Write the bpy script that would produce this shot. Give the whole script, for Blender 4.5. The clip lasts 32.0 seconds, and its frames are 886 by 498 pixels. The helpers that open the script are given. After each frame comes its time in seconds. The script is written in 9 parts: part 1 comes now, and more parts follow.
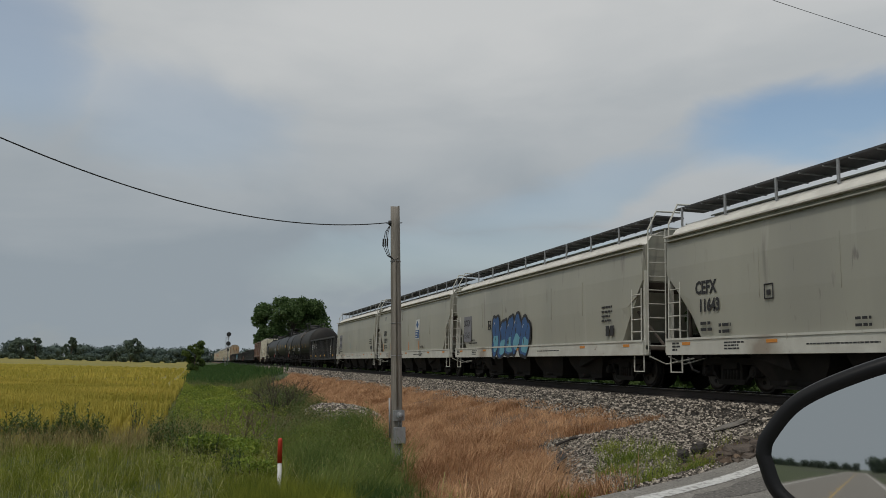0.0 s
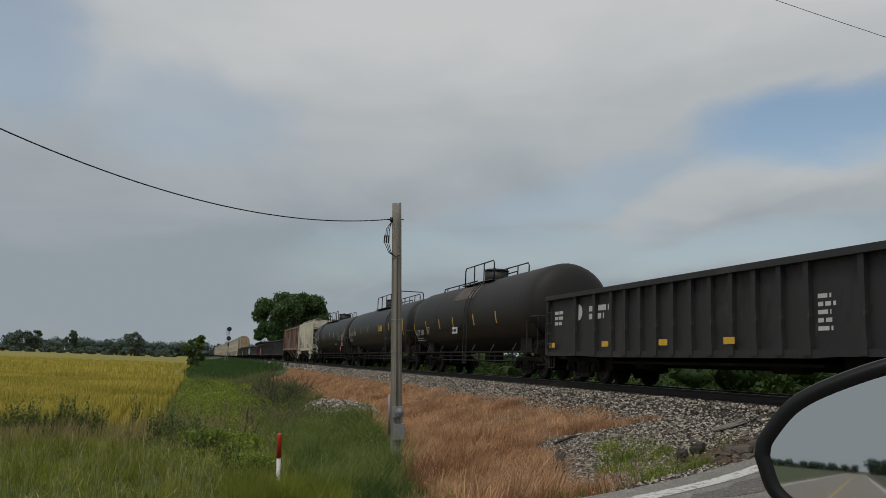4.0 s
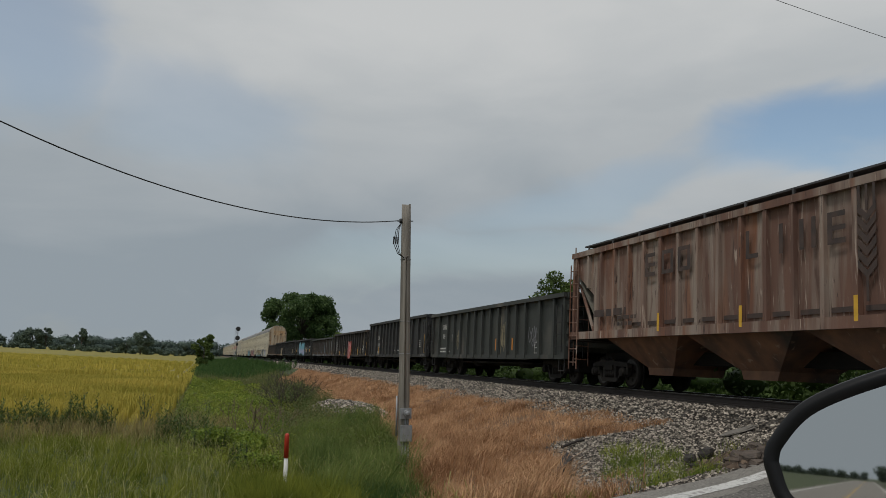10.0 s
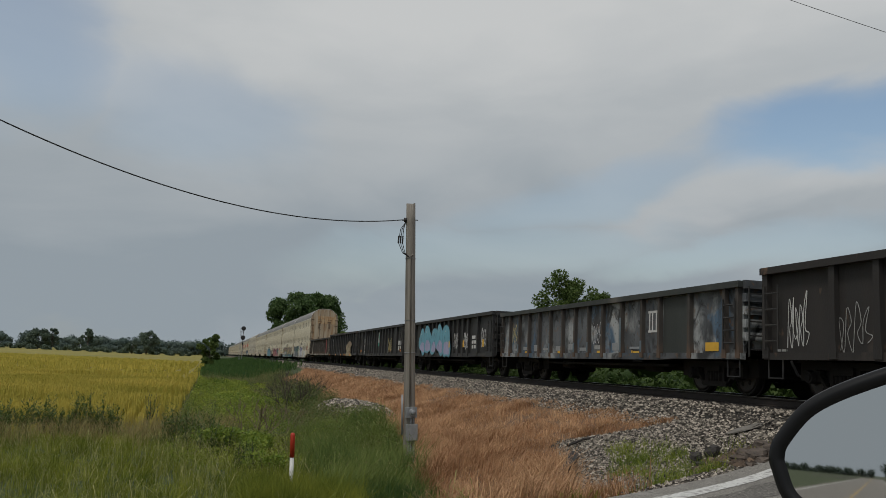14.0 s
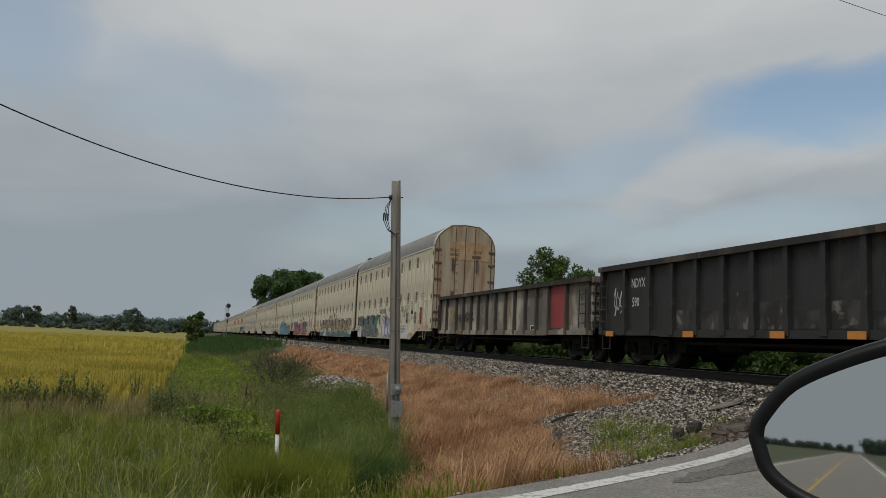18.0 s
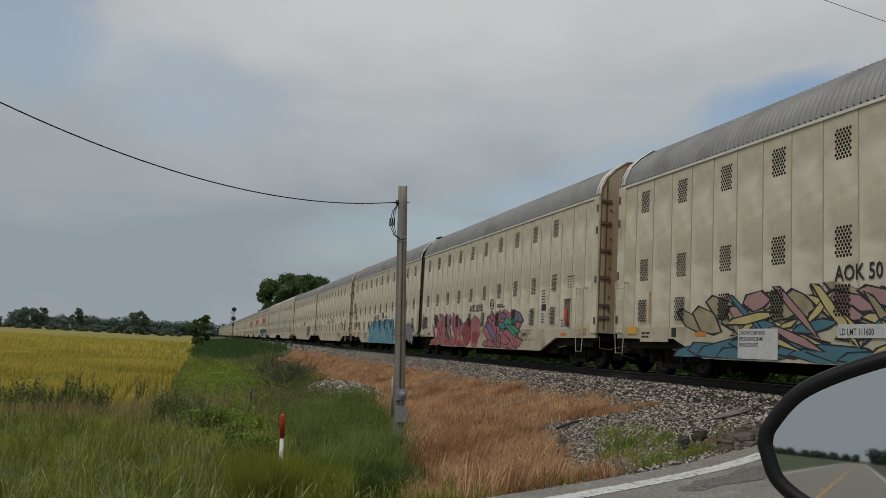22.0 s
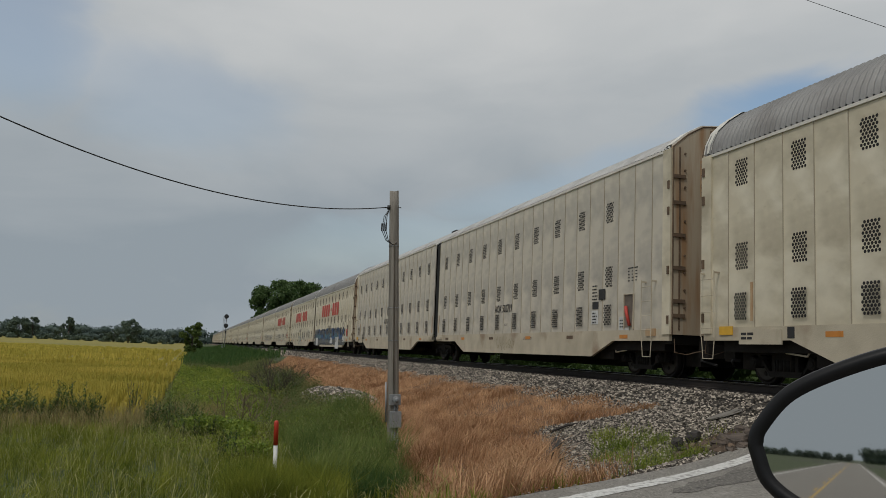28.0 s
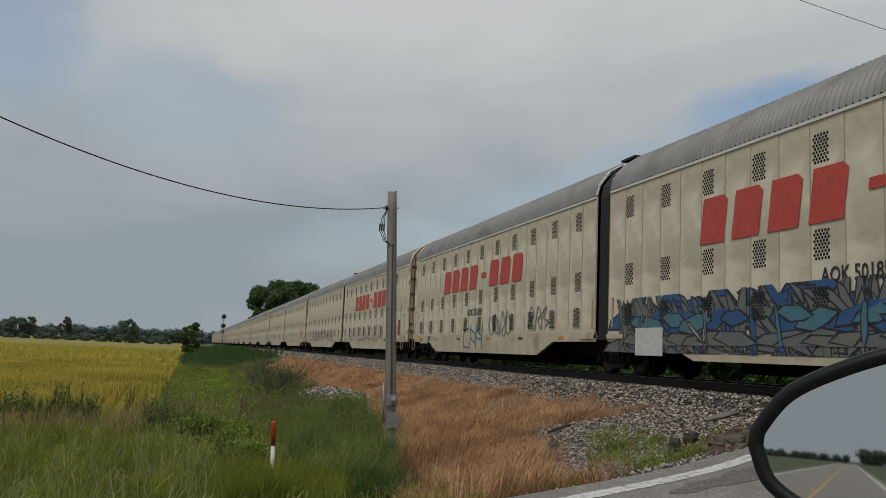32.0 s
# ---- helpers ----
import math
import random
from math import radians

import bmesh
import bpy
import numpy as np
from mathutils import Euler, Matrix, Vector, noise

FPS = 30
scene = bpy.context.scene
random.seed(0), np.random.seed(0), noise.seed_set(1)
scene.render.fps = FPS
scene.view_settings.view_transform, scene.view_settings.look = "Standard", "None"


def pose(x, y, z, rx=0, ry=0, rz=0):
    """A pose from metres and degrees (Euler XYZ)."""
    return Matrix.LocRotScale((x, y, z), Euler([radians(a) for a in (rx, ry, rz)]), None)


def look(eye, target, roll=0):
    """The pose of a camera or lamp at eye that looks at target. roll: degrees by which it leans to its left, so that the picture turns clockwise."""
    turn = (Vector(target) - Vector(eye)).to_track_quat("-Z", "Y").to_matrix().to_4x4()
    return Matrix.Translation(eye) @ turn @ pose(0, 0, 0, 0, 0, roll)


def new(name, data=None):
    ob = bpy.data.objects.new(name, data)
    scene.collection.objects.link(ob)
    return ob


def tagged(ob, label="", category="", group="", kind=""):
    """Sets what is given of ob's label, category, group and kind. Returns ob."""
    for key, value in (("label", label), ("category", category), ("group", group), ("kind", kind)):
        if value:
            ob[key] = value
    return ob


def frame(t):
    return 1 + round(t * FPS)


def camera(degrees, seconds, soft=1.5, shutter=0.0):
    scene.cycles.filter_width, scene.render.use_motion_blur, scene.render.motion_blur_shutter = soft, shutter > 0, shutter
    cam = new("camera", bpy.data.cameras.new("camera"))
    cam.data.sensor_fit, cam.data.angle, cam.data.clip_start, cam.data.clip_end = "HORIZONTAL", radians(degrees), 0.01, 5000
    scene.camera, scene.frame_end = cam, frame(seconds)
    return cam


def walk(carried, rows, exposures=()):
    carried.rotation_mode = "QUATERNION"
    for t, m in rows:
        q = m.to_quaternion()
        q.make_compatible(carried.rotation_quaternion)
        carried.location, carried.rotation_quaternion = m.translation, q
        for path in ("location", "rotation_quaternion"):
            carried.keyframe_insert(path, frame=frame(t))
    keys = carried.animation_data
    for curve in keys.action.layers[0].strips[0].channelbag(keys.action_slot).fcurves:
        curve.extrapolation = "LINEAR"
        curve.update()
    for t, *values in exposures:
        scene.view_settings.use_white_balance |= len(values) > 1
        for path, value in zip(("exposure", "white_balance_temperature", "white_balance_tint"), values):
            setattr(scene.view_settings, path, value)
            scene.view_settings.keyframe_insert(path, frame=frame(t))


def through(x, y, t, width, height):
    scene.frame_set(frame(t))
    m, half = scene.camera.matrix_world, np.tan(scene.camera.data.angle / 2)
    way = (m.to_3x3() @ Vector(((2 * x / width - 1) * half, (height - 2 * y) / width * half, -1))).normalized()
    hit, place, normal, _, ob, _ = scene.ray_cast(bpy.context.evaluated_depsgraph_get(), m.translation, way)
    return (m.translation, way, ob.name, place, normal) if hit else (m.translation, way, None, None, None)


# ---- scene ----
EYE = (0.0, 0.0, 1.5)          # at the driver's window, 1.5 m over the road
RAIL_Z, TRACK_X = 1.09, 12.45  # top of rail and centre of the track, which runs along y
SPEED = 15.2                   # the train's pace, m/s
# seconds, heading, tilt and lean in degrees, sway to the right and up in millimetres
TURNS = [(0, 15.72, 7.85, 1.49, -0.0, -0.0), (0.5, 15.56, 7.88, 1.52, -0.0, 0.1), (1, 15.54, 7.90, 1.48, -0.2, 0.0), (1.5, 15.44, 7.89, 1.48, -0.1,
-0.0), (2, 15.33, 7.81, 1.58, 0.0, -0.2), (2.5, 15.31, 7.76, 1.60, 0.0, -0.3), (3, 15.39, 7.79, 1.78, 0.0, -0.2), (3.5, 15.58, 7.74, 1.97, 0.0, -0.2),
(5.5, 15.50, 7.52, 2.47, -0.4, -0.2), (6, 15.56, 7.53, 2.50, -1.2, -0.1), (6.5, 15.51, 7.58, 2.61, -1.9, -0.4), (7, 15.44, 7.61, 2.62, -1.8, -0.5),
(7.5, 15.38, 7.63, 2.61, -1.0, 0.0), (8, 15.29, 7.66, 2.63, -0.3, 0.2), (8.5, 15.18, 7.71, 2.76, -0.2, 0.0), (9, 15.11, 7.74, 2.73, -0.1, -0.1), (9.5,
15.12, 7.77, 2.80, -0.2, -0.4), (10, 15.02, 7.76, 2.77, -0.1, -0.4), (10.5, 14.98, 7.71, 2.57, 0.2, -0.2), (11, 14.88, 7.64, 2.50, 0.4, -0.1), (11.5,
14.87, 7.61, 2.55, 0.5, -0.3), (12, 14.74, 7.69, 2.60, 0.7, -0.4), (12.5, 14.69, 7.69, 2.59, 0.8, -0.4), (13, 14.65, 7.68, 2.55, 0.7, -0.2), (13.5,
14.64, 7.65, 2.50, 0.6, -0.1), (14, 14.70, 7.67, 2.55, 0.6, -0.1), (14.5, 14.71, 7.69, 2.58, 0.4, -0.2), (16.5, 14.90, 7.69, 2.85, -0.5, -0.3), (17,
15.12, 7.53, 2.89, -1.1, -0.5), (17.5, 15.38, 7.13, 2.75, -0.0, -0.1), (18, 15.76, 6.20, 2.51, 1.7, 0.9), (18.5, 15.86, 5.82, 2.39, 1.5, 1.5), (19,
15.55, 5.90, 2.59, -1.4, 0.9), (19.5, 15.42, 6.11, 2.73, -3.2, 0.1), (20, 15.30, 6.38, 2.64, -2.1, -0.3), (20.5, 15.35, 6.54, 2.70, -1.1, -0.2), (21,
15.27, 6.58, 2.87, -0.9, 0.1), (21.5, 15.29, 6.56, 2.97, -0.9, 0.2), (22, 15.34, 6.55, 3.03, -0.9, -0.0), (22.5, 15.28, 6.57, 3.03, -0.8, -0.1), (23,
15.16, 6.57, 3.10, -0.7, -0.1), (23.5, 15.11, 6.55, 3.13, -0.7, -0.0), (24, 15.11, 6.59, 3.08, -0.6, -0.3), (24.5, 15.18, 6.62, 2.96, -0.6, -0.5),
(25, 15.20, 6.78, 2.87, -0.4, -0.3), (25.5, 15.21, 6.85, 2.80, 0.4, 0.0), (27.5, 15.58, 6.76, 2.41, 1.6, 0.5), (28, 15.85, 6.88, 2.34, 1.8, 0.6),
(28.5, 15.81, 6.91, 2.49, 0.7, 0.1), (29, 15.77, 6.86, 2.50, -0.2, -0.1), (29.5, 15.85, 6.76, 2.30, 0.1, 0.2), (30, 15.88, 6.73, 2.15, 1.2, 0.2),
(30.5, 15.96, 6.72, 2.09, 1.1, -0.0), (31, 16.09, 6.74, 2.04, 0.1, -0.1), (31.5, 16.15, 6.78, 2.11, -0.6, -0.2), (32, 16.00, 6.92, 2.44, -0.8, -0.6)]
cam = camera(54.88, 32.0, soft=0.6)
EXPOSURE = 0.0
walk(cam, [(t, pose(*EYE, 90 + tilt, 0, -turn) @ pose(0, 0, 0, 0, 0, lean) @ pose(0.001 * right, 0.001 * up, 0)) for t, turn, tilt, lean, right, up in TURNS],
     exposures=[(0, EXPOSURE), (32, EXPOSURE)])

# ---- sky and sun ----
SUN_UP, SUN_FROM = radians(58), Vector((-0.80, -0.60, 0))
world = bpy.data.worlds.new("sky")
scene.world = world
world.use_nodes = True


def wire_up(tree, a, b, out=0, into=0):
    tree.links.new(a.outputs[out], b.inputs[into])


def sky_nodes():
    """A hazy blue sky behind thin, streaky cloud that is brighter higher up; the blue shows through in a few gaps."""
    t = world.node_tree
    t.nodes.clear()
    n = t.nodes.new
    sky = n("ShaderNodeTexSky")
    sky.sky_type, sky.sun_disc = "NISHITA", False
    sky.sun_elevation = SUN_UP
    sky.sun_rotation = math.atan2(SUN_FROM.x, SUN_FROM.y)
    sky.dust_density, sky.air_density = 1.0, 1.3
    where = n("ShaderNodeTexCoord")

    def cloud_noise(scale, stretch, detail, twist=0.0):
        place, cloud = n("ShaderNodeMapping"), n("ShaderNodeTexNoise")
        place.inputs["Rotation"].default_value = (0.12, -0.18, twist)
        place.inputs["Scale"].default_value = stretch
        wire_up(t, where, place)
        for key, value in (("Scale", scale), ("Detail", detail), ("Roughness", 0.5), ("Distortion", 0.4)):
            cloud.inputs[key].default_value = value
        wire_up(t, place, cloud)
        return cloud

    def calc(operation, a, b):
        m = n("ShaderNodeMath")
        m.operation = operation
        for k, v in enumerate((a, b)):
            if isinstance(v, (int, float)):
                m.inputs[k].default_value = v
            else:
                t.links.new(v, m.inputs[k])
        return m.outputs[0]

    def ramp(socket, low, high, a=0.0, b=1.0):
        r = n("ShaderNodeMapRange")
        r.interpolation_type = "SMOOTHSTEP"
        for k, v in ((1, low), (2, high), (3, a), (4, b)):
            r.inputs[k].default_value = v
        t.links.new(socket, r.inputs[0])
        return r.outputs[0]

    # the direction, made uneven so that the gaps get ragged edges
    rough = cloud_noise(5.0, (1.0, 1.0, 2.2), 6.0)
    shift, sway = n("ShaderNodeVectorMath"), n("ShaderNodeVectorMath")
    shift.operation, sway.operation = "MULTIPLY_ADD", "NORMALIZE"
    shift.inputs[1].default_value = (0.16, 0.16, 0.10)
    t.links.new(rough.outputs["Color"], shift.inputs[0])
    t.links.new(where.outputs["Generated"], shift.inputs[2])
    recentre = n("ShaderNodeVectorMath")
    recentre.operation = "SUBTRACT"
    recentre.inputs[1].default_value = (0.08, 0.08, 0.05)
    t.links.new(shift.outputs[0], recentre.inputs[0])
    wire_up(t, recentre, sway)

    def along(vector):
        d = n("ShaderNodeVectorMath")
        d.operation = "DOT_PRODUCT"
        d.inputs[1].default_value = vector
        t.links.new(sway.outputs[0], d.inputs[0])
        return d.outputs["Value"]

    def gap(heading, up, wide, high, tilt, weight):
        """A soft oval in the sky, all in degrees: 1 in its middle, 0 outside."""
        h, e, c = radians(heading), radians(up), radians(tilt)
        side = Vector((math.cos(h), -math.sin(h), 0))
        rise = Vector((-math.sin(h) * math.sin(e), -math.cos(h) * math.sin(e), math.cos(e)))
        u = (side * math.cos(c) + rise * math.sin(c)) / math.sin(radians(wide))
        v = (rise * math.cos(c) - side * math.sin(c)) / math.sin(radians(high))
        front = Vector((math.sin(h), math.cos(h), 0))
        a, b = along(u), along(v)
        b = calc("SUBTRACT", b, 0.0)
        v0 = float(v.dot(Vector((math.sin(h) * math.cos(e), math.cos(h) * math.cos(e), math.sin(e)))))
        r = calc("ADD", calc("MULTIPLY", a, a), calc("MULTIPLY", calc("SUBTRACT", b, v0), calc("SUBTRACT", b, v0)))
        inside = calc("MULTIPLY", ramp(r, 0.0, 1.0, weight, 0.0), ramp(along(front), 0.2, 0.4))
        return inside

    blue = None
    for spot in ((39.5, 15.4, 12, 3.4, 12, 1.0), (-1.7, 15.5, 10, 5.0, -8, 0.36), (-13.0, 18.5, 7, 7.0, 0, 0.60), (24.0, 11.5, 11, 2.4, 14, 0.42),
                 (19.0, 7.4, 18, 2.6, 5, 0.38), (48.0, 8.5, 12, 3.0, 14, 0.4), (34.5, 7.9, 13, 1.9, 8, 0.45)):
        g = gap(*spot)
        blue = g if blue is None else calc("MAXIMUM", blue, g)
    patchy = cloud_noise(1.7, (1.3, 1.0, 2.6), 5.0, 0.5)
    blue = calc("ADD", blue, ramp(patchy.outputs[0], 0.30, 0.46, 0.35, 0.0))
    blue = calc("MINIMUM", blue, 0.96)
    height = n("ShaderNodeSeparateXYZ")
    t.links.new(where.outputs["Generated"], height.inputs[0])
    light = ramp(height.outputs[2], 0.06, 0.42, 0.0, 1.0)
    streaks = cloud_noise(2.6, (1.2, 1.0, 3.4), 6.0, 0.5)
    light = calc("ADD", light, ramp(streaks.outputs[0], 0.3, 0.7, -0.20, 0.20))
    for spot in ((36.5, 12.4, 13, 2.2, 15, 0.42), (17.0, 22.0, 22, 6.0, 6, 0.30)):
        light = calc("ADD", light, gap(*spot))
    light = calc("MINIMUM", calc("MAXIMUM", light, 0.0), 1.3)
    cloud = n("ShaderNodeMix")
    cloud.data_type, cloud.clamp_factor = "RGBA", False
    cloud.inputs[6].default_value = (2.80, 3.24, 3.60, 1)
    cloud.inputs[7].default_value = (4.85, 5.05, 5.15, 1)
    t.links.new(light, cloud.inputs[0])
    both = n("ShaderNodeMix")
    both.data_type = "RGBA"
    t.links.new(blue, both.inputs[0])
    t.links.new(cloud.outputs[2], both.inputs[6])
    t.links.new(sky.outputs[0], both.inputs[7])
    back = n("ShaderNodeBackground")
    back.inputs[1].default_value = 0.10
    t.links.new(both.outputs[2], back.inputs[0])
    wire_up(t, back, n("ShaderNodeOutputWorld"))


sky_nodes()
sun = new("sun", bpy.data.lights.new("sun", "SUN"))
sun.data.energy, sun.data.angle, sun.data.color = 1.3, radians(12), (1.0, 0.95, 0.88)
sun.matrix_world = look(SUN_FROM.normalized() * math.cos(SUN_UP) * 50 + Vector((0, 0, 50 * math.sin(SUN_UP))), (0, 0, 0))

# ---- materials ----
def material(name, colour, rough=0.8, metal=0.0, other=None, scale=3.0, stain=None, stain_scale=0.6, stain_at=(0.5, 0.7), bump=0.2,
             bump_scale=40.0, stretch=(1, 1, 1), piece=0.0, spec=0.5, more=()):
    """A surface with fine grain (colour to other), large stains and a fine relief, in the thing's own metres."""
    m = bpy.data.materials.new(name)
    m.use_nodes = True
    t = m.node_tree
    n = t.nodes.new
    shader = t.nodes["Principled BSDF"]
    shader.inputs["Roughness"].default_value, shader.inputs["Metallic"].default_value = rough, metal
    shader.inputs["Specular IOR Level"].default_value = spec
    where, place = n("ShaderNodeTexCoord"), n("ShaderNodeMapping")
    place.inputs["Scale"].default_value = stretch
    t.links.new(where.outputs["Object"], place.inputs[0])

    def grain(size, detail=4.0):
        g = n("ShaderNodeTexNoise")
        g.inputs["Scale"].default_value, g.inputs["Detail"].default_value = size, detail
        t.links.new(place.outputs[0], g.inputs[0])
        return g

    def blend(factor, a, b):
        mix = n("ShaderNodeMix")
        mix.data_type = "RGBA"
        t.links.new(factor, mix.inputs[0])
        for socket, value in ((6, a), (7, b)):
            if isinstance(value, tuple):
                mix.inputs[socket].default_value = (*value, 1)
            else:
                t.links.new(value, mix.inputs[socket])
        return mix.outputs[2]

    def between(socket, low, high):
        r = n("ShaderNodeMapRange")
        r.inputs[1].default_value, r.inputs[2].default_value = low, high
        t.links.new(socket, r.inputs[0])
        return r.outputs[0]

    out = blend(between(grain(scale).outputs[0], 0.3, 0.7), colour, other or tuple(c * 0.8 for c in colour))
    if stain:
        out = blend(between(grain(stain_scale, 6.0).outputs[0], *stain_at), out, stain)
    for k, (tint, size, low, high) in enumerate(more):
        g = grain(size, 8.0)
        g.inputs["Distortion"].default_value = 0.6 + 0.3 * k
        out = blend(between(g.outputs[0], low, high), out, tint)
    if piece:
        info, value = n("ShaderNodeObjectInfo"), n("ShaderNodeHueSaturation")
        spread = n("ShaderNodeMapRange")
        spread.inputs[3].default_value, spread.inputs[4].default_value = 1 - piece, 1 + piece
        t.links.new(info.outputs["Random"], spread.inputs[0])
        t.links.new(spread.outputs[0], value.inputs["Value"])
        t.links.new(out, value.inputs["Color"])
        out = value.outputs[0]
    t.links.new(out, shader.inputs["Base Color"])
    if bump:
        b = n("ShaderNodeBump")
        b.inputs["Strength"].default_value, b.inputs["Distance"].default_value = bump, 0.02
        t.links.new(grain(bump_scale, 3.0).outputs[0], b.inputs["Height"])
        t.links.new(b.outputs[0], shader.inputs["Normal"])
    return m


def leafy(name, colour, other, rough=0.7, through=0.25, scale=0.0, bias=1.0):
    """Blades or leaves, each of its own shade between two colours."""
    m = bpy.data.materials.new(name)
    m.use_nodes = True
    t = m.node_tree
    n = t.nodes.new
    geo, mix = n("ShaderNodeNewGeometry"), n("ShaderNodeMix")
    mix.data_type = "RGBA"
    mix.inputs[6].default_value, mix.inputs[7].default_value = (*colour, 1), (*other, 1)
    if scale:
        where, patch, add = n("ShaderNodeTexCoord"), n("ShaderNodeTexNoise"), n("ShaderNodeMath")
        patch.inputs["Scale"].default_value, patch.inputs["Detail"].default_value = scale, 3.0
        t.links.new(where.outputs["Object"], patch.inputs[0])
        spread = n("ShaderNodeMapRange")
        spread.inputs[1].default_value, spread.inputs[2].default_value = 0.35, 0.65
        t.links.new(patch.outputs[0], spread.inputs[0])
        half = n("ShaderNodeMath")
        half.operation = "MULTIPLY"
        half.inputs[1].default_value = 0.45
        t.links.new(geo.outputs["Random Per Island"], half.inputs[0])
        add.operation = "MULTIPLY_ADD"
        add.inputs[1].default_value = 0.55
        t.links.new(spread.outputs[0], add.inputs[0])
        t.links.new(half.outputs[0], add.inputs[2])
        t.links.new(add.outputs[0], mix.inputs[0])
    else:
        few = n("ShaderNodeMath")
        few.operation = "POWER"
        few.inputs[1].default_value = bias
        t.links.new(geo.outputs["Random Per Island"], few.inputs[0])
        t.links.new(few.outputs[0], mix.inputs[0])
    shader = t.nodes["Principled BSDF"]
    shader.inputs["Roughness"].default_value = rough
    shader.inputs["Specular IOR Level"].default_value = 0.25
    t.links.new(mix.outputs[2], shader.inputs["Base Color"])
    if through:
        lucent, sum_ = n("ShaderNodeBsdfTranslucent"), n("ShaderNodeMixShader")
        sum_.inputs[0].default_value = through
        t.links.new(mix.outputs[2], lucent.inputs[0])
        t.links.new(shader.outputs[0], sum_.inputs[1])
        t.links.new(lucent.outputs[0], sum_.inputs[2])
        t.links.new(sum_.outputs[0], t.nodes["Material Output"].inputs[0])
    return m


def plain(name, colour, rough=0.7):
    return material(name, colour, rough, scale=8.0, bump=0.0, other=tuple(c * 0.88 for c in colour))


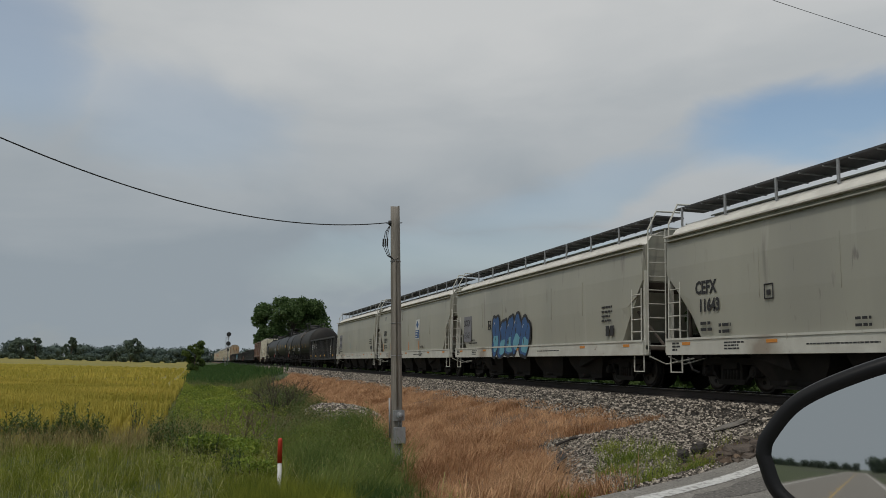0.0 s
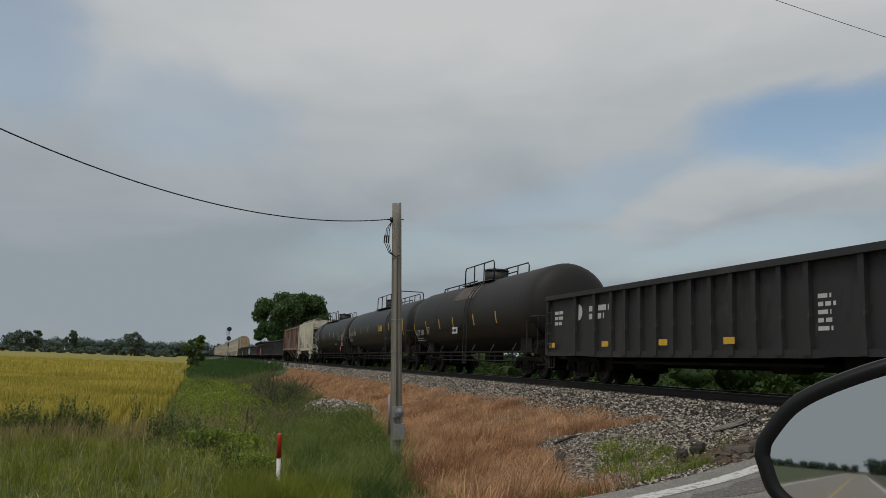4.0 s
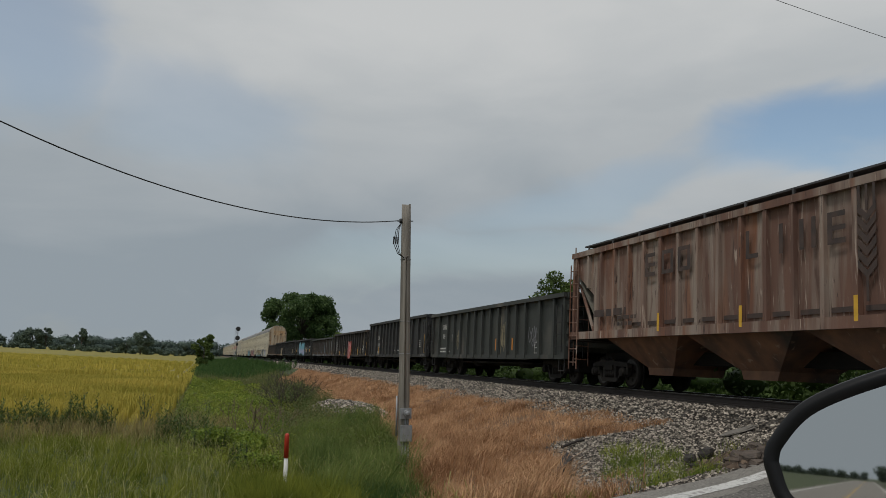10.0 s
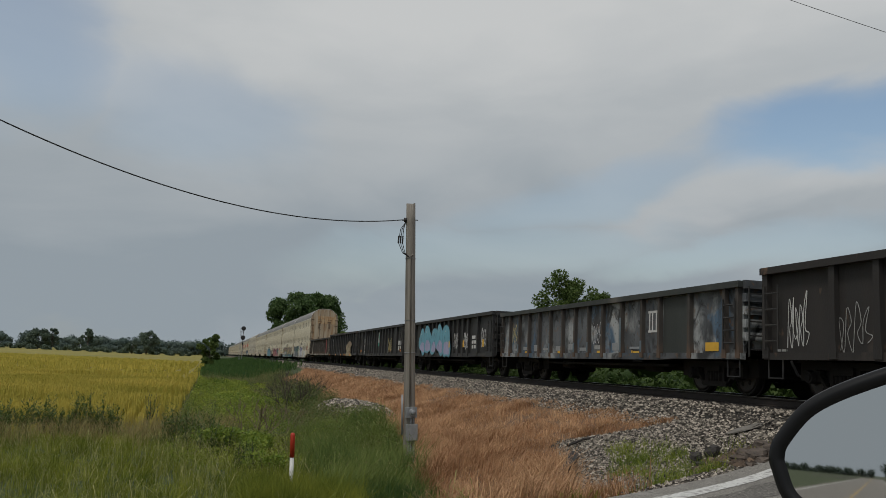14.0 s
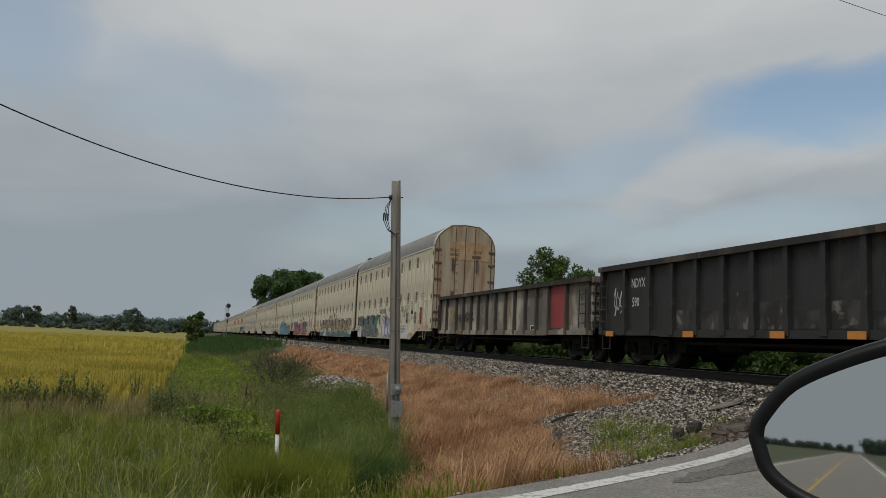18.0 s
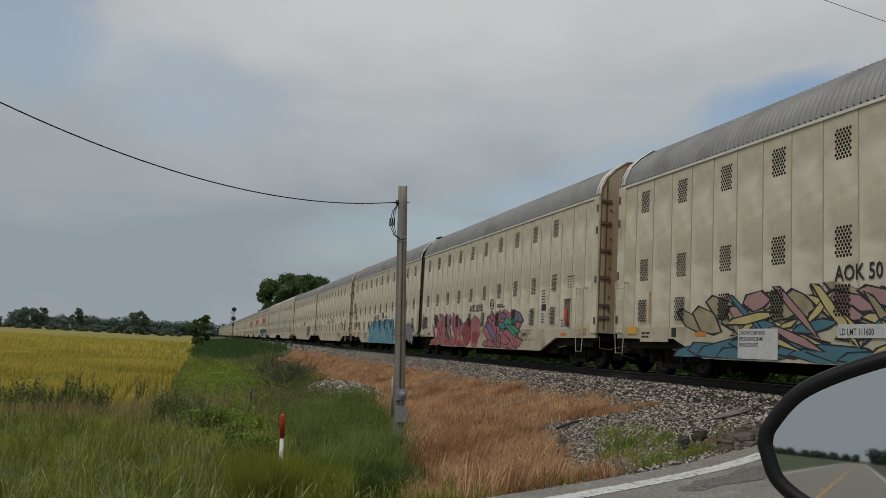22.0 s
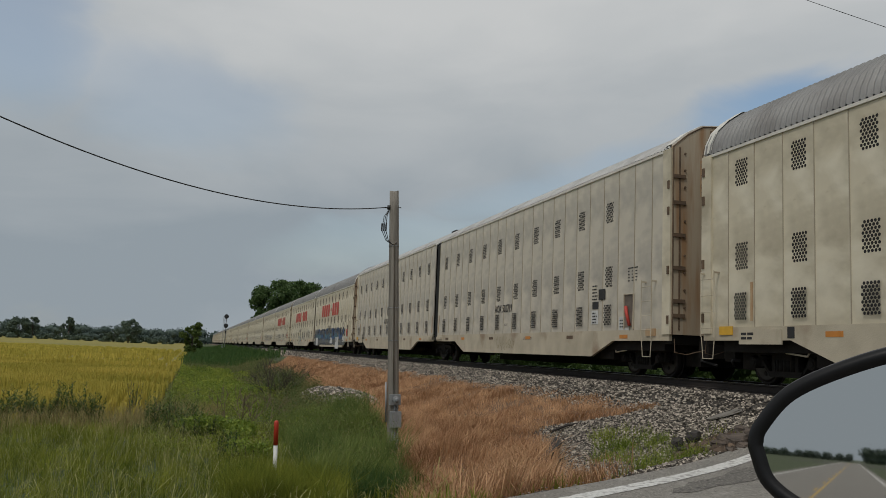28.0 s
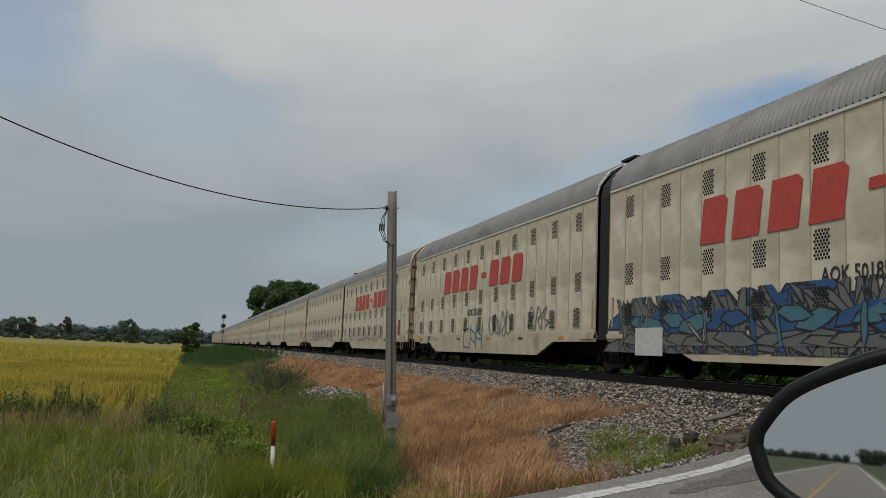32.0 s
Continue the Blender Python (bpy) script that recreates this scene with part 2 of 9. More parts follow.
MAT = dict(
    soil=material("soil", (0.10, 0.085, 0.05), 0.95, other=(0.07, 0.075, 0.03), scale=1.2, bump=0.6, bump_scale=9),
    field_soil=material("field_soil", (0.245, 0.205, 0.034), 0.95, other=(0.195, 0.172, 0.030), scale=0.15, stain=(0.165, 0.16, 0.030), stain_scale=0.05,
                        stretch=(1, 0.25, 1), bump=0.7, bump_scale=6),
    ditch=material("ditch", (0.035, 0.055, 0.016), 0.95, other=(0.055, 0.078, 0.022), scale=0.5, bump=0.8, bump_scale=8),
    straw_soil=material("straw_soil", (0.20, 0.115, 0.06), 0.95, other=(0.12, 0.07, 0.04), scale=2.0, bump=0.8, bump_scale=12),
    gravel=material("gravel", (0.055, 0.050, 0.045), 0.95, other=(0.022, 0.020, 0.018), scale=16, bump=1.0, bump_scale=16, more=(((0.30, 0.28, 0.25), 22.0, 0.62, 0.67),)),
    oily_bed=material("oily_bed", (0.022, 0.020, 0.018), 0.9, other=(0.038, 0.034, 0.030), scale=9, bump=1.0, bump_scale=18, more=(((0.075, 0.065, 0.055), 14.0, 0.64, 0.70),)),
    asphalt=material("asphalt", (0.30, 0.285, 0.255), 0.92, other=(0.17, 0.16, 0.145), scale=26, stain=(0.19, 0.18, 0.165), stain_scale=0.9, bump=0.9,
                     bump_scale=60, more=(((0.30, 0.285, 0.26), 2.6, 0.56, 0.70), ((0.07, 0.066, 0.06), 42.0, 0.58, 0.64), ((0.42, 0.40, 0.36), 34.0, 0.62, 0.67))),
    patch=material("patch", (0.17, 0.16, 0.145), 0.95, other=(0.09, 0.085, 0.078), scale=26, bump=1.0, bump_scale=30, more=(((0.30, 0.28, 0.25), 34.0, 0.58, 0.64), ((0.05, 0.047, 0.043), 20.0, 0.58, 0.64))),
    line_white=material("line_white", (0.66, 0.66, 0.64), 0.8, stain=(0.30, 0.29, 0.28), stain_scale=9, stain_at=(0.54, 0.64), scale=22, more=(((0.24, 0.23, 0.215), 26.0, 0.58, 0.66),)),
    line_yellow=material("line_yellow", (0.62, 0.40, 0.07), 0.8, stain=(0.3, 0.24, 0.1), stain_scale=4, stain_at=(0.58, 0.7), scale=12),
    side_gravel=material("side_gravel", (0.42, 0.39, 0.34), 0.95, other=(0.32, 0.30, 0.26), scale=2, bump=0.5),
    rail=material("rail", (0.035, 0.028, 0.025), 0.75, 0.3, scale=6),
    rail_head=material("rail_head", (0.45, 0.45, 0.46), 0.28, 0.9, scale=20),
    tie=material("tie", (0.030, 0.026, 0.024), 0.9, other=(0.05, 0.044, 0.04), scale=5, stretch=(0.4, 3, 3)),
    stone=leafy("stone", (0.033, 0.029, 0.025), (0.55, 0.49, 0.41), 0.95, 0.0, bias=2.2),
    clod=leafy("clod", (0.045, 0.034, 0.026), (0.20, 0.145, 0.105), 0.95, 0.0, bias=1.4),
    pole_wood=material("pole_wood", (0.30, 0.275, 0.24), 0.9, other=(0.15, 0.135, 0.115), scale=14, stretch=(1, 1, 0.06), stain=(0.26, 0.24, 0.21),
                       stain_scale=2, bump=0.6, bump_scale=30),
    zinc=material("zinc", (0.34, 0.35, 0.36), 0.5, 0.4, other=(0.27, 0.28, 0.29), scale=9),
    black=material("black", (0.02, 0.02, 0.021), 0.6, other=(0.028, 0.027, 0.027), scale=4),
    mirror_black=material("mirror_black", (0.006, 0.006, 0.007), 0.42, scale=30, bump=0.02, bump_scale=300, spec=0.3),
    old_wood=material("old_wood", (0.20, 0.185, 0.165), 0.9, other=(0.13, 0.12, 0.105), scale=12, stretch=(1, 0.1, 1), bump=0.5),
    broken_asphalt=material("broken_asphalt", (0.140, 0.110, 0.088), 0.95, other=(0.065, 0.054, 0.047), scale=9, bump=1.0, bump_scale=25),
    tarred=material("tarred", (0.030, 0.027, 0.025), 0.9, other=(0.055, 0.048, 0.043), scale=9, bump=1.0, bump_scale=25),
    wire=material("wire", (0.02, 0.02, 0.02), 0.6),
    red=material("red", (0.55, 0.045, 0.02), 0.5, scale=6),
    white=material("white", (0.72, 0.72, 0.70), 0.55, scale=6),
    bark=material("bark", (0.09, 0.075, 0.06), 0.95, other=(0.05, 0.042, 0.035), scale=5, bump=0.8, bump_scale=12),
    leaf=leafy("leaf", (0.044, 0.086, 0.029), (0.105, 0.162, 0.054), 0.6, 0.3),
    # distant trees: bluish haze is mixed into both of these leaf colours
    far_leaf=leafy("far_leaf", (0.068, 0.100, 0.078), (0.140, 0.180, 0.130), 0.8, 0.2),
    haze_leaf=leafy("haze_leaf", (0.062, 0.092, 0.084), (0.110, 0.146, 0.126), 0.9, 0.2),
    light_leaf=leafy("light_leaf", (0.11, 0.18, 0.028), (0.28, 0.35, 0.055), 0.6, 0.3),
    grass=leafy("grass", (0.066, 0.108, 0.012), (0.33, 0.345, 0.052), 0.75, 0.35, 1.2),
    dead_grass=leafy("dead_grass", (0.17, 0.14, 0.055), (0.46, 0.37, 0.17), 0.85, 0.25, 1.5),
    lush=leafy("lush", (0.068, 0.132, 0.020), (0.37, 0.41, 0.065), 0.7, 0.35, 0.45),
    mixed_weed=leafy("mixed_weed", (0.055, 0.115, 0.028), (0.26, 0.23, 0.10), 0.8, 0.3, 0.9),
    # hedge_leaf is darkened to carry the train's shadow on the hedge
    hedge_leaf=leafy("hedge_leaf", (0.022, 0.052, 0.013), (0.095, 0.145, 0.034), 0.6, 0.35, 0.5),
    dark_grass=leafy("dark_grass", (0.030, 0.075, 0.022), (0.10, 0.17, 0.045), 0.7, 0.35, 2.0),
    straw=leafy("straw", (0.27, 0.130, 0.062), (0.73, 0.47, 0.27), 0.8, 0.25, 1.6),
    weed_leaf=leafy("weed_leaf", (0.042, 0.080, 0.020), (0.14, 0.19, 0.050), 0.6, 0.3, 0.9),
    feather=leafy("feather", (0.048, 0.100, 0.022), (0.25, 0.30, 0.080), 0.7, 0.35, 0.9),
    twig=material("twig", (0.20, 0.155, 0.10), 0.95, other=(0.12, 0.09, 0.06), scale=6),
    row_soil=material("row_soil", (0.17, 0.15, 0.048), 0.95, other=(0.11, 0.105, 0.032), scale=2.0, bump=0.7, bump_scale=9),
    seed_head=leafy("seed_head", (0.52, 0.48, 0.22), (0.20, 0.23, 0.055), 0.8, 0.3),
    wheat=leafy("wheat", (0.315, 0.29, 0.046), (0.64, 0.515, 0.115), 0.8, 0.3, 0.12),
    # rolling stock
    # near-black: shade under the cars is mixed into this steel's colour
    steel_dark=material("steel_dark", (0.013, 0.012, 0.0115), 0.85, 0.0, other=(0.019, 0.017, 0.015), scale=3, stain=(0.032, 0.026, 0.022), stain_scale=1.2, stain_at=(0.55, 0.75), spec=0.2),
    wheel_rim=material("wheel_rim", (0.045, 0.040, 0.037), 0.6, 0.4, scale=8),
    hopper_paint=material("hopper_paint", (0.365, 0.36, 0.30), 0.45, other=(0.315, 0.31, 0.26), scale=0.8, stain=(0.26, 0.26, 0.23), stain_scale=0.35, stain_at=(0.45, 0.75),
                          stretch=(1, 1, 0.16), bump=0.05, bump_scale=2, more=(((0.17, 0.16, 0.14), 2.2, 0.62, 0.80), ((0.43, 0.42, 0.37), 1.3, 0.60, 0.8), ((0.20, 0.19, 0.17), 7.0, 0.66, 0.78))),
    sill_paint=material("sill_paint", (0.56, 0.56, 0.50), 0.55, other=(0.47, 0.46, 0.41), scale=3, stain=(0.30, 0.26, 0.21), stain_at=(0.58, 0.75), more=(((0.22, 0.16, 0.11), 6.0, 0.66, 0.76),)),
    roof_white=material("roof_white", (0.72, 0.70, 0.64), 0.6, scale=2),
    light_grate=material("light_grate", (0.30, 0.30, 0.29), 0.6, 0.3, scale=12),
    grate=material("grate", (0.075, 0.075, 0.078), 0.6, 0.3, scale=20),
    rust_end=material("rust_end", (0.11, 0.085, 0.07), 0.85, other=(0.06, 0.05, 0.045), scale=2.5, stain=(0.2, 0.17, 0.14), stain_scale=1.0),
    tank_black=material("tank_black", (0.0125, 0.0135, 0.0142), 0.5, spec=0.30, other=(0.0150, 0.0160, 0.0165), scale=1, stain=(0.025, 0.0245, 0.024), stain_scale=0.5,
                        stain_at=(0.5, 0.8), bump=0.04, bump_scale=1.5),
    tank_brown=material("tank_brown", (0.022, 0.020, 0.018), 0.6, spec=0.28, other=(0.024, 0.022, 0.021), scale=1, stain=(0.018, 0.017, 0.017), stain_scale=0.6,
                        stain_at=(0.5, 0.7), bump=0.04),
    gondola_black=material("gondola_black", (0.019, 0.020, 0.0205), 0.65, other=(0.028, 0.028, 0.0275), scale=1.5, stain=(0.048, 0.042, 0.036),
                           stain_scale=0.8, stain_at=(0.55, 0.75), stretch=(1, 1, 0.5), more=(((0.10, 0.085, 0.07), 5.0, 0.66, 0.78), ((0.016, 0.016, 0.017), 2.2, 0.55, 0.66))),
    gondola_green=material("gondola_green", (0.028, 0.033, 0.030), 0.65, other=(0.040, 0.044, 0.040), scale=1.5, stain=(0.11, 0.10, 0.085),
                           stain_scale=0.8, stain_at=(0.55, 0.75), stretch=(1, 1, 0.5)),
    gondola_brown=material("gondola_brown", (0.029, 0.025, 0.023), 0.8, other=(0.021, 0.019, 0.018), scale=1.5, stain=(0.12, 0.085, 0.065), stain_scale=0.7,
                           stain_at=(0.5, 0.72), stretch=(1, 1, 0.4), more=(((0.17, 0.10, 0.06), 4.0, 0.64, 0.76), ((0.025, 0.023, 0.022), 2.4, 0.55, 0.66))),
    gondola_grey=material("gondola_grey", (0.125, 0.135, 0.145), 0.75, other=(0.060, 0.066, 0.072), scale=1.3, stain=(0.34, 0.355, 0.355), stain_scale=0.9,
                          stain_at=(0.50, 0.60), stretch=(1, 1, 0.8), piece=0.22, more=(((0.07, 0.12, 0.18), 1.2, 0.55, 0.64), ((0.16, 0.09, 0.05), 3.4, 0.60, 0.72), ((0.035, 0.036, 0.038), 1.6, 0.53, 0.62), ((0.05, 0.05, 0.05), 6.0, 0.58, 0.72))),
    gondola_worn=material("gondola_worn", (0.215, 0.205, 0.175), 0.85, other=(0.13, 0.122, 0.105), scale=1.8, stain=(0.38, 0.355, 0.30), stain_scale=0.9,
                          stain_at=(0.48, 0.60), stretch=(1, 1, 0.75), piece=0.18, more=(((0.20, 0.115, 0.06), 1.3, 0.54, 0.72), ((0.075, 0.066, 0.056), 1.9, 0.60, 0.74), ((0.26, 0.15, 0.07), 4.5, 0.62, 0.76), ((0.05, 0.045, 0.04), 7.0, 0.60, 0.74))),
    rib_rust=material("rib_rust", (0.070, 0.062, 0.055), 0.9, other=(0.042, 0.039, 0.036), scale=3, stain=(0.12, 0.075, 0.05), stain_scale=1.6, stain_at=(0.52, 0.7), stretch=(1, 1, 0.5)),
    boxcar_red=material("boxcar_red", (0.185, 0.100, 0.072), 0.85, other=(0.12, 0.066, 0.050), scale=1.3, stain=(0.29, 0.235, 0.195), stain_scale=0.9,
                        stain_at=(0.44, 0.60), stretch=(1, 2, 0.20), bump=0.15, more=(((0.21, 0.088, 0.046), 1.1, 0.54, 0.70), ((0.11, 0.065, 0.05), 2.6, 0.58, 0.70), ((0.42, 0.34, 0.28), 5.0, 0.62, 0.72), ((0.07, 0.045, 0.038), 6.0, 0.62, 0.70))),
    bay_rust=material("bay_rust", (0.23, 0.115, 0.065), 0.85, other=(0.12, 0.066, 0.045), scale=2.2, stain=(0.055, 0.042, 0.036), stain_scale=1.0, stain_at=(0.48, 0.66), more=(((0.30, 0.20, 0.14), 4.0, 0.62, 0.72),)),
    cream=material("cream", (0.67, 0.63, 0.515), 0.65, other=(0.59, 0.55, 0.44), scale=1, stain=(0.40, 0.30, 0.18), stain_scale=1.6, stain_at=(0.60, 0.78),
                   stretch=(1, 2.2, 0.3), more=(((0.33, 0.30, 0.245), 3.2, 0.60, 0.74),)),
    rust_streak=material("rust_streak", (0.40, 0.22, 0.10), 0.85, other=(0.50, 0.38, 0.24), scale=6, stretch=(1, 1, 0.4)),
    # stain and pale blotches paint in reflections off the buckled panels
    rack_cream=material("rack_cream", (0.69, 0.63, 0.485), 0.55, other=(0.61, 0.55, 0.42), scale=0.9, stain=(0.43, 0.38, 0.28), stain_scale=1.1,
                        stain_at=(0.44, 0.68), stretch=(1, 0.8, 1.2), bump=0.55, bump_scale=1.5, more=(((0.42, 0.34, 0.23), 3.0, 0.66, 0.82), ((0.74, 0.69, 0.56), 0.7, 0.52, 0.72))),
    rack_seam=material("rack_seam", (0.46, 0.41, 0.315), 0.7, other=(0.33, 0.29, 0.22), scale=3, bump=0),
    # here too the stain puts the panels' wavy reflections into the colour
    rack_grey=material("rack_grey", (0.63, 0.585, 0.49), 0.55, other=(0.56, 0.515, 0.43), scale=0.9, stain=(0.38, 0.355, 0.31), stain_scale=1.1,
                       stain_at=(0.44, 0.68), stretch=(1, 0.8, 1.2), bump=0.55, bump_scale=1.5),
    rack_roof=material("rack_roof", (0.255, 0.255, 0.25), 0.55, 0.15, other=(0.215, 0.215, 0.212), scale=2, stain=(0.17, 0.165, 0.16), stain_scale=0.8),
    pale_roof=material("pale_roof", (0.50, 0.50, 0.49), 0.55, 0.2, other=(0.40, 0.40, 0.39), scale=2, stain=(0.3, 0.29, 0.28), stain_scale=0.8),
    rack_sill=material("rack_sill", (0.56, 0.50, 0.385), 0.7, other=(0.42, 0.37, 0.28), scale=1.5, stain=(0.3, 0.22, 0.15), stain_scale=1.2, stain_at=(0.55, 0.75)),
    rack_door=material("rack_door", (0.47, 0.40, 0.30), 0.7, other=(0.36, 0.29, 0.205), scale=1, stain=(0.32, 0.19, 0.095), stain_scale=1.5,
                       stain_at=(0.46, 0.66), stretch=(2.5, 2.5, 0.25)),
    door_rust=material("door_rust", (0.16, 0.105, 0.065), 0.85, other=(0.095, 0.066, 0.045), scale=4),
    bellows=material("bellows", (0.014, 0.014, 0.015), 0.7, scale=3),
    hole=material("hole", (0.02, 0.019, 0.018), 0.9, scale=3, bump=0),
    yellow=material("yellow", (0.72, 0.42, 0.04), 0.6, other=(0.6, 0.34, 0.03), scale=5, bump=0),
    dim_chalk=material("dim_chalk", (0.34, 0.34, 0.33), 0.7, other=(0.26, 0.26, 0.25), scale=8, bump=0),
    faded_blue=material("faded_blue", (0.10, 0.145, 0.175), 0.8, other=(0.14, 0.17, 0.19), scale=4, bump=0),
    scuffed=material("scuffed", (0.065, 0.060, 0.054), 0.85, other=(0.036, 0.034, 0.032), scale=3, stain=(0.023, 0.022, 0.022), stain_scale=1.5, stain_at=(0.42, 0.56), more=(((0.17, 0.155, 0.13), 2.6, 0.55, 0.66),)),
    faded_ink=material("faded_ink", (0.040, 0.032, 0.030), 0.8, other=(0.085, 0.055, 0.045), scale=4, bump=0),
    seam=material("seam", (0.20, 0.17, 0.13), 0.8, scale=4, other=(0.30, 0.22, 0.14), bump=0),
    # darkened olive-grey: shade behind the end ladders is put into the colour
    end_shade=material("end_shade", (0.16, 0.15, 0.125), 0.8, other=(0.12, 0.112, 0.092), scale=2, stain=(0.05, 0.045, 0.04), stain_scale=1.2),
    orange=material("orange", (0.62, 0.24, 0.04), 0.6, scale=5, bump=0),
    ink=material("ink", (0.025, 0.025, 0.027), 0.7, scale=8, bump=0),
    chalk=material("chalk", (0.62, 0.62, 0.60), 0.7, scale=8, bump=0),
    placard=material("placard", (0.62, 0.63, 0.62), 0.6, scale=6, bump=0),
    decal_red=material("decal_red", (0.55, 0.07, 0.05), 0.6, scale=6, bump=0),
    spray_blue=material("spray_blue", (0.028, 0.095, 0.25), 0.6, scale=3, bump=0),
    spray_slate=material("spray_slate", (0.115, 0.13, 0.155), 0.6, other=(0.16, 0.16, 0.125), scale=3, bump=0),
    spray_cyan=material("spray_cyan", (0.13, 0.36, 0.46), 0.6, scale=3, bump=0),
    spray_teal=material("spray_teal", (0.07, 0.19, 0.25), 0.6, scale=3, bump=0),
    spray_grey=material("spray_grey", (0.20, 0.20, 0.22), 0.6, scale=3, bump=0),
    spray_black=material("spray_black", (0.02, 0.02, 0.024), 0.6, scale=3, bump=0),
    spray_red=material("spray_red", (0.30, 0.045, 0.045), 0.6, scale=3, bump=0),
    spray_pink=material("spray_pink", (0.42, 0.25, 0.24), 0.6, scale=3, bump=0),
    spray_yellow=material("spray_yellow", (0.55, 0.46, 0.20), 0.6, scale=3, bump=0),
    spray_violet=material("spray_violet", (0.20, 0.14, 0.27), 0.6, scale=3, bump=0),
    spray_green=material("spray_green", (0.06, 0.30, 0.18), 0.6, scale=3, bump=0),
    spray_white=material("spray_white", (0.62, 0.62, 0.62), 0.6, scale=3, bump=0),
    spray_lilac=material("spray_lilac", (0.36, 0.35, 0.52), 0.6, scale=3, bump=0),
    spray_rose=material("spray_rose", (0.42, 0.14, 0.16), 0.6, scale=3, bump=0),
    spray_brown=material("spray_brown", (0.18, 0.13, 0.08), 0.7, other=(0.26, 0.20, 0.13), scale=3, bump=0),
    spray_tan=material("spray_tan", (0.38, 0.33, 0.21), 0.7, other=(0.26, 0.22, 0.14), scale=2.5, bump=0),
    leaf_logo=material("leaf_logo", (0.05, 0.28, 0.20), 0.6, scale=6, bump=0),
)


def mirror_material():
    m = bpy.data.materials.new("mirror")
    m.use_nodes = True
    shader = m.node_tree.nodes["Principled BSDF"]
    shader.inputs["Base Color"].default_value = (0.70, 0.69, 0.665, 1)
    shader.inputs["Metallic"].default_value, shader.inputs["Roughness"].default_value = 1.0, 0.02
    return m


MAT["mirror"] = mirror_material()


# ---- mesh tools ----
def part(name, bm, mat, parent=None, label="", place=None):
    """Links a bmesh (or a mesh) as one object, a part of its parent."""
    if isinstance(bm, bmesh.types.BMesh):
        mesh = bpy.data.meshes.new(name)
        bm.to_mesh(mesh)
        bm.free()
    else:
        mesh = bm
    if not mesh.materials:
        for one in (mat if isinstance(mat, (list, tuple)) else [mat]):
            mesh.materials.append(MAT[one])
    ob = new(name, mesh)
    if parent:
        ob.parent = parent
    if label:
        tagged(ob, label)
    if place:
        ob.matrix_basis = place
    return ob


def box(bm, x0, x1, y0, y1, z0, z1, slot=0):
    v = [bm.verts.new((x, y, z)) for x in (x0, x1) for y in (y0, y1) for z in (z0, z1)]
    for q in ((0, 1, 3, 2), (4, 6, 7, 5), (0, 4, 5, 1), (2, 3, 7, 6), (0, 2, 6, 4), (1, 5, 7, 3)):
        bm.faces.new([v[i] for i in q]).material_index = slot
    return bm


def boxes(*rows):
    bm = bmesh.new()
    for r in rows:
        box(bm, *r)
    return bm


def rod(bm, a, b, r, n=6, r2=None, slot=0, caps=True):
    a, b = Vector(a), Vector(b)
    turn = (b - a).to_track_quat("Z", "Y").to_matrix()
    rings = []
    for p, rr in ((a, r), (b, r if r2 is None else r2)):
        rings.append([bm.verts.new(p + turn @ Vector((rr * math.cos(k * math.tau / n), rr * math.sin(k * math.tau / n), 0))) for k in range(n)])
    for k in range(n):
        f = bm.faces.new((rings[0][k], rings[0][(k + 1) % n], rings[1][(k + 1) % n], rings[1][k]))
        f.material_index, f.smooth = slot, n > 6
    if caps:
        bm.faces.new(rings[0][::-1]).material_index = slot
        bm.faces.new(rings[1]).material_index = slot
    return bm


def tube(bm, path, r, n=6, slot=0):
    """A bent rod along a path, in one piece."""
    path = [Vector(q) for q in path]
    rings, ref = [], Vector((0.31, 0.17, 0.93))
    for k, q in enumerate(path):
        d = (path[min(k + 1, len(path) - 1)] - path[max(k - 1, 0)]).normalized()
        a = d.cross(ref)
        if a.length < 0.2:
            a = d.cross(Vector((0.9, 0.3, 0.1)))
        a.normalize()
        b = d.cross(a)
        rings.append([bm.verts.new(q + (a * math.cos(j * math.tau / n) + b * math.sin(j * math.tau / n)) * r) for j in range(n)])
    for v, w in zip(rings, rings[1:]):
        for j in range(n):
            f = bm.faces.new((v[j], v[(j + 1) % n], w[(j + 1) % n], w[j]))
            f.smooth, f.material_index = n > 6, slot
    bm.faces.new(rings[0][::-1])
    bm.faces.new(rings[-1])
    return bm


def rods(paths, r, n=6):
    bm = bmesh.new()
    for path in paths:
        tube(bm, path, r, n)
    return bm


def loft(bm, rings, caps=True, smooth=False, slot=0):
    """Joins closed rings of equally many points."""
    made = [[bm.verts.new(p) for p in ring] for ring in rings]
    n = len(made[0])
    for a, b in zip(made, made[1:]):
        for k in range(n):
            f = bm.faces.new((a[k], a[(k + 1) % n], b[(k + 1) % n], b[k]))
            f.smooth, f.material_index = smooth, slot
    if caps:
        bm.faces.new(made[0][::-1]).material_index = slot
        bm.faces.new(made[-1]).material_index = slot
    bmesh.ops.recalc_face_normals(bm, faces=bm.faces[:])
    return bm


def slab(bm, outline, x0, x1, slot=0):
    """A plate: an outline of (y, z) with thickness from x0 to x1."""
    return loft(bm, [[(x, y, z) for y, z in outline] for x in (x0, x1)], slot=slot)


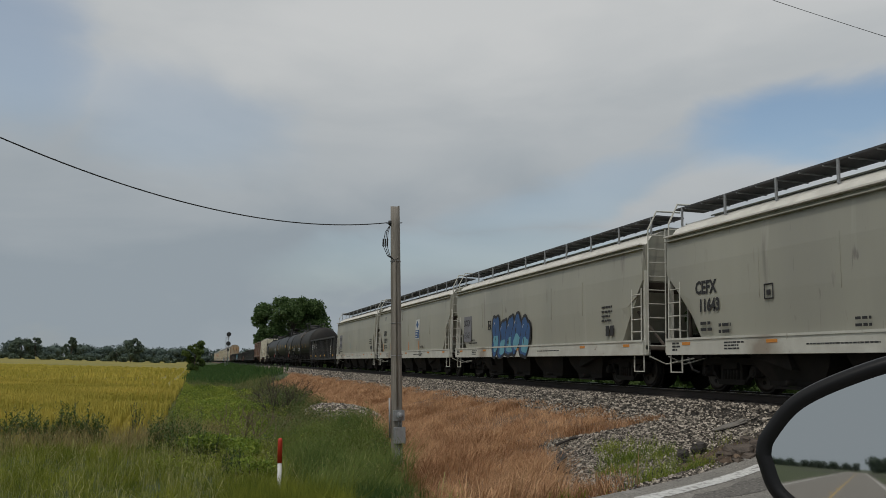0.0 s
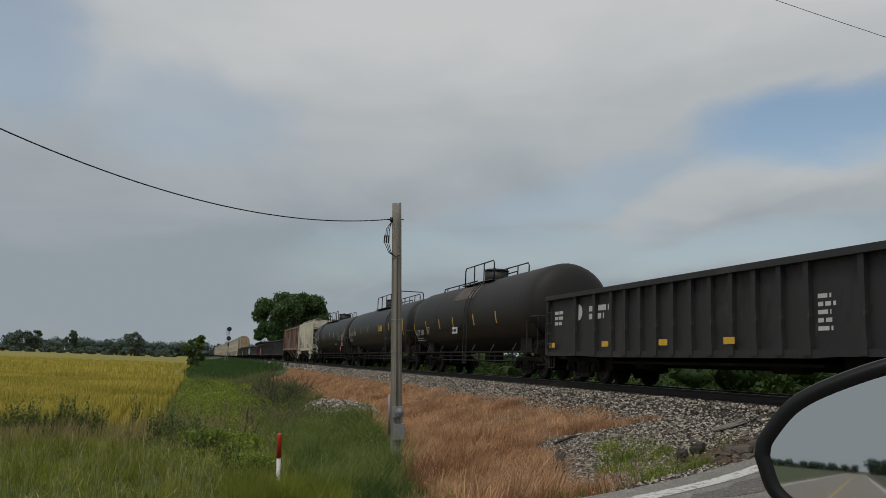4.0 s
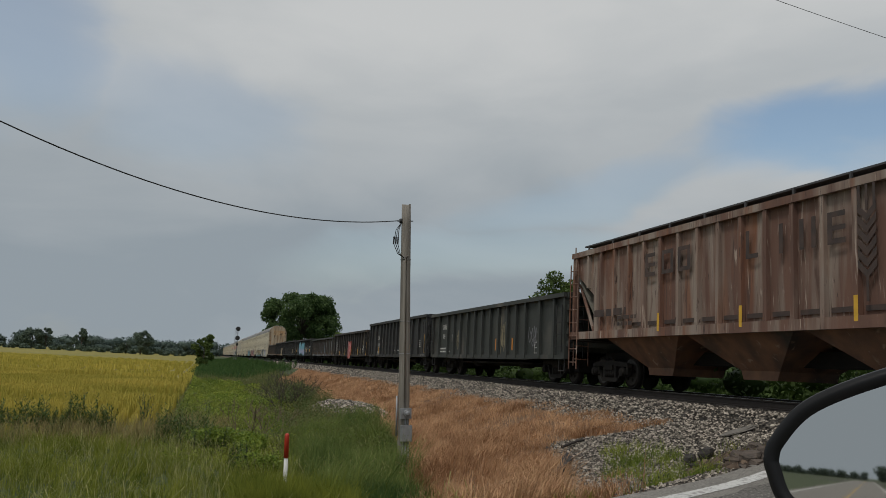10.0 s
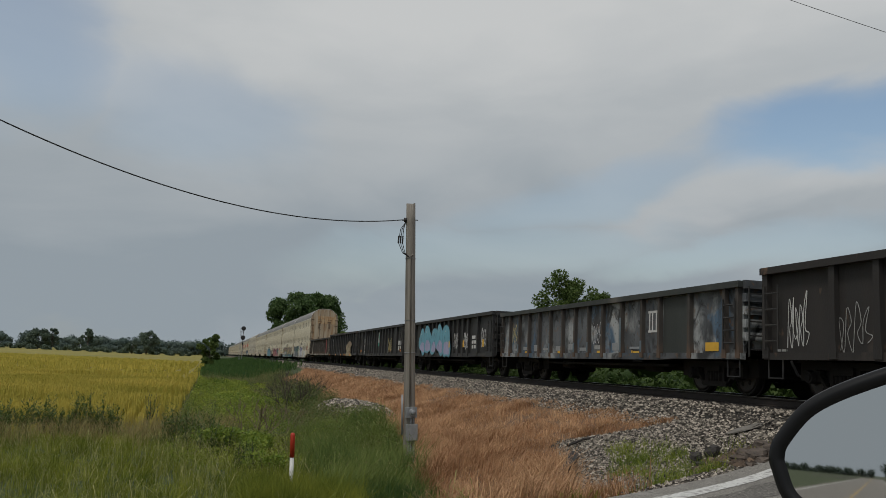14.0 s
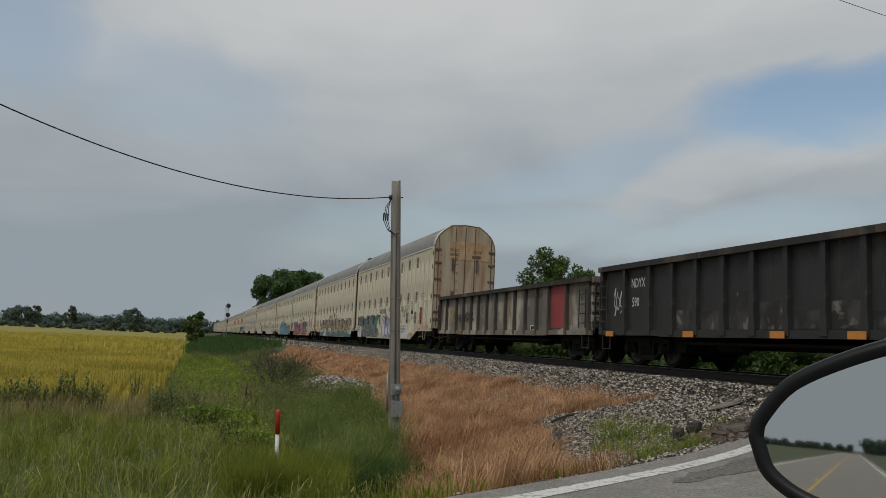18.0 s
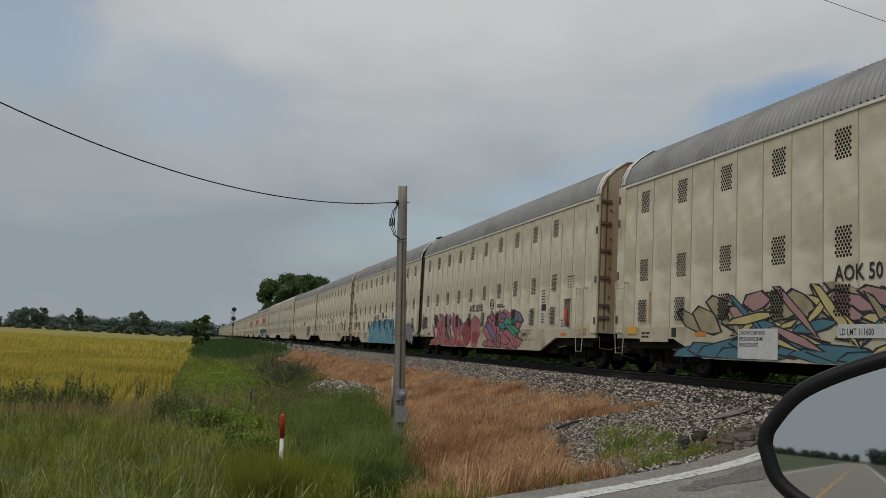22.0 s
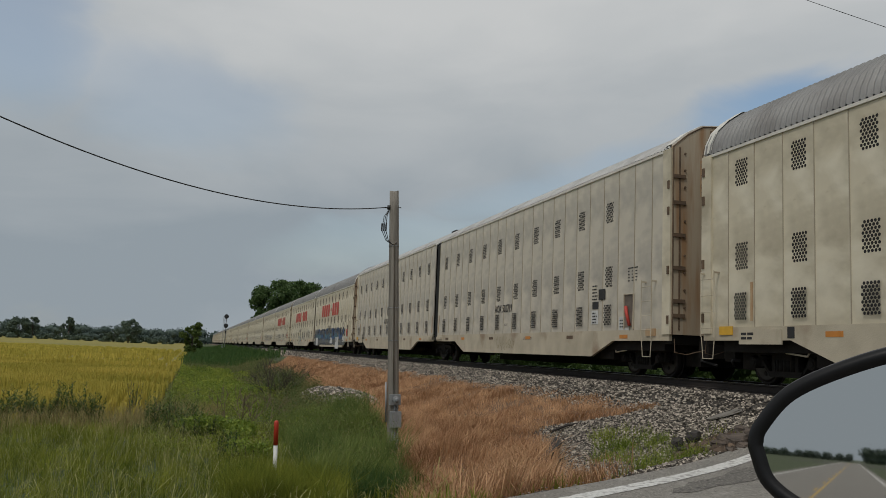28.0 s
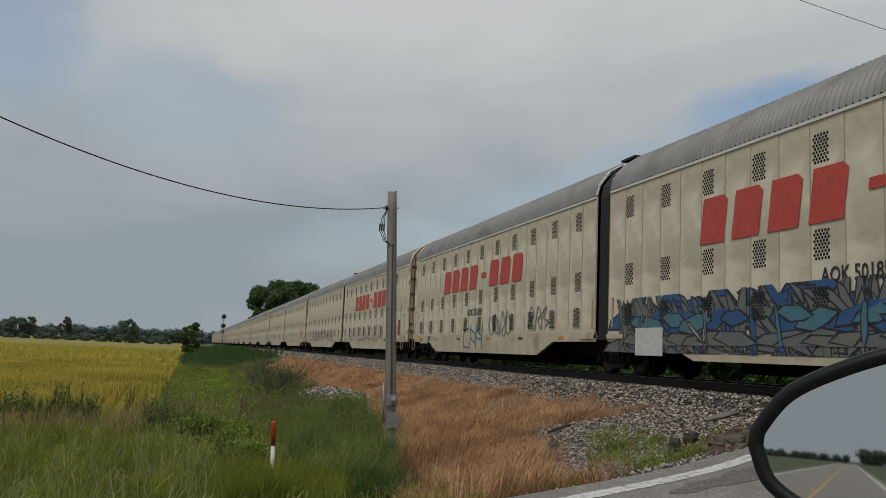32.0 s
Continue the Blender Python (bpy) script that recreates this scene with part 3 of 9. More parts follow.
def quads_mesh(name, verts, faces, mats, smooth=False):
    """verts: array n x 3; faces: array m x k."""
    mesh = bpy.data.meshes.new(name)
    k = faces.shape[1]
    mesh.vertices.add(len(verts))
    mesh.vertices.foreach_set("co", verts.astype(np.float32).ravel())
    mesh.loops.add(faces.size)
    mesh.loops.foreach_set("vertex_index", faces.astype(np.int32).ravel())
    mesh.polygons.add(len(faces))
    mesh.polygons.foreach_set("loop_start", np.arange(0, faces.size, k, dtype=np.int32))
    mesh.polygons.foreach_set("loop_total", np.full(len(faces), k, dtype=np.int32))
    mesh.update(calc_edges=True)
    for m in mats:
        mesh.materials.append(MAT[m])
    return mesh


def thing(name, label, category, group="", place=None):
    ob = tagged(new(name), label, category, group)
    if place:
        ob.matrix_basis = place
    return ob

# ---- ground, road and track ----
ALONG = Vector((0.84, 0.543, 0)).normalized()   # the road's way towards the crossing
ASIDE = Vector((-ALONG.y, ALONG.x, 0))          # to the left of it
LEFT_LINE, LANE = 5.0, 3.35                     # the far edge line's distance from the eye; a lane's width


def ease(v, low, high):
    s = np.clip((v - low) / (high - low), 0, 1)
    return s * s * (3 - 2 * s)


def ripple(x, y, size):
    return (np.sin(x * 1.3 / size + 1.7 * np.sin(y * 0.9 / size)) + np.sin(y * 1.1 / size + 2.1 * np.sin(x * 0.7 / size + 1.0))) * 0.5


def road_height(a):
    """The road is flat and climbs to the rails at the crossing, then goes down behind them."""
    up = np.clip(a / 17.0, 0, 1) ** 8
    return 1.06 * np.where(a < 17.0, up, np.where(a < 21, 1.0, 1 - ease(a, 21, 40) * 1.0))


def ground_height(x, y):
    a, p = x * ALONG.x + y * ALONG.y, x * ASIDE.x + y * ASIDE.y
    r = np.abs(x - TRACK_X)
    land = -1.05 - 0.2 * np.exp(-((x - 2.6) / 2.2) ** 2) + 0.05 * ripple(x, y, 3.0)
    land = land + np.clip((np.abs(y) + np.abs(x) - 120) / 500, 0, 1) * 1.1
    bank = np.where(r < 2.5, 0.52, np.interp(r, [2.5, 5.0, 8.2], [0.52, -0.30, -1.05])) + 0.04 * ripple(x, y, 1.3)
    land = np.maximum(land, np.where(r < 8.2, bank, -9))
    # the road's fill
    off = np.where(p > 0, p - LEFT_LINE, -p - (2 * LANE - LEFT_LINE))
    fill = road_height(a) - 0.05 - np.clip(off - 0.75, 0, 9) * 0.46
    fill = np.where(off < 0.75, road_height(a) - 0.06, fill) + np.where(off > 0.8, 0.03 * ripple(x, y, 0.7), 0)
    return np.where(r < 2.2, np.minimum(np.maximum(land, fill), 0.60), np.maximum(land, fill))


def spaced(spans):
    out = []
    for a, b, step in spans:
        out += list(np.arange(a, b, step))
    return np.array(out + [spans[-1][1]])


def ground():
    xs = spaced([(-3000, -400, 260), (-400, -60, 34), (-60, -14, 4), (-14, 30, 0.5), (30, 80, 5), (80, 400, 40), (400, 3000, 260)])
    ys = spaced([(-3000, -400, 260), (-400, -40, 40), (-40, 0, 4), (0, 46, 0.5), (46, 130, 4), (130, 420, 29), (420, 4000, 280)])
    gx, gy = np.meshgrid(xs, ys, indexing="ij")
    verts = np.stack([gx, gy, ground_height(gx, gy)], -1).reshape(-1, 3)
    i, j = np.meshgrid(np.arange(len(xs) - 1), np.arange(len(ys) - 1), indexing="ij")
    k = (i * len(ys) + j).ravel()
    faces = np.stack([k, k + len(ys), k + len(ys) + 1, k + 1], -1)
    mesh = quads_mesh("ground", verts, faces, ["field_soil", "ditch", "straw_soil", "gravel", "soil", "row_soil"])
    cx, cy = verts[faces, 0].mean(1), verts[faces, 1].mean(1)
    zone = np.array([zone_of(x, y) for x, y in zip(cx, cy)], dtype=np.int32)
    mesh.polygons.foreach_set("material_index", zone)
    mesh.polygons.foreach_set("use_smooth", np.ones(len(faces), dtype=bool))
    tagged(part("ground", mesh, None), "grassy farmland with a ditch beside a raised railway", "ground", kind="structure")


def zone_of(x, y):
    """0 wheat field, 1 green verge and ditch, 2 dry grass on the bank, 3 gravel, 4 bare soil, 5 soil between the near rows."""
    a, p = x * ALONG.x + y * ALONG.y, x * ASIDE.x + y * ASIDE.y
    off = p - LEFT_LINE if p > 0 else -p - (2 * LANE - LEFT_LINE)
    wob = 0.5 * math.sin(y * 0.9) + 0.35 * math.sin(y * 2.3 + x)
    if abs(x - TRACK_X) < 2.6:
        return 3
    if off < 0.85:
        return 3
    if 0 < x < TRACK_X:
        if in_gravel(x, y, wob):
            return 3
        if x > dry_edge(y) + 0.3 * wob and p > 0:
            return 2
        return 1
    if x >= TRACK_X:
        return 1
    if x < -1.1 and p > LEFT_LINE + 19.6 + 0.6 * wob and p > -0.8 * a:
        return 5 if x > -9 and y < 75 else 0
    return 1


def dry_edge(y):
    """Where the dry grass begins, off the ditch."""
    return float(np.interp(y, [8, 16, 24, 34, 48, 75, 90], [2.6, 3.9, 5.4, 6.0, 6.2, 6.2, 9.5]))


def in_gravel(x, y, wob=0.0):
    """The spilt ballast near the crossing, and a heap further on."""
    if (x - 5.85) ** 2 / 0.8 + (y - 36.5 + 4.0 * (x - 5.85)) ** 2 / 22 < 1.0:
        return True
    off = x * ASIDE.x + y * ASIDE.y - LEFT_LINE
    if off < 0 or y > 30:
        return False
    return x > np.interp(y, [8, 14.0, 15.7, 17.7, 18.6], [5.5, 6.0, 6.9, 7.4, 7.85]) + 0.12 * wob and y < np.interp(x, [7.85, 8.94, 10.2, 10.5], [18.6, 17.24, 16.5, 30]) + 0.15 * wob


def strip(name, p0, p1, lift, mat, label, a0=-900.0, a1=60.0, holes=None):
    """A ribbon of the road between two distances from the eye's line."""
    stops = [a for a in list(np.arange(-900.0, -20, 20.0)) + list(np.arange(-20, 60, 0.5)) if a0 < a < a1]
    stops = [a0] + stops + [a1]
    bm = bmesh.new()
    rows_ = []
    for a in stops:
        row = []
        for p in (p0, p1):
            q = ALONG * a + ASIDE * p
            row.append(bm.verts.new((q.x, q.y, float(road_height(np.array(a))) + lift)))
        rows_.append(row)
    for r0, r1 in zip(rows_, rows_[1:]):
        bm.faces.new((r0[0], r1[0], r1[1], r0[1]))
    bmesh.ops.recalc_face_normals(bm, faces=bm.faces[:])
    if bm.faces[:][0].normal.z < 0:
        bmesh.ops.reverse_faces(bm, faces=bm.faces[:])
    return tagged(part(name, bm, mat), label, "road", kind="structure")


def chipped_line(name, p0, p1, a0, a1, label, seed):
    """A painted line with ragged edges and worn gaps."""
    rng = random.Random(seed)
    bm = bmesh.new()
    a, prev = a0, None
    while a < a1:
        worn = rng.random() < 0.05
        lo, hi = p0 + rng.uniform(0, 0.010) + (0.02 if rng.random() < 0.08 else 0), p1 - rng.uniform(0, 0.010) - (0.02 if worn else 0)
        z = float(road_height(np.array(a))) + 0.006
        q, w = ALONG * a + ASIDE * lo, ALONG * a + ASIDE * hi
        row = [bm.verts.new((q.x, q.y, z)), bm.verts.new((w.x, w.y, z))]
        if prev and not (rng.random() < 0.004):
            bm.faces.new((prev[0], row[0], row[1], prev[1]))
        prev = row
        a += rng.uniform(0.03, 0.09)
    return tagged(part(name, bm, "line_white"), label, "road", kind="structure")


def road():
    right = LEFT_LINE - 2 * LANE
    strip("road", right - 0.45, LEFT_LINE + 0.52, 0.0, "asphalt", "worn grey asphalt country road")
    strip("edge_line_behind", LEFT_LINE - 0.10, LEFT_LINE + 0.12, 0.006, "line_white", "white painted edge line", a1=-4.0)
    chipped_line("edge_line_far", LEFT_LINE - 0.08, LEFT_LINE + 0.17, -4.0, 15.5, "chipped white painted edge line", 6)
    strip("edge_line_near", right - 0.05, right + 0.16, 0.006, "line_white", "white painted edge line", a1=15.5)
    mid = LEFT_LINE - LANE
    strip("centre_line", mid - 0.14, mid - 0.05, 0.006, "line_yellow", "yellow painted centre line", a1=8)
    for k in range(28):
        strip("centre_dash", mid + 0.05, mid + 0.14, 0.006, "line_yellow", "yellow painted centre dash", a0=-4.0 - 12.0 * k - 3.0, a1=-4.0 - 12.0 * k)
    # a gravel lane that leaves the road behind the car
    bm, last = bmesh.new(), None
    for k in range(60):
        p = 5.3 + 0.7 * k if k < 12 else 13.0 + 5.0 * (k - 11)
        row = []
        for a in (-112.0, -119.0):
            q = ALONG * a + ASIDE * p
            row.append(bm.verts.new((q.x, q.y, float(ground_height(np.array(q.x), np.array(q.y))) + 0.10)))
        if last:
            bm.faces.new((last[0], last[1], row[1], row[0]))
        last = row
    tagged(part("side_lane", bm, "side_gravel"), "pale gravel lane leaving the road", "lane", kind="structure")
    # a rough dark patch and a seam in the surface
    rng = random.Random(8)
    bm = bmesh.new()
    ring = []
    for k in range(26):
        t = k * math.tau / 26
        a, p = 11.4 + 2.2 * math.cos(t) * rng.uniform(0.85, 1.1), LEFT_LINE - 0.46 + 0.24 * math.sin(t) * rng.uniform(0.6, 1.2)
        q = ALONG * a + ASIDE * p
        ring.append(bm.verts.new((q.x, q.y, float(road_height(np.array(a))) + 0.005)))
    bm.faces.new(ring)
    bmesh.ops.triangulate(bm, faces=bm.faces[:])
    tagged(part("road_patch", bm, "patch"), "rough dark asphalt patch on the road", "road", kind="structure")


def track():
    # ballast bed, with sloping shoulders
    stops = list(np.arange(-200, -10, 20.0)) + list(np.arange(-10, 70, 1.0)) + list(np.arange(70, 400, 15.0)) + [900.0, 2500.0]
    across = [-2.95, -2.6, -2.0, -1.75, -1.3, -0.9, 0, 0.9, 1.3, 1.75, 2.0, 2.6, 2.95]
    top = [0.23, 0.43, 0.67, 0.79, 0.875, 0.88, 0.88, 0.88, 0.875, 0.79, 0.67, 0.43, 0.23]
    rng = np.random.default_rng(3)
    verts = np.array([(TRACK_X + x + rng.normal(0, 0.03), y, z + rng.normal(0, 0.012) - (0.006 if abs(x) < 1.4 else 0)) for y in stops for x, z in zip(across, top)])
    n = len(across)
    faces = np.array([(j * n + i, j * n + i + 1, (j + 1) * n + i + 1, (j + 1) * n + i) for j in range(len(stops) - 1) for i in range(n - 1)])
    mesh = quads_mesh("ballast", verts, faces, ["gravel", "oily_bed"])
    # a darker strip of bed runs under and beside the rails
    mesh.polygons.foreach_set("material_index", np.array([1 if 3 <= i <= 8 else 0 for j in range(len(stops) - 1) for i in range(n - 1)], dtype=np.int32))
    bed = part("ballast", mesh, None)
    tagged(bed, "grey crushed stone ballast under the railway", "ballast", kind="structure")
    # rails
    rails = tagged(new("track"), "railway track of steel rails on dark wooden ties", "railway track", kind="structure")
    shape = [(-0.07, 0), (0.07, 0), (0.07, 0.015), (0.012, 0.03), (0.012, 0.135), (0.037, 0.145), (0.037, 0.175), (-0.037, 0.175), (-0.037, 0.145),
             (-0.012, 0.135), (-0.012, 0.03), (-0.07, 0.015)]
    for side in (-1, 1):
        bm = loft(bmesh.new(), [[(TRACK_X + side * 0.755 + x, y, RAIL_Z - 0.179 + z) for x, z in shape] for y in (-200, 2500)])
        rail = part("rail", bm, "rail", rails)
        part("rail_head", boxes((TRACK_X + side * 0.755 - 0.034, TRACK_X + side * 0.755 + 0.034, -200, 2500, RAIL_Z - 0.003, RAIL_Z)), "rail_head", rail)
    tie = boxes((-1.30, 1.30, -0.115, 0.115, -0.18, 0))
    mesh = bpy.data.meshes.new("tie")
    tie.to_mesh(mesh)
    tie.free()
    rng = random.Random(4)
    for k in range(150):
        part("tie", mesh, "tie", rails, place=pose(TRACK_X + rng.uniform(-0.03, 0.03), 6 + 0.53 * k, RAIL_Z - 0.18, 0, 0, rng.uniform(-0.6, 0.6)))
    # spikes and plates are too small to tell; the ties further off are joined
    bm = bmesh.new()
    for k in range(150, 500):
        y = 6 + 0.53 * k
        box(bm, TRACK_X - 1.3, TRACK_X + 1.3, y - 0.115, y + 0.115, RAIL_Z - 0.36, RAIL_Z - 0.18)
    tagged(part("far_ties", bm, "tie", rails), kind="stuff")


ground()
road()
track()


# ---- scattered stones, grass and crops ----
def scatter(name, count, area, inside, build, mats, label, category, seed):
    """Joins many small pieces, which build(rng, x, y) makes as arrays, over an area (x0, x1, y0, y1)."""
    rng = np.random.default_rng(seed)
    x0, x1, y0, y1 = area
    x, y = rng.uniform(x0, x1, count), rng.uniform(y0, y1, count)
    keep = np.array([inside(a, b) for a, b in zip(x, y)])
    x, y = x[keep], y[keep]
    verts, faces = build(rng, x, y)
    ob = part(name, quads_mesh(name, verts, faces, mats), None)
    return tagged(ob, label, category, kind="stuff")


def surface(x, y):
    r = np.abs(x - TRACK_X)
    return np.where(r < 2.7, np.maximum(np.interp(r, [0.9, 1.3, 1.75, 2.0, 2.6, 2.95], [0.88, 0.875, 0.81, 0.70, 0.46, 0.26]), ground_height(x, y)), ground_height(x, y))


def stones(low, high):
    shape = np.array([(1, 0, 0), (-0.3, 0.95, 0), (-0.9, -0.2, 0.1), (0.1, -0.9, 0), (0.3, 0.3, 0.8), (-0.4, -0.3, 0.7)])
    tris = np.array([(0, 1, 4), (1, 5, 4), (1, 2, 5), (2, 3, 5), (3, 4, 5), (3, 0, 4)])

    def build(rng, x, y):
        n = len(x)
        size = rng.uniform(low, high, n)
        t = rng.uniform(0, math.tau, n)
        stretch = rng.uniform(0.7, 1.35, (n, 3))
        pts = (shape[None] * stretch[:, None] + rng.normal(0, 0.12, (n, 6, 3))) * size[:, None, None]
        c, s = np.cos(t)[:, None], np.sin(t)[:, None]
        px, py = pts[..., 0] * c - pts[..., 1] * s, pts[..., 0] * s + pts[..., 1] * c
        z = surface(x, y)
        verts = np.stack([px + x[:, None], py + y[:, None], pts[..., 2] * 0.9 + z[:, None] + rng.uniform(-0.006, 0.032, n)[:, None]], -1).reshape(-1, 3)
        return verts, (tris[None] + 6 * np.arange(n)[:, None, None]).reshape(-1, 3)
    return build


def blades(low, high, width, lean=0.35, bow=0.3, head=0.0, each=1, spread=0.03, swirl=0.0, tall=None, bends=3):
    """Bent blades of grass; head: size of an ear at the tip."""
    def build(rng, x, y):
        x, y = np.repeat(x, each), np.repeat(y, each)
        n = len(x)
        x, y = x + rng.normal(0, spread, n), y + rng.normal(0, spread, n)
        z = surface(x, y) - 0.02
        h = rng.uniform(low, high, n)
        t, u = rng.uniform(0, math.tau, n), rng.uniform(0, math.tau, n)
        if swirl:   # neighbours lie over the same way
            t = 2.6 * ripple(x, y, 0.55) + 1.7 * ripple(y, x, 1.3) + rng.normal(0, 0.9, n)
            h = h * (1.0 + swirl * ripple(x + 3, y, 0.8))
        if tall:
            h = h * tall(x, y)
        out = lean * rng.uniform(0.15, 1, n)
        lx, ly = np.cos(t) * h * out, np.sin(t) * h * out
        wx, wy = np.cos(u) * width, np.sin(u) * width
        droop = bow * rng.uniform(0, 1, n)
        steps = {1: ((0, 1), (1, 0.6 + head)), 2: ((0, 1), (0.6, 0.85), (1, 0.3 + head)),
                 3: ((0, 1), (0.4, 0.9), (0.75, 0.7 + 0.6 * head), (1, 0.2 + head))}[bends]
        m = 2 * len(steps)
        pts = np.zeros((n, m, 3))
        for k, (f, w) in enumerate(steps):
            for side in (0, 1):
                sign = w if side else -w
                pts[:, 2 * k + side, 0] = x + lx * f * f + wx * sign
                pts[:, 2 * k + side, 1] = y + ly * f * f + wy * sign
                pts[:, 2 * k + side, 2] = z + h * (f * (1 + 0.35 * droop) - 0.85 * droop * f ** 3)
        quads = np.array([(0, 1, 3, 2), (2, 3, 5, 4), (4, 5, 7, 6)][:bends])
        return pts.reshape(-1, 3), (quads[None] + m * np.arange(n)[:, None, None]).reshape(-1, 4)
    return build


def leaflets(low, high, size):
    """Small loose leaves between two heights above the ground."""
    def build(rng, x, y):
        n = len(x)
        lump = np.clip(0.65 + 0.45 * ripple(x + 5, y, 0.6) + 0.25 * ripple(y, x, 0.23), 0.15, 1.4)
        place = np.stack([x, y, surface(x, y) + rng.uniform(low, high, n) ** 0.8 * lump], -1)
        a, b = rng.normal(0, 1, (n, 3)), rng.normal(0, 1, (n, 3))
        a[:, 2] *= 0.6
        a /= np.linalg.norm(a, axis=1)[:, None]
        b -= a * (a * b).sum(1)[:, None]
        b /= np.linalg.norm(b, axis=1)[:, None]
        far = np.clip(np.hypot(x, y) / 25, 1, 3)[:, None]
        d = size * rng.uniform(0.6, 1.5, n)[:, None] * far
        pts = np.stack([place - a * d, place - b * d * 0.5, place + a * d, place + b * d * 0.5], 1)
        return pts.reshape(-1, 3), np.arange(4 * n).reshape(-1, 4)
    return build


def heaped(build):
    """Lifts the stones of the heap into a low mound."""
    def made(rng, x, y):
        verts, faces = build(rng, x, y)
        rim = (verts[:, 0] - 5.85) ** 2 / 0.8 + (verts[:, 1] - 36.5 + 4.0 * (verts[:, 0] - 5.85)) ** 2 / 22
        verts[:, 2] += 0.42 * np.clip(1 - rim, 0, 1) ** 0.6
        return verts, faces
    return made


def aside(x, y):
    return x * ASIDE.x + y * ASIDE.y - LEFT_LINE


scatter("ballast_stones", 35000, (TRACK_X - 3.05, TRACK_X - 1.36, 8, 60), lambda x, y: aside(x, y) > 0.6, stones(0.018, 0.046), ["stone"],
        "grey and white crushed stones beside the rails", "stones", 11)
scatter("far_ballast_stones", 9000, (TRACK_X - 2.95, TRACK_X - 1.42, 60, 150), lambda x, y: True, stones(0.04, 0.08), ["stone"],
        "grey and white crushed stones further along the rails", "stones", 15)
scatter("spilt_stones", 110000, (4.6, TRACK_X - 2.5, 8, 24), lambda x, y: in_gravel(x, y, 0.5 * math.sin(y * 0.9)) and aside(x, y) > 0.45, stones(0.012, 0.036),
        ["stone"], "spilt grey stones on the bank near the crossing", "stones", 12)
scatter("stone_heap", 14000, (4.4, 7.6, 28, 50), lambda x, y: in_gravel(x, y), heaped(stones(0.03, 0.085)), ["stone"], "low heap of grey stones in the grass", "stones", 13)
scatter("clods", 1500, (7.7, 9.8, 11.7, 13.7), lambda x, y: aside(x, y) > 0.55 and (x - 8.75) ** 2 + ((y - 12.6) / 0.8) ** 2 < 1.0, stones(0.03, 0.095), ["clod"],
        "brown clods of earth and broken asphalt", "rubble", 16)
scatter("shoulder_grit", 9000, (-6, 9, 4, 15), lambda x, y: 0.22 < aside(x, y) < 0.95, stones(0.008, 0.022), ["stone"],
        "fine grit along the road's edge", "stones", 14)


def is_dry(x, y):
    return aside(x, y) > 0.85 and zone_of(x, y) == 2


def is_verge(x, y):
    return aside(x, y) > 0.8 and zone_of(x, y) == 1 and x < TRACK_X - 2


def rows_of(step, build):
    """Draws the places of a crop together into rows along the field."""
    def made(rng, x, y):
        keep = x > -30
        lined = np.round(x / step) * step + rng.normal(0, 0.035, len(x))
        return build(rng, np.where(keep, lined, x), y)
    return made


def tufts(build, size):
    """Draws the places together into tufts."""
    def made(rng, x, y):
        n = max(4, len(x) // 14)
        pick = rng.integers(0, n, len(x))
        cx, cy = x[:n][pick % n], y[:n][pick % n]
        t, r = rng.uniform(0, math.tau, len(x)), size * np.sqrt(rng.uniform(0, 1, len(x)))
        loose = rng.uniform(0, 1, len(x)) < 0.4
        return build(rng, np.where(loose, x, cx + r * np.cos(t)), np.where(loose, y, cy + r * np.sin(t)))
    return made


def straw_height(x, y):
    return np.interp(x, [3.0, 6.0, 7.6, 9.0, 9.9], [1.0, 0.95, 0.55, 0.38, 0.22])


def on_bank(x, y):
    return is_dry(x, y) and x < TRACK_X - (2.75 if y > 24 else 2.2)


def lodged(x, y):
    """Long hollows where the crop lies lower."""
    return (0.62 + 0.38 * ease(aside(x, y), 19.5, 24.0)) - 0.55 * ease(ripple(x * 0.22 + 2, y, 4.5), 0.45, 0.8) - 0.10 * ripple(x, y * 0.4, 1.5)


def near_wheat(x, y):
    return is_verge(x, y) and aside(x, y) > 16.9 + 1.0 * math.sin(x * 1.1) and x < 1.0


scatter("dry_grass", 38000, (2.0, TRACK_X - 2.2, 8, 40), on_bank,
        tufts(blades(0.24, 0.66, 0.0052, 1.05, 1.1, each=3, spread=0.05, swirl=0.5, tall=straw_height, bends=2), 0.22), ["straw"],
        "dry orange-brown grass on the railway bank", "dry grass", 21)
scatter("far_dry_grass", 14000, (5.0, TRACK_X - 2.2, 38, 95), on_bank, blades(0.3, 0.6, 0.013, 0.9, 0.7, each=3, spread=0.10, swirl=0.3, tall=straw_height, bends=2), ["straw"],
        "dry orange-brown grass further along the bank", "dry grass", 22)
scatter("verge_grass", 46000, (-13, 6, 5, 27), is_verge, tufts(blades(0.14, 0.50, 0.0050, 0.8, 1.0, each=2, spread=0.04, swirl=0.45, bends=2), 0.11), ["grass"],
        "tall yellow-green grass on the road verge", "grass", 23)
scatter("verge_stalks", 15000, (-13, 6, 5, 27), lambda x, y: is_verge(x, y) and aside(x, y) > 1.2, tufts(blades(0.42, 0.80, 0.0018, 0.55, 0.8, head=2.2, bends=2), 0.4), ["seed_head"],
        "tall grass stalks with pale seed heads", "grass", 24)
scatter("dead_verge", 15000, (-14, 1, 14, 31), near_wheat, tufts(blades(0.45, 0.95, 0.004, 0.7, 0.9, each=3, spread=0.06, bends=2), 0.22), ["dead_grass"],
        "brown dead grass between the verge and the wheat", "dry grass", 31)
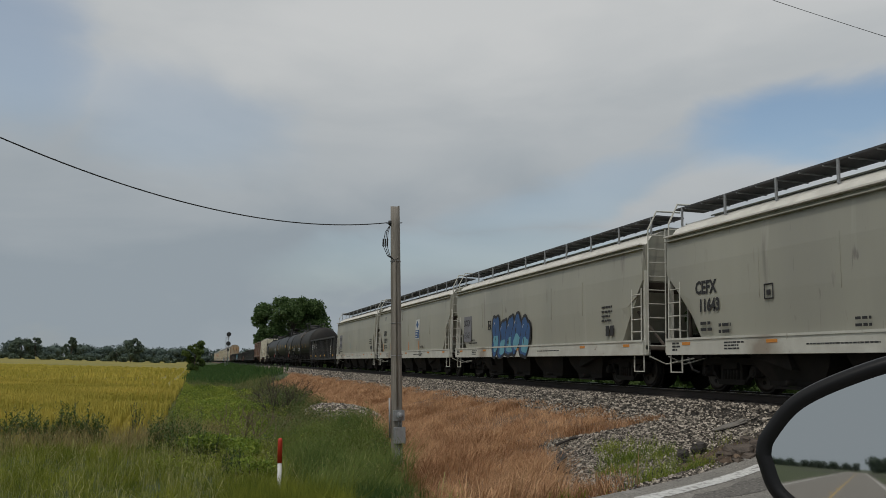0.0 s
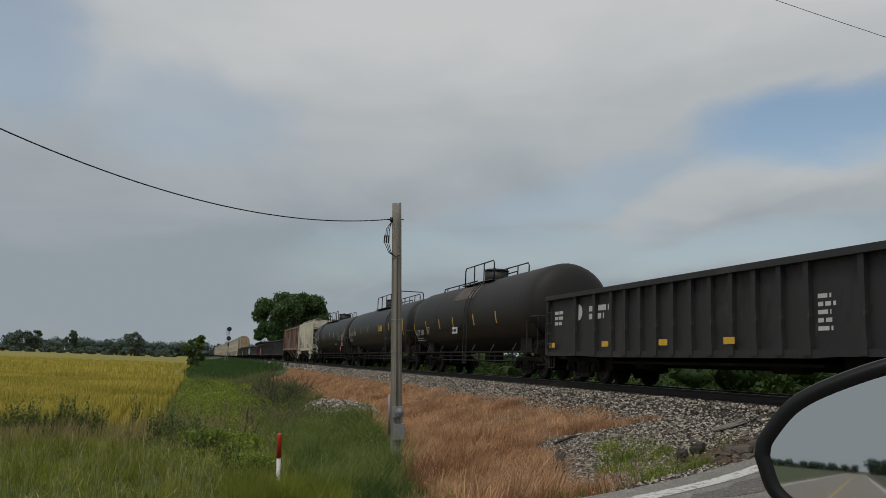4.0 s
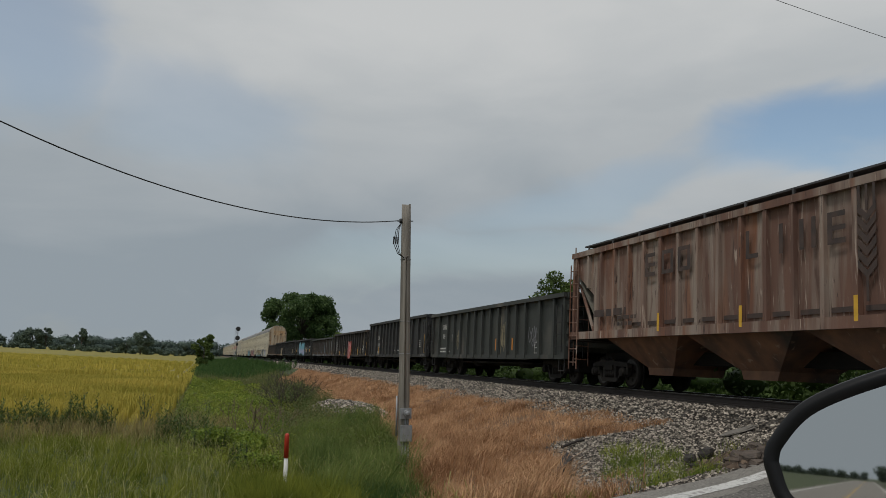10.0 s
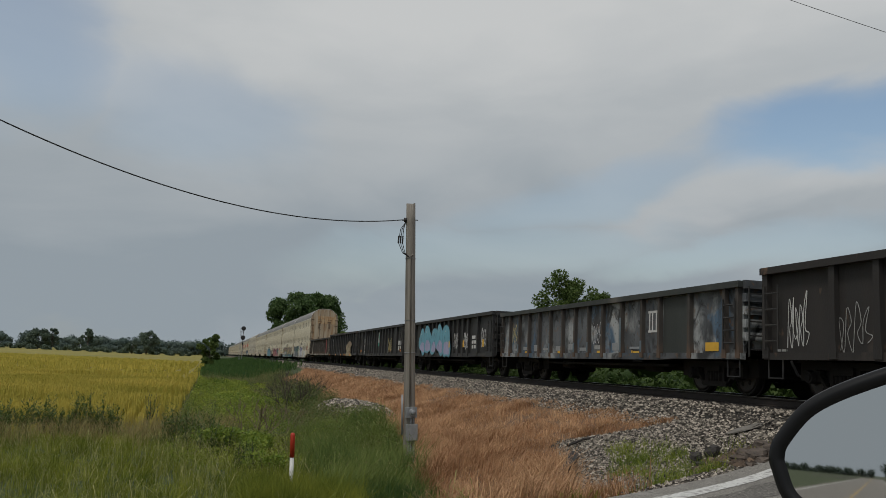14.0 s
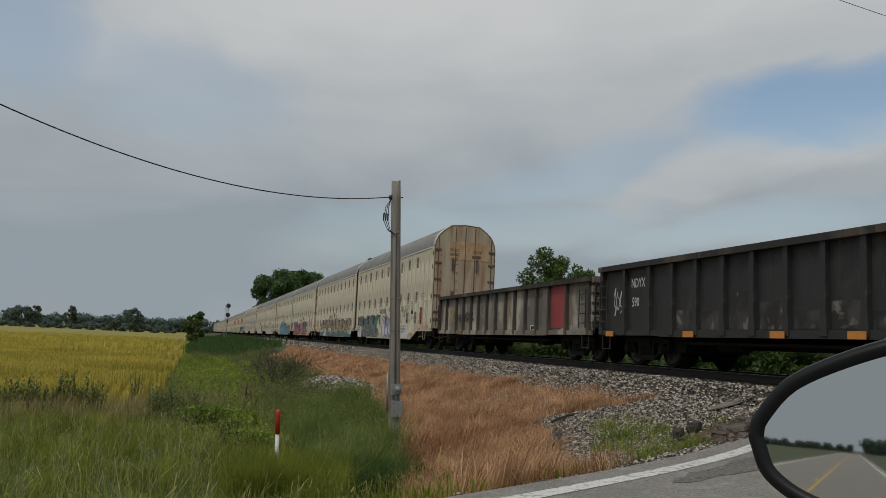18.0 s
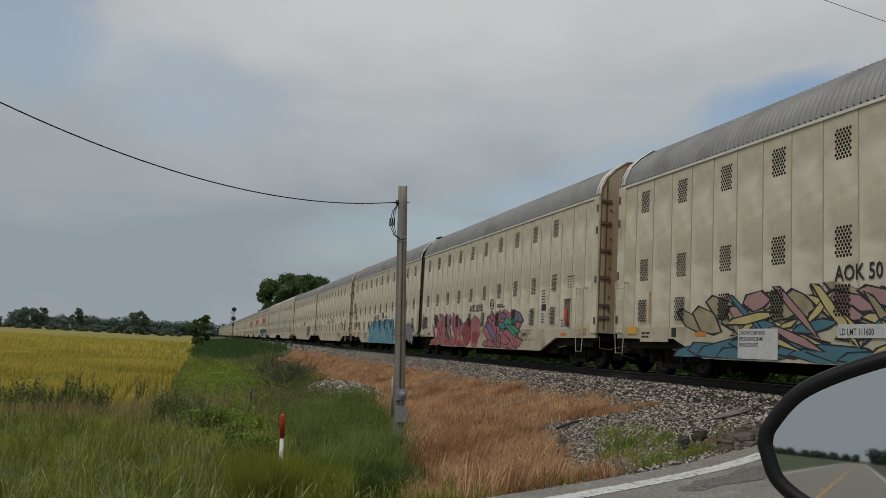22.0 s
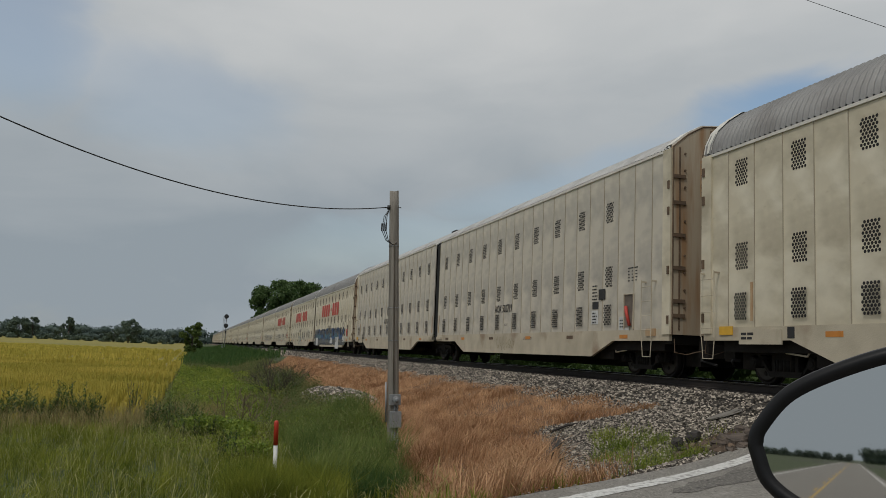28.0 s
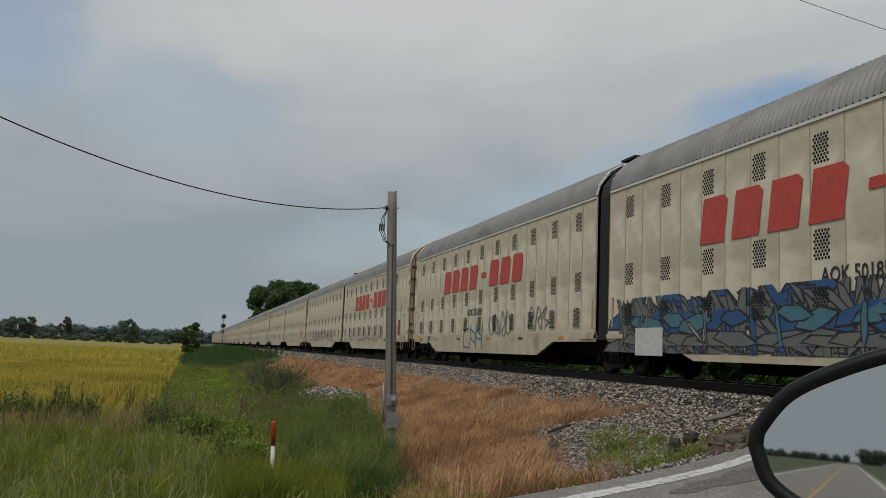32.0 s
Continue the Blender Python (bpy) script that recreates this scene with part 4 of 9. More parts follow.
scatter("marker_grass", 2600, (0.6, 2.4, 13.2, 15.25), lambda x, y: True, tufts(blades(0.60, 0.98, 0.0034, 0.5, 0.7, each=4, spread=0.06, bends=2), 0.14), ["grass"],
        "tall green grass in front of the marker post", "grass", 36)
scatter("edge_grass", 5000, (0, 9.5, 7, 16), lambda x, y: 0.75 < aside(x, y) < 1.7, tufts(blades(0.06, 0.26, 0.004, 0.9, 0.9, each=3, spread=0.05), 0.15), ["grass"],
        "short green grass along the road's edge", "grass", 28)
scatter("bank_weeds", 1700, (6.4, 9.4, 11.0, 18.0), lambda x, y: (x - 7.75 - 0.22 * (y - 14)) ** 2 / 0.42 + ((y - 14.0) / 2.3) ** 2 < 1.0 and aside(x, y) > 0.7, tufts(blades(0.08, 0.34, 0.004, 1.0, 0.9, each=6, spread=0.08), 0.2),
        ["lush"], "green weeds growing through the spilt stones", "weeds", 29)
scatter("ditch_grass", 11000, (-1.5, 7.5, 22, 110), is_verge, tufts(blades(0.22, 0.7, 0.009, 0.9, 0.9, each=3, spread=0.12, swirl=0.2, bends=2), 0.5), ["mixed_weed"],
        "green and brown grass in the ditch", "grass", 25)
scatter("ditch_weeds", 90000, (-0.9, 5.2, 19.5, 75), lambda x, y: is_verge(x, y) and x < 3.4 + 0.8 * math.sin(y * 0.5), leaflets(0.02, 0.62, 0.023), ["lush"],
        "low leafy yellow-green weeds covering the ditch", "weeds", 32)
scatter("bank_foot_weeds", 40000, (2.4, 6.4, 17, 60), lambda x, y: is_verge(x, y) and x > 2.6, leaflets(0.02, 0.75, 0.026), ["mixed_weed"],
        "dull green and brown weeds at the foot of the bank", "weeds", 33)
scatter("far_ditch_grass", 9000, (-1.5, 9.5, 95, 330), lambda x, y: True, blades(0.4, 0.9, 0.05, 0.5, 0.4, each=2, spread=0.3, bends=1), ["dark_grass"],
        "dark green grass along the far ditch", "grass", 30)
scatter("wheat", 84000, (-40, -1.0, 19, 80), lambda x, y: zone_of(x, y) in (0, 5), rows_of(0.42, blades(0.68, 0.77, 0.0115, 0.12, 0.3, head=0.8, each=2, spread=0.02, tall=lodged, bends=1)), ["wheat"],
        "ripening yellow-green wheat in rows", "wheat", 26)
scatter("far_wheat", 24000, (-120, -1.0, 75, 200), lambda x, y: zone_of(x, y) in (0, 5), rows_of(1.6, blades(0.66, 0.72, 0.05, 0.3, 0.2, head=0.4, each=2, spread=0.2, tall=lodged, bends=1)), ["wheat"],
        "ripening yellow-green wheat further off", "wheat", 27)


def in_feathery(x, y):
    return np.interp(y, [15, 18, 22, 26, 30], [2.2, 2.3, 2.4, 2.6, 3.8]) < x + 0.25 * math.sin(y * 2.0) < np.interp(y, [15, 20, 25, 30], [3.8, 4.45, 5.1, 5.6])


scatter("feathery_weeds", 12000, (1.8, 6.0, 15.0, 30), in_feathery, tufts(blades(0.40, 0.98, 0.0042, 0.55, 0.7, each=3, spread=0.06, swirl=0.35, bends=2), 0.18), ["feather"],
        "feathery bright-green weeds filling the ditch beside the pole", "weeds", 34)
scatter("feathery_leaves", 26000, (1.8, 6.0, 15.0, 30), in_feathery, leaflets(0.10, 0.88, 0.020), ["feather"],
        "fine green leaves of the weeds in the ditch", "weeds", 35)

# ---- trees and bushes ----
def leaf_cloud(rng, blobs, count, size):
    """Small leaf cards spread through the shells of several blobs (centre, radii)."""
    weights = np.array([b[1][0] * b[1][1] for b in blobs])
    pick = rng.choice(len(blobs), count, p=weights / weights.sum())
    centre, radii = np.array([b[0] for b in blobs])[pick], np.array([b[1] for b in blobs])[pick]
    way = rng.normal(0, 1, (count, 3))
    way /= np.linalg.norm(way, axis=1)[:, None]
    place = centre + way * radii * (rng.uniform(0.25, 1.0, count) ** 0.45)[:, None] * rng.uniform(0.85, 1.12, count)[:, None]
    a, b = rng.normal(0, 1, (count, 3)), rng.normal(0, 1, (count, 3))
    a /= np.linalg.norm(a, axis=1)[:, None]
    b -= a * (a * b).sum(1)[:, None]
    b /= np.linalg.norm(b, axis=1)[:, None]
    s = size * rng.uniform(0.6, 1.4, count)[:, None]
    verts = np.stack([place - a * s, place - b * s * 0.6, place + a * s, place + b * s * 0.6], 1).reshape(-1, 3)
    return verts, np.arange(4 * count).reshape(-1, 4)


def cores(blobs, part_of=0.72):
    """The dense, shady inside of each blob of leaves."""
    ring, level = 8, (-0.9, -0.45, 0.1, 0.6, 0.95)
    verts, faces = [], []
    for (cx, cy, cz), (rx, ry, rz) in blobs:
        start = len(verts)
        for j, up in enumerate(level):
            out = math.sqrt(1 - up * up) * part_of * (0.9 + 0.2 * ((j * 7 + len(verts)) % 3) / 2)
            verts += [(cx + rx * out * math.cos(k * math.tau / ring + j), cy + ry * out * math.sin(k * math.tau / ring + j), cz + rz * up * part_of) for k in range(ring)]
        for j in range(len(level) - 1):
            faces += [(start + j * ring + k, start + j * ring + (k + 1) % ring, start + (j + 1) * ring + (k + 1) % ring, start + (j + 1) * ring + k) for k in range(ring)]
    return np.array(verts), np.array(faces)


def with_cores(v, f, blobs, part_of=0.72):
    a, b = cores(blobs, part_of)
    return np.concatenate([v, a]), np.concatenate([f, b + len(v)])


def tree(name, label, x, y, height, wide, trunk, seed, leaves=6000, size=0.16, leaf="leaf", low=0.12, lumps=30, core=0.5, lump=(0.15, 0.33)):
    """A trunk with limbs and an uneven oval crown of many clumps, from a share low of the height to the top."""
    rng = np.random.default_rng(seed)
    z = float(ground_height(np.array(x), np.array(y)))
    base = thing(name, label, "tree", place=pose(x, y, z - 0.05))
    bm = bmesh.new()
    top = Vector((rng.normal(0, 0.03) * height, rng.normal(0, 0.03) * height, height * 0.7))
    rod(bm, (0, 0, 0), top * 0.5, trunk, 9, trunk * 0.75)
    rod(bm, top * 0.5, top, trunk * 0.75, 9, trunk * 0.3)
    blobs = []
    mid, half = height * (1 + low) / 2, height * (1 - low) / 2
    for k in range(lumps):
        t, up = rng.uniform(0, math.tau), -0.95 + 1.9 * (k + rng.uniform(0, 1)) / lumps
        out = math.sqrt(max(0.05, 1 - abs(up) ** 2.6)) * rng.uniform(0.1, 1.0) ** 0.5
        r = wide * rng.uniform(*lump)
        centre = ((wide - r * 0.8) * out * math.cos(t), (wide - r * 0.8) * out * math.sin(t), mid + (half - r * 0.6) * up * rng.uniform(0.8, 1.0))
        blobs.append((centre, (r, r, r * rng.uniform(0.65, 0.95))))
        start = top * min(0.95, max(0.25, centre[2] / height - 0.15))
        rod(bm, start, centre, trunk * 0.22, 5, trunk * 0.05)
    part("trunk", bm, "bark", base)
    v, f = leaf_cloud(rng, blobs, leaves, size)
    if core:
        v, f = with_cores(v, f, blobs, core)
    v[:, 2] = np.maximum(v[:, 2], height * 0.04)
    part("crown", quads_mesh("crown", v, f, [leaf]), None, base)
    return base


def bush(name, label, x, y, height, spread, seed, leaves=1500, size=0.07, leaf="leaf", stems=9):
    rng = np.random.default_rng(seed)
    z = float(ground_height(np.array(x), np.array(y)))
    base = thing(name, label, "bush", place=pose(x, y, z - 0.03))
    blobs = []
    for k in range(stems):
        t, w = rng.uniform(0, math.tau), spread * rng.uniform(0.2, 0.8)
        tip = (w * math.cos(t), w * math.sin(t), height * rng.uniform(0.55, 0.9))
        part("stem", rod(bmesh.new(), (0.1 * math.cos(t), 0.1 * math.sin(t), 0), tip, 0.018 + 0.006 * height, 5, 0.005), "bark", base)
        r = spread * rng.uniform(0.3, 0.5)
        blobs.append(((tip[0], tip[1], tip[2] * 0.8), (r, r, height * 0.28)))
    v, f = leaf_cloud(rng, blobs, leaves, size)
    v[:, 2] = np.maximum(v[:, 2], 0.02)
    part("foliage", quads_mesh("foliage", v, f, [leaf]), None, base)
    return base


def woods(name, label, spots, height, count, size, seed, leaf="far_leaf", dense=0.72):
    """A far belt of trees, one mass of leaf clumps with an uneven top."""
    rng = np.random.default_rng(seed)
    blobs = []
    for x, y in spots:
        z = float(ground_height(np.array(x), np.array(y)))
        h = height * rng.uniform(0.75, 1.15)
        blobs += [((x + rng.normal(0, 2), y + rng.normal(0, 2), z + h * 0.62), (h * 0.55, h * 0.5, h * 0.38)), ((x, y, z + h * 0.25), (h * 0.6, h * 0.5, h * 0.3))]
    v, f = leaf_cloud(rng, blobs, count, size)
    v, f = with_cores(v, f, blobs, dense)
    return tagged(part(name, quads_mesh(name, v, f, [leaf]), None), label, "woods", kind="stuff")


tree("broad_tree", "broad dark-green tree beyond the railway", 29.3, 280, 25.0, 13.6, 0.7, 31, 22000, 0.40, low=0.24, lumps=54, core=0.42, lump=(0.13, 0.26))
tree("broad_tree", "lower dark-green tree beside a taller one", 21.0, 276, 15.0, 5.5, 0.5, 30, 6000, 0.40, low=0.1, lumps=22, lump=(0.2, 0.36))
tree("small_tree", "small dark-green tree beside the field", -0.6, 165, 6.6, 2.4, 0.14, 32, 3600, 0.19, leaf="weed_leaf", low=0.0, lumps=24, core=0.4)
tree("young_tree", "young bright-green tree behind the railway", 26.6, 64, 11.2, 2.3, 0.14, 33, 13000, 0.095, leaf="weed_leaf", low=0.1, lumps=46, core=0.0, lump=(0.18, 0.42))
tree("young_tree", "slim green tree behind the railway", 28.6, 64.5, 10.7, 2.1, 0.12, 34, 11000, 0.095, leaf="weed_leaf", low=0.1, lumps=46, core=0.0, lump=(0.18, 0.42))
tree("young_tree", "low green tree behind the railway", 30.5, 65, 9.9, 1.8, 0.12, 35, 8000, 0.095, leaf="weed_leaf", low=0.1, lumps=46, core=0.0, lump=(0.18, 0.42))
tree("young_tree", "short green sapling behind the railway", 25.3, 63.5, 7.6, 0.9, 0.10, 29, 900, 0.12, leaf="weed_leaf", low=0.2, lumps=12, core=0.0)
tree("young_tree", "green tree behind the railway", 23.4, 150, 8.0, 3.2, 0.15, 36, 2800, 0.22, leaf="weed_leaf", low=0.05, lumps=20)
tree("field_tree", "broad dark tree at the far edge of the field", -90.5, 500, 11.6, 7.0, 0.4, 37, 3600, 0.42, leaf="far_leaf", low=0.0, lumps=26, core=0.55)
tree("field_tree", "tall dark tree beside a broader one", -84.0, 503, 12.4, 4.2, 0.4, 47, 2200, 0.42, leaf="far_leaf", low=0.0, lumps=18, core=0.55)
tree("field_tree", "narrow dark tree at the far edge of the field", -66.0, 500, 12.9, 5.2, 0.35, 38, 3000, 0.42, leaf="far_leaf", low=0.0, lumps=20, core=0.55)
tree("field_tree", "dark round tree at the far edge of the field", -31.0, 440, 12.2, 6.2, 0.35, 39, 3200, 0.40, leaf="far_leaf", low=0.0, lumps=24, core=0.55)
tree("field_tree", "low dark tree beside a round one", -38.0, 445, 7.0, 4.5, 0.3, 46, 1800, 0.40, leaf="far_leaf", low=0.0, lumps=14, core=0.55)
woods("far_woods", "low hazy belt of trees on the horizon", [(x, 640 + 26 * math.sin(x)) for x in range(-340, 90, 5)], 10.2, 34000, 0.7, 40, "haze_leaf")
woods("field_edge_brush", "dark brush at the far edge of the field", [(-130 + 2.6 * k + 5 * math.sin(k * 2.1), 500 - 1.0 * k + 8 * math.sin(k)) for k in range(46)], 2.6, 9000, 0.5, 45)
woods("back_woods", "dark belt of trees beyond the road behind", [tuple((ALONG * (-640 - 15 * math.sin(k)) + ASIDE * (3.2 * k + 3))[:2]) for k in range(78)], 4.6, 16000, 0.6, 41)
woods("road_end_trees", "dark trees beside the road behind", [tuple((ALONG * (-560 - 9 * math.sin(k * 2)) - ASIDE * (9 + 3.0 * k))[:2]) for k in range(32)], 8.5, 9000, 0.8, 42)

# greenery behind the railway, seen below the cars
woods("hedge", "green hedge of weeds and brush behind the railway", [(18.0 + 1.2 * math.sin(k * 1.7), 8 + 1.6 * k) for k in range(75)], 3.1, 52000, 0.085, 43, "hedge_leaf", 0.40)
woods("back_hedge", "dark green brush behind the hedge", [(22.0 + 1.5 * math.sin(k * 1.3), 12 + 2.2 * k) for k in range(70)], 4.2, 32000, 0.13, 44, "hedge_leaf", 0.66)

# ditch bushes and weeds
def weed_clump(name, label, x, y, height, spread, count, seed, leaf="leaf", size=0.06):
    """Upright stems with leaves all along them."""
    rng = np.random.default_rng(seed)
    z = float(ground_height(np.array(x), np.array(y)))
    base = thing(name, label, "weeds", place=pose(x, y, z - 0.03))
    leaves = []
    for k in range(count):
        t, r = rng.uniform(0, math.tau), spread * math.sqrt(rng.uniform(0, 1))
        foot = Vector((r * math.cos(t), r * math.sin(t), 0))
        tip = foot + Vector((rng.normal(0, 0.10), rng.normal(0, 0.10), height * rng.uniform(0.6, 1.0)))
        if k < 12:
            part("stem", rod(bmesh.new(), foot, tip, 0.008, 4, 0.003), "bark", base)
        n = 26
        for j in range(n):
            f = (j + 1) / n
            a = rng.uniform(0, math.tau)
            way = Vector((math.cos(a), math.sin(a), rng.uniform(0.2, 1.1))).normalized()
            d = size * (1.25 - 0.7 * f) * rng.uniform(0.7, 1.3)
            side = way.cross(Vector((0, 0, 1))).normalized() * d * 0.34
            p = foot.lerp(tip, f)
            leaves.append([p, p + way * d + side, p + way * d * 2.2, p + way * d - side])
    v = np.array(leaves).reshape(-1, 3)
    part("foliage", quads_mesh("foliage", v, np.arange(len(v)).reshape(-1, 4), [leaf]), None, base)
    return base


weed_clump("bush", "dark twiggy bush at the edge of the dry grass", 4.2, 43.0, 1.9, 0.85, 110, 51, "weed_leaf", 0.050)
weed_clump("weed_clump", "dark-leaved weed clump at the field's corner", -0.45, 25.0, 1.25, 0.8, 120, 52, "weed_leaf", 0.060)
weed_clump("weed_clump", "dark-leaved weed clump at the ditch edge", 0.15, 23.2, 0.95, 0.55, 44, 53, "weed_leaf", 0.055)
bush("bush", "bright yellow-green weed mat in the ditch", 1.5, 46, 0.75, 2.2, 54, 5200, 0.05, "light_leaf", 14)
bush("bush", "yellow-green weed mat beside the ditch", 1.3, 36, 0.6, 1.5, 57, 3000, 0.045, "light_leaf", 12)
bush("bush", "bright yellow-green weeds in the ditch bottom", 0.85, 23.6, 0.85, 1.1, 55, 4600, 0.04, "light_leaf", 10)
bush("bush", "small yellow-flowered weed near the marker", 1.35, 19.8, 0.75, 0.5, 58, 900, 0.03, "light_leaf", 6)
for k, (x, y) in enumerate([(-6.3, 26.4), (-5.8, 26.7), (-5.2, 26.3), (-4.6, 26.7), (-4.0, 26.4), (-3.4, 27.0), (-2.8, 26.6)]):
    weed_clump("weed_clump", "tall dark weeds along the edge of the wheat", x, y, (1.0, 1.15, 0.8, 1.25, 0.9, 1.35, 1.0)[k % 7], 0.50, 36, 60 + k, "weed_leaf", 0.085)
weed_clump("weed_clump", "broad-leaved green weed near the marker", 0.95, 20.4, 0.75, 0.26, 40, 68, "hedge_leaf", 0.05)
weed_clump("weed_clump", "single tall weed standing in the wheat", -1.75, 29.5, 1.3, 0.15, 7, 67, "leaf", 0.07)


def bare_shrub(x, y, height, seed, mat="twig", stems=6):
    """A leafless, forking shrub."""
    rng = random.Random(seed)
    z = float(ground_height(np.array(x), np.array(y)))
    base = thing("bare_shrub", "bare brown twiggy shrub in the ditch", "shrub", place=pose(x, y, z - 0.03))

    def grow(a, way, size, r, depth, bm):
        b = a + way * size
        rod(bm, a, b, r, 5, r * 0.7)
        if depth:
            for _ in range(3):
                turn = Vector((rng.uniform(-0.6, 0.6), rng.uniform(-0.6, 0.6), rng.uniform(-0.1, 0.4)))
                grow(b, (way + turn).normalized(), size * rng.uniform(0.55, 0.8), r * 0.65, depth - 1, bm)
    for k in range(stems):
        bm = bmesh.new()
        t = k * math.tau / stems
        grow(Vector((0.05 * math.cos(t), 0.05 * math.sin(t), 0)), Vector((0.85 * math.cos(t), 0.85 * math.sin(t), 1)).normalized(), height * 0.45, 0.018, 3, bm)
        part("branch", bm, mat, base)


bare_shrub(1.5, 27.2, 1.4, 1, stems=4)
bare_shrub(2.1, 28.2, 1.2, 2, stems=3)
bare_shrub(4.2, 43.0, 2.0, 3, "bark", 9)
bare_shrub(3.7, 42.0, 1.6, 4, "bark", 7)


def chunk(rng, wide, deep, thick):
    """A broken slab: an angular outline with a crumbled rim."""
    n = rng.randint(7, 10)
    turn = [k * math.tau / n + rng.uniform(-0.25, 0.25) for k in range(n)]
    reach = [rng.uniform(0.7, 1.1) for _ in range(n)]
    rings = []
    for z, grow in ((-0.5, 0.82), (-0.1, 1.0), (0.25, 0.97), (0.5, 0.78)):
        rings.append([(wide * r * grow * math.cos(t) + rng.uniform(-0.02, 0.02), deep * r * grow * math.sin(t) + rng.uniform(-0.02, 0.02), thick * (z + rng.uniform(-0.14, 0.14))) for t, r in zip(turn, reach)])
    bm = loft(bmesh.new(), rings)
    bmesh.ops.triangulate(bm, faces=bm.faces[:])
    for v in bm.verts:
        v.co *= rng.uniform(0.86, 1.1)
    return bm


def rubble():
    rng = random.Random(9)
    for x, y, wide, deep, thick in [(8.25, 13.48, 0.16, 0.13, 0.20), (8.38, 13.75, 0.20, 0.13, 0.16), (8.62, 13.58, 0.26, 0.17, 0.22), (8.15, 13.2, 0.12, 0.10, 0.12), (8.10, 12.30, 0.30, 0.16, 0.12),
                                    (8.42, 12.40, 0.34, 0.22, 0.15), (8.78, 12.50, 0.36, 0.22, 0.18), (8.85, 13.0, 0.24, 0.17, 0.14), (9.12, 12.62, 0.36, 0.24, 0.20), (8.28, 11.95, 0.26, 0.12, 0.10),
                                    (8.62, 12.12, 0.32, 0.14, 0.12), (9.0, 12.30, 0.34, 0.17, 0.14), (9.45, 12.75, 0.36, 0.24, 0.20), (9.3, 13.1, 0.26, 0.18, 0.15)]:
        z = float(ground_height(np.array(x), np.array(y)))
        dark = y > 13.15 and x < 8.7
        ob = part("asphalt_chunk", chunk(rng, wide * 0.85, deep * 0.85, thick * 0.9), "tarred" if dark else "broken_asphalt", place=pose(x, y, z + thick * 0.42, rng.uniform(-16, 16), rng.uniform(-16, 16), rng.uniform(15, 60)))
        tagged(ob, "black tarry lump of old asphalt on the stones" if dark else "broken brown-grey slab of old asphalt on the stones", "rubble", "broken asphalt")
    for k, (x, y, long) in enumerate([(6.20, 14.70, 0.52), (6.36, 14.78, 0.60), (6.52, 15.0, 0.56), (6.62, 15.25, 0.50), (6.78, 15.45, 0.40)]):
        z = float(ground_height(np.array(x), np.array(y)))
        bm = loft(bmesh.new(), [[(xx, yy * w, zz * w) for yy, zz in ((-0.055, -0.04), (0.055, -0.045), (0.06, 0.035), (-0.05, 0.045))] for xx, w in ((-long, 0.6), (-long * 0.8, 1.0), (long * 0.7, 0.95), (long, 0.5))])
        ob = part("old_board", bm, "tie", place=pose(x, y, z + 0.26 + 0.03 * (k % 2), 8, -20, 38 + 5 * k))
        tagged(ob, "dark rotten board lying at the foot of the stones", "board", "rotten boards")
    x, y = 9.82, 14.35
    z = float(surface(np.array(x), np.array(y)))
    ob = part("plank", chunk(rng, 0.42, 0.15, 0.05), "old_wood", place=pose(x, y, z + 0.07, 6, -18, -24))
    tagged(ob, "weathered grey plank lying on the ballast", "plank")
    x, y = 8.0, 17.6
    z = float(surface(np.array(x), np.array(y)))
    ob = part("stick", rods([[(-0.5, 0, 0), (0.0, 0.03, 0.03), (0.55, 0.0, 0.0)]], 0.03, 5), "tie", place=pose(x, y, z + 0.06, 4, -10, 20))
    tagged(ob, "dark splintered stick lying on the stones", "stick")


rubble()


def soft_clump(name, label, x, y, height, spread, count, seed, mat):
    """A feathery clump of fine upright stems."""
    rng = np.random.default_rng(seed)
    t, r = rng.uniform(0, math.tau, count), spread * np.sqrt(rng.uniform(0, 1, count))
    v, f = blades(height * 0.3, height, 0.0045, 0.8, 0.8)(rng, x + r * np.cos(t), y + r * np.sin(t) * 1.3)
    return tagged(part(name, quads_mesh(name, v, f, [mat]), None), label, "weeds", kind="stuff")


soft_clump("dark_weeds", "dark-green weeds at the foot of the verge", 3.05, 14.9, 0.85, 0.55, 3200, 71, "dark_grass")


# ---- pole with meter, marker post, signal and wires ----
def hang(a, b, sag, n=24):
    a, b = Vector(a), Vector(b)
    return [a.lerp(b, k / n) - Vector((0, 0, 4 * sag * (k / n) * (1 - k / n))) for k in range(n + 1)]


POLE = (4.64, 19.9)


POLE_LEAN = -2.4


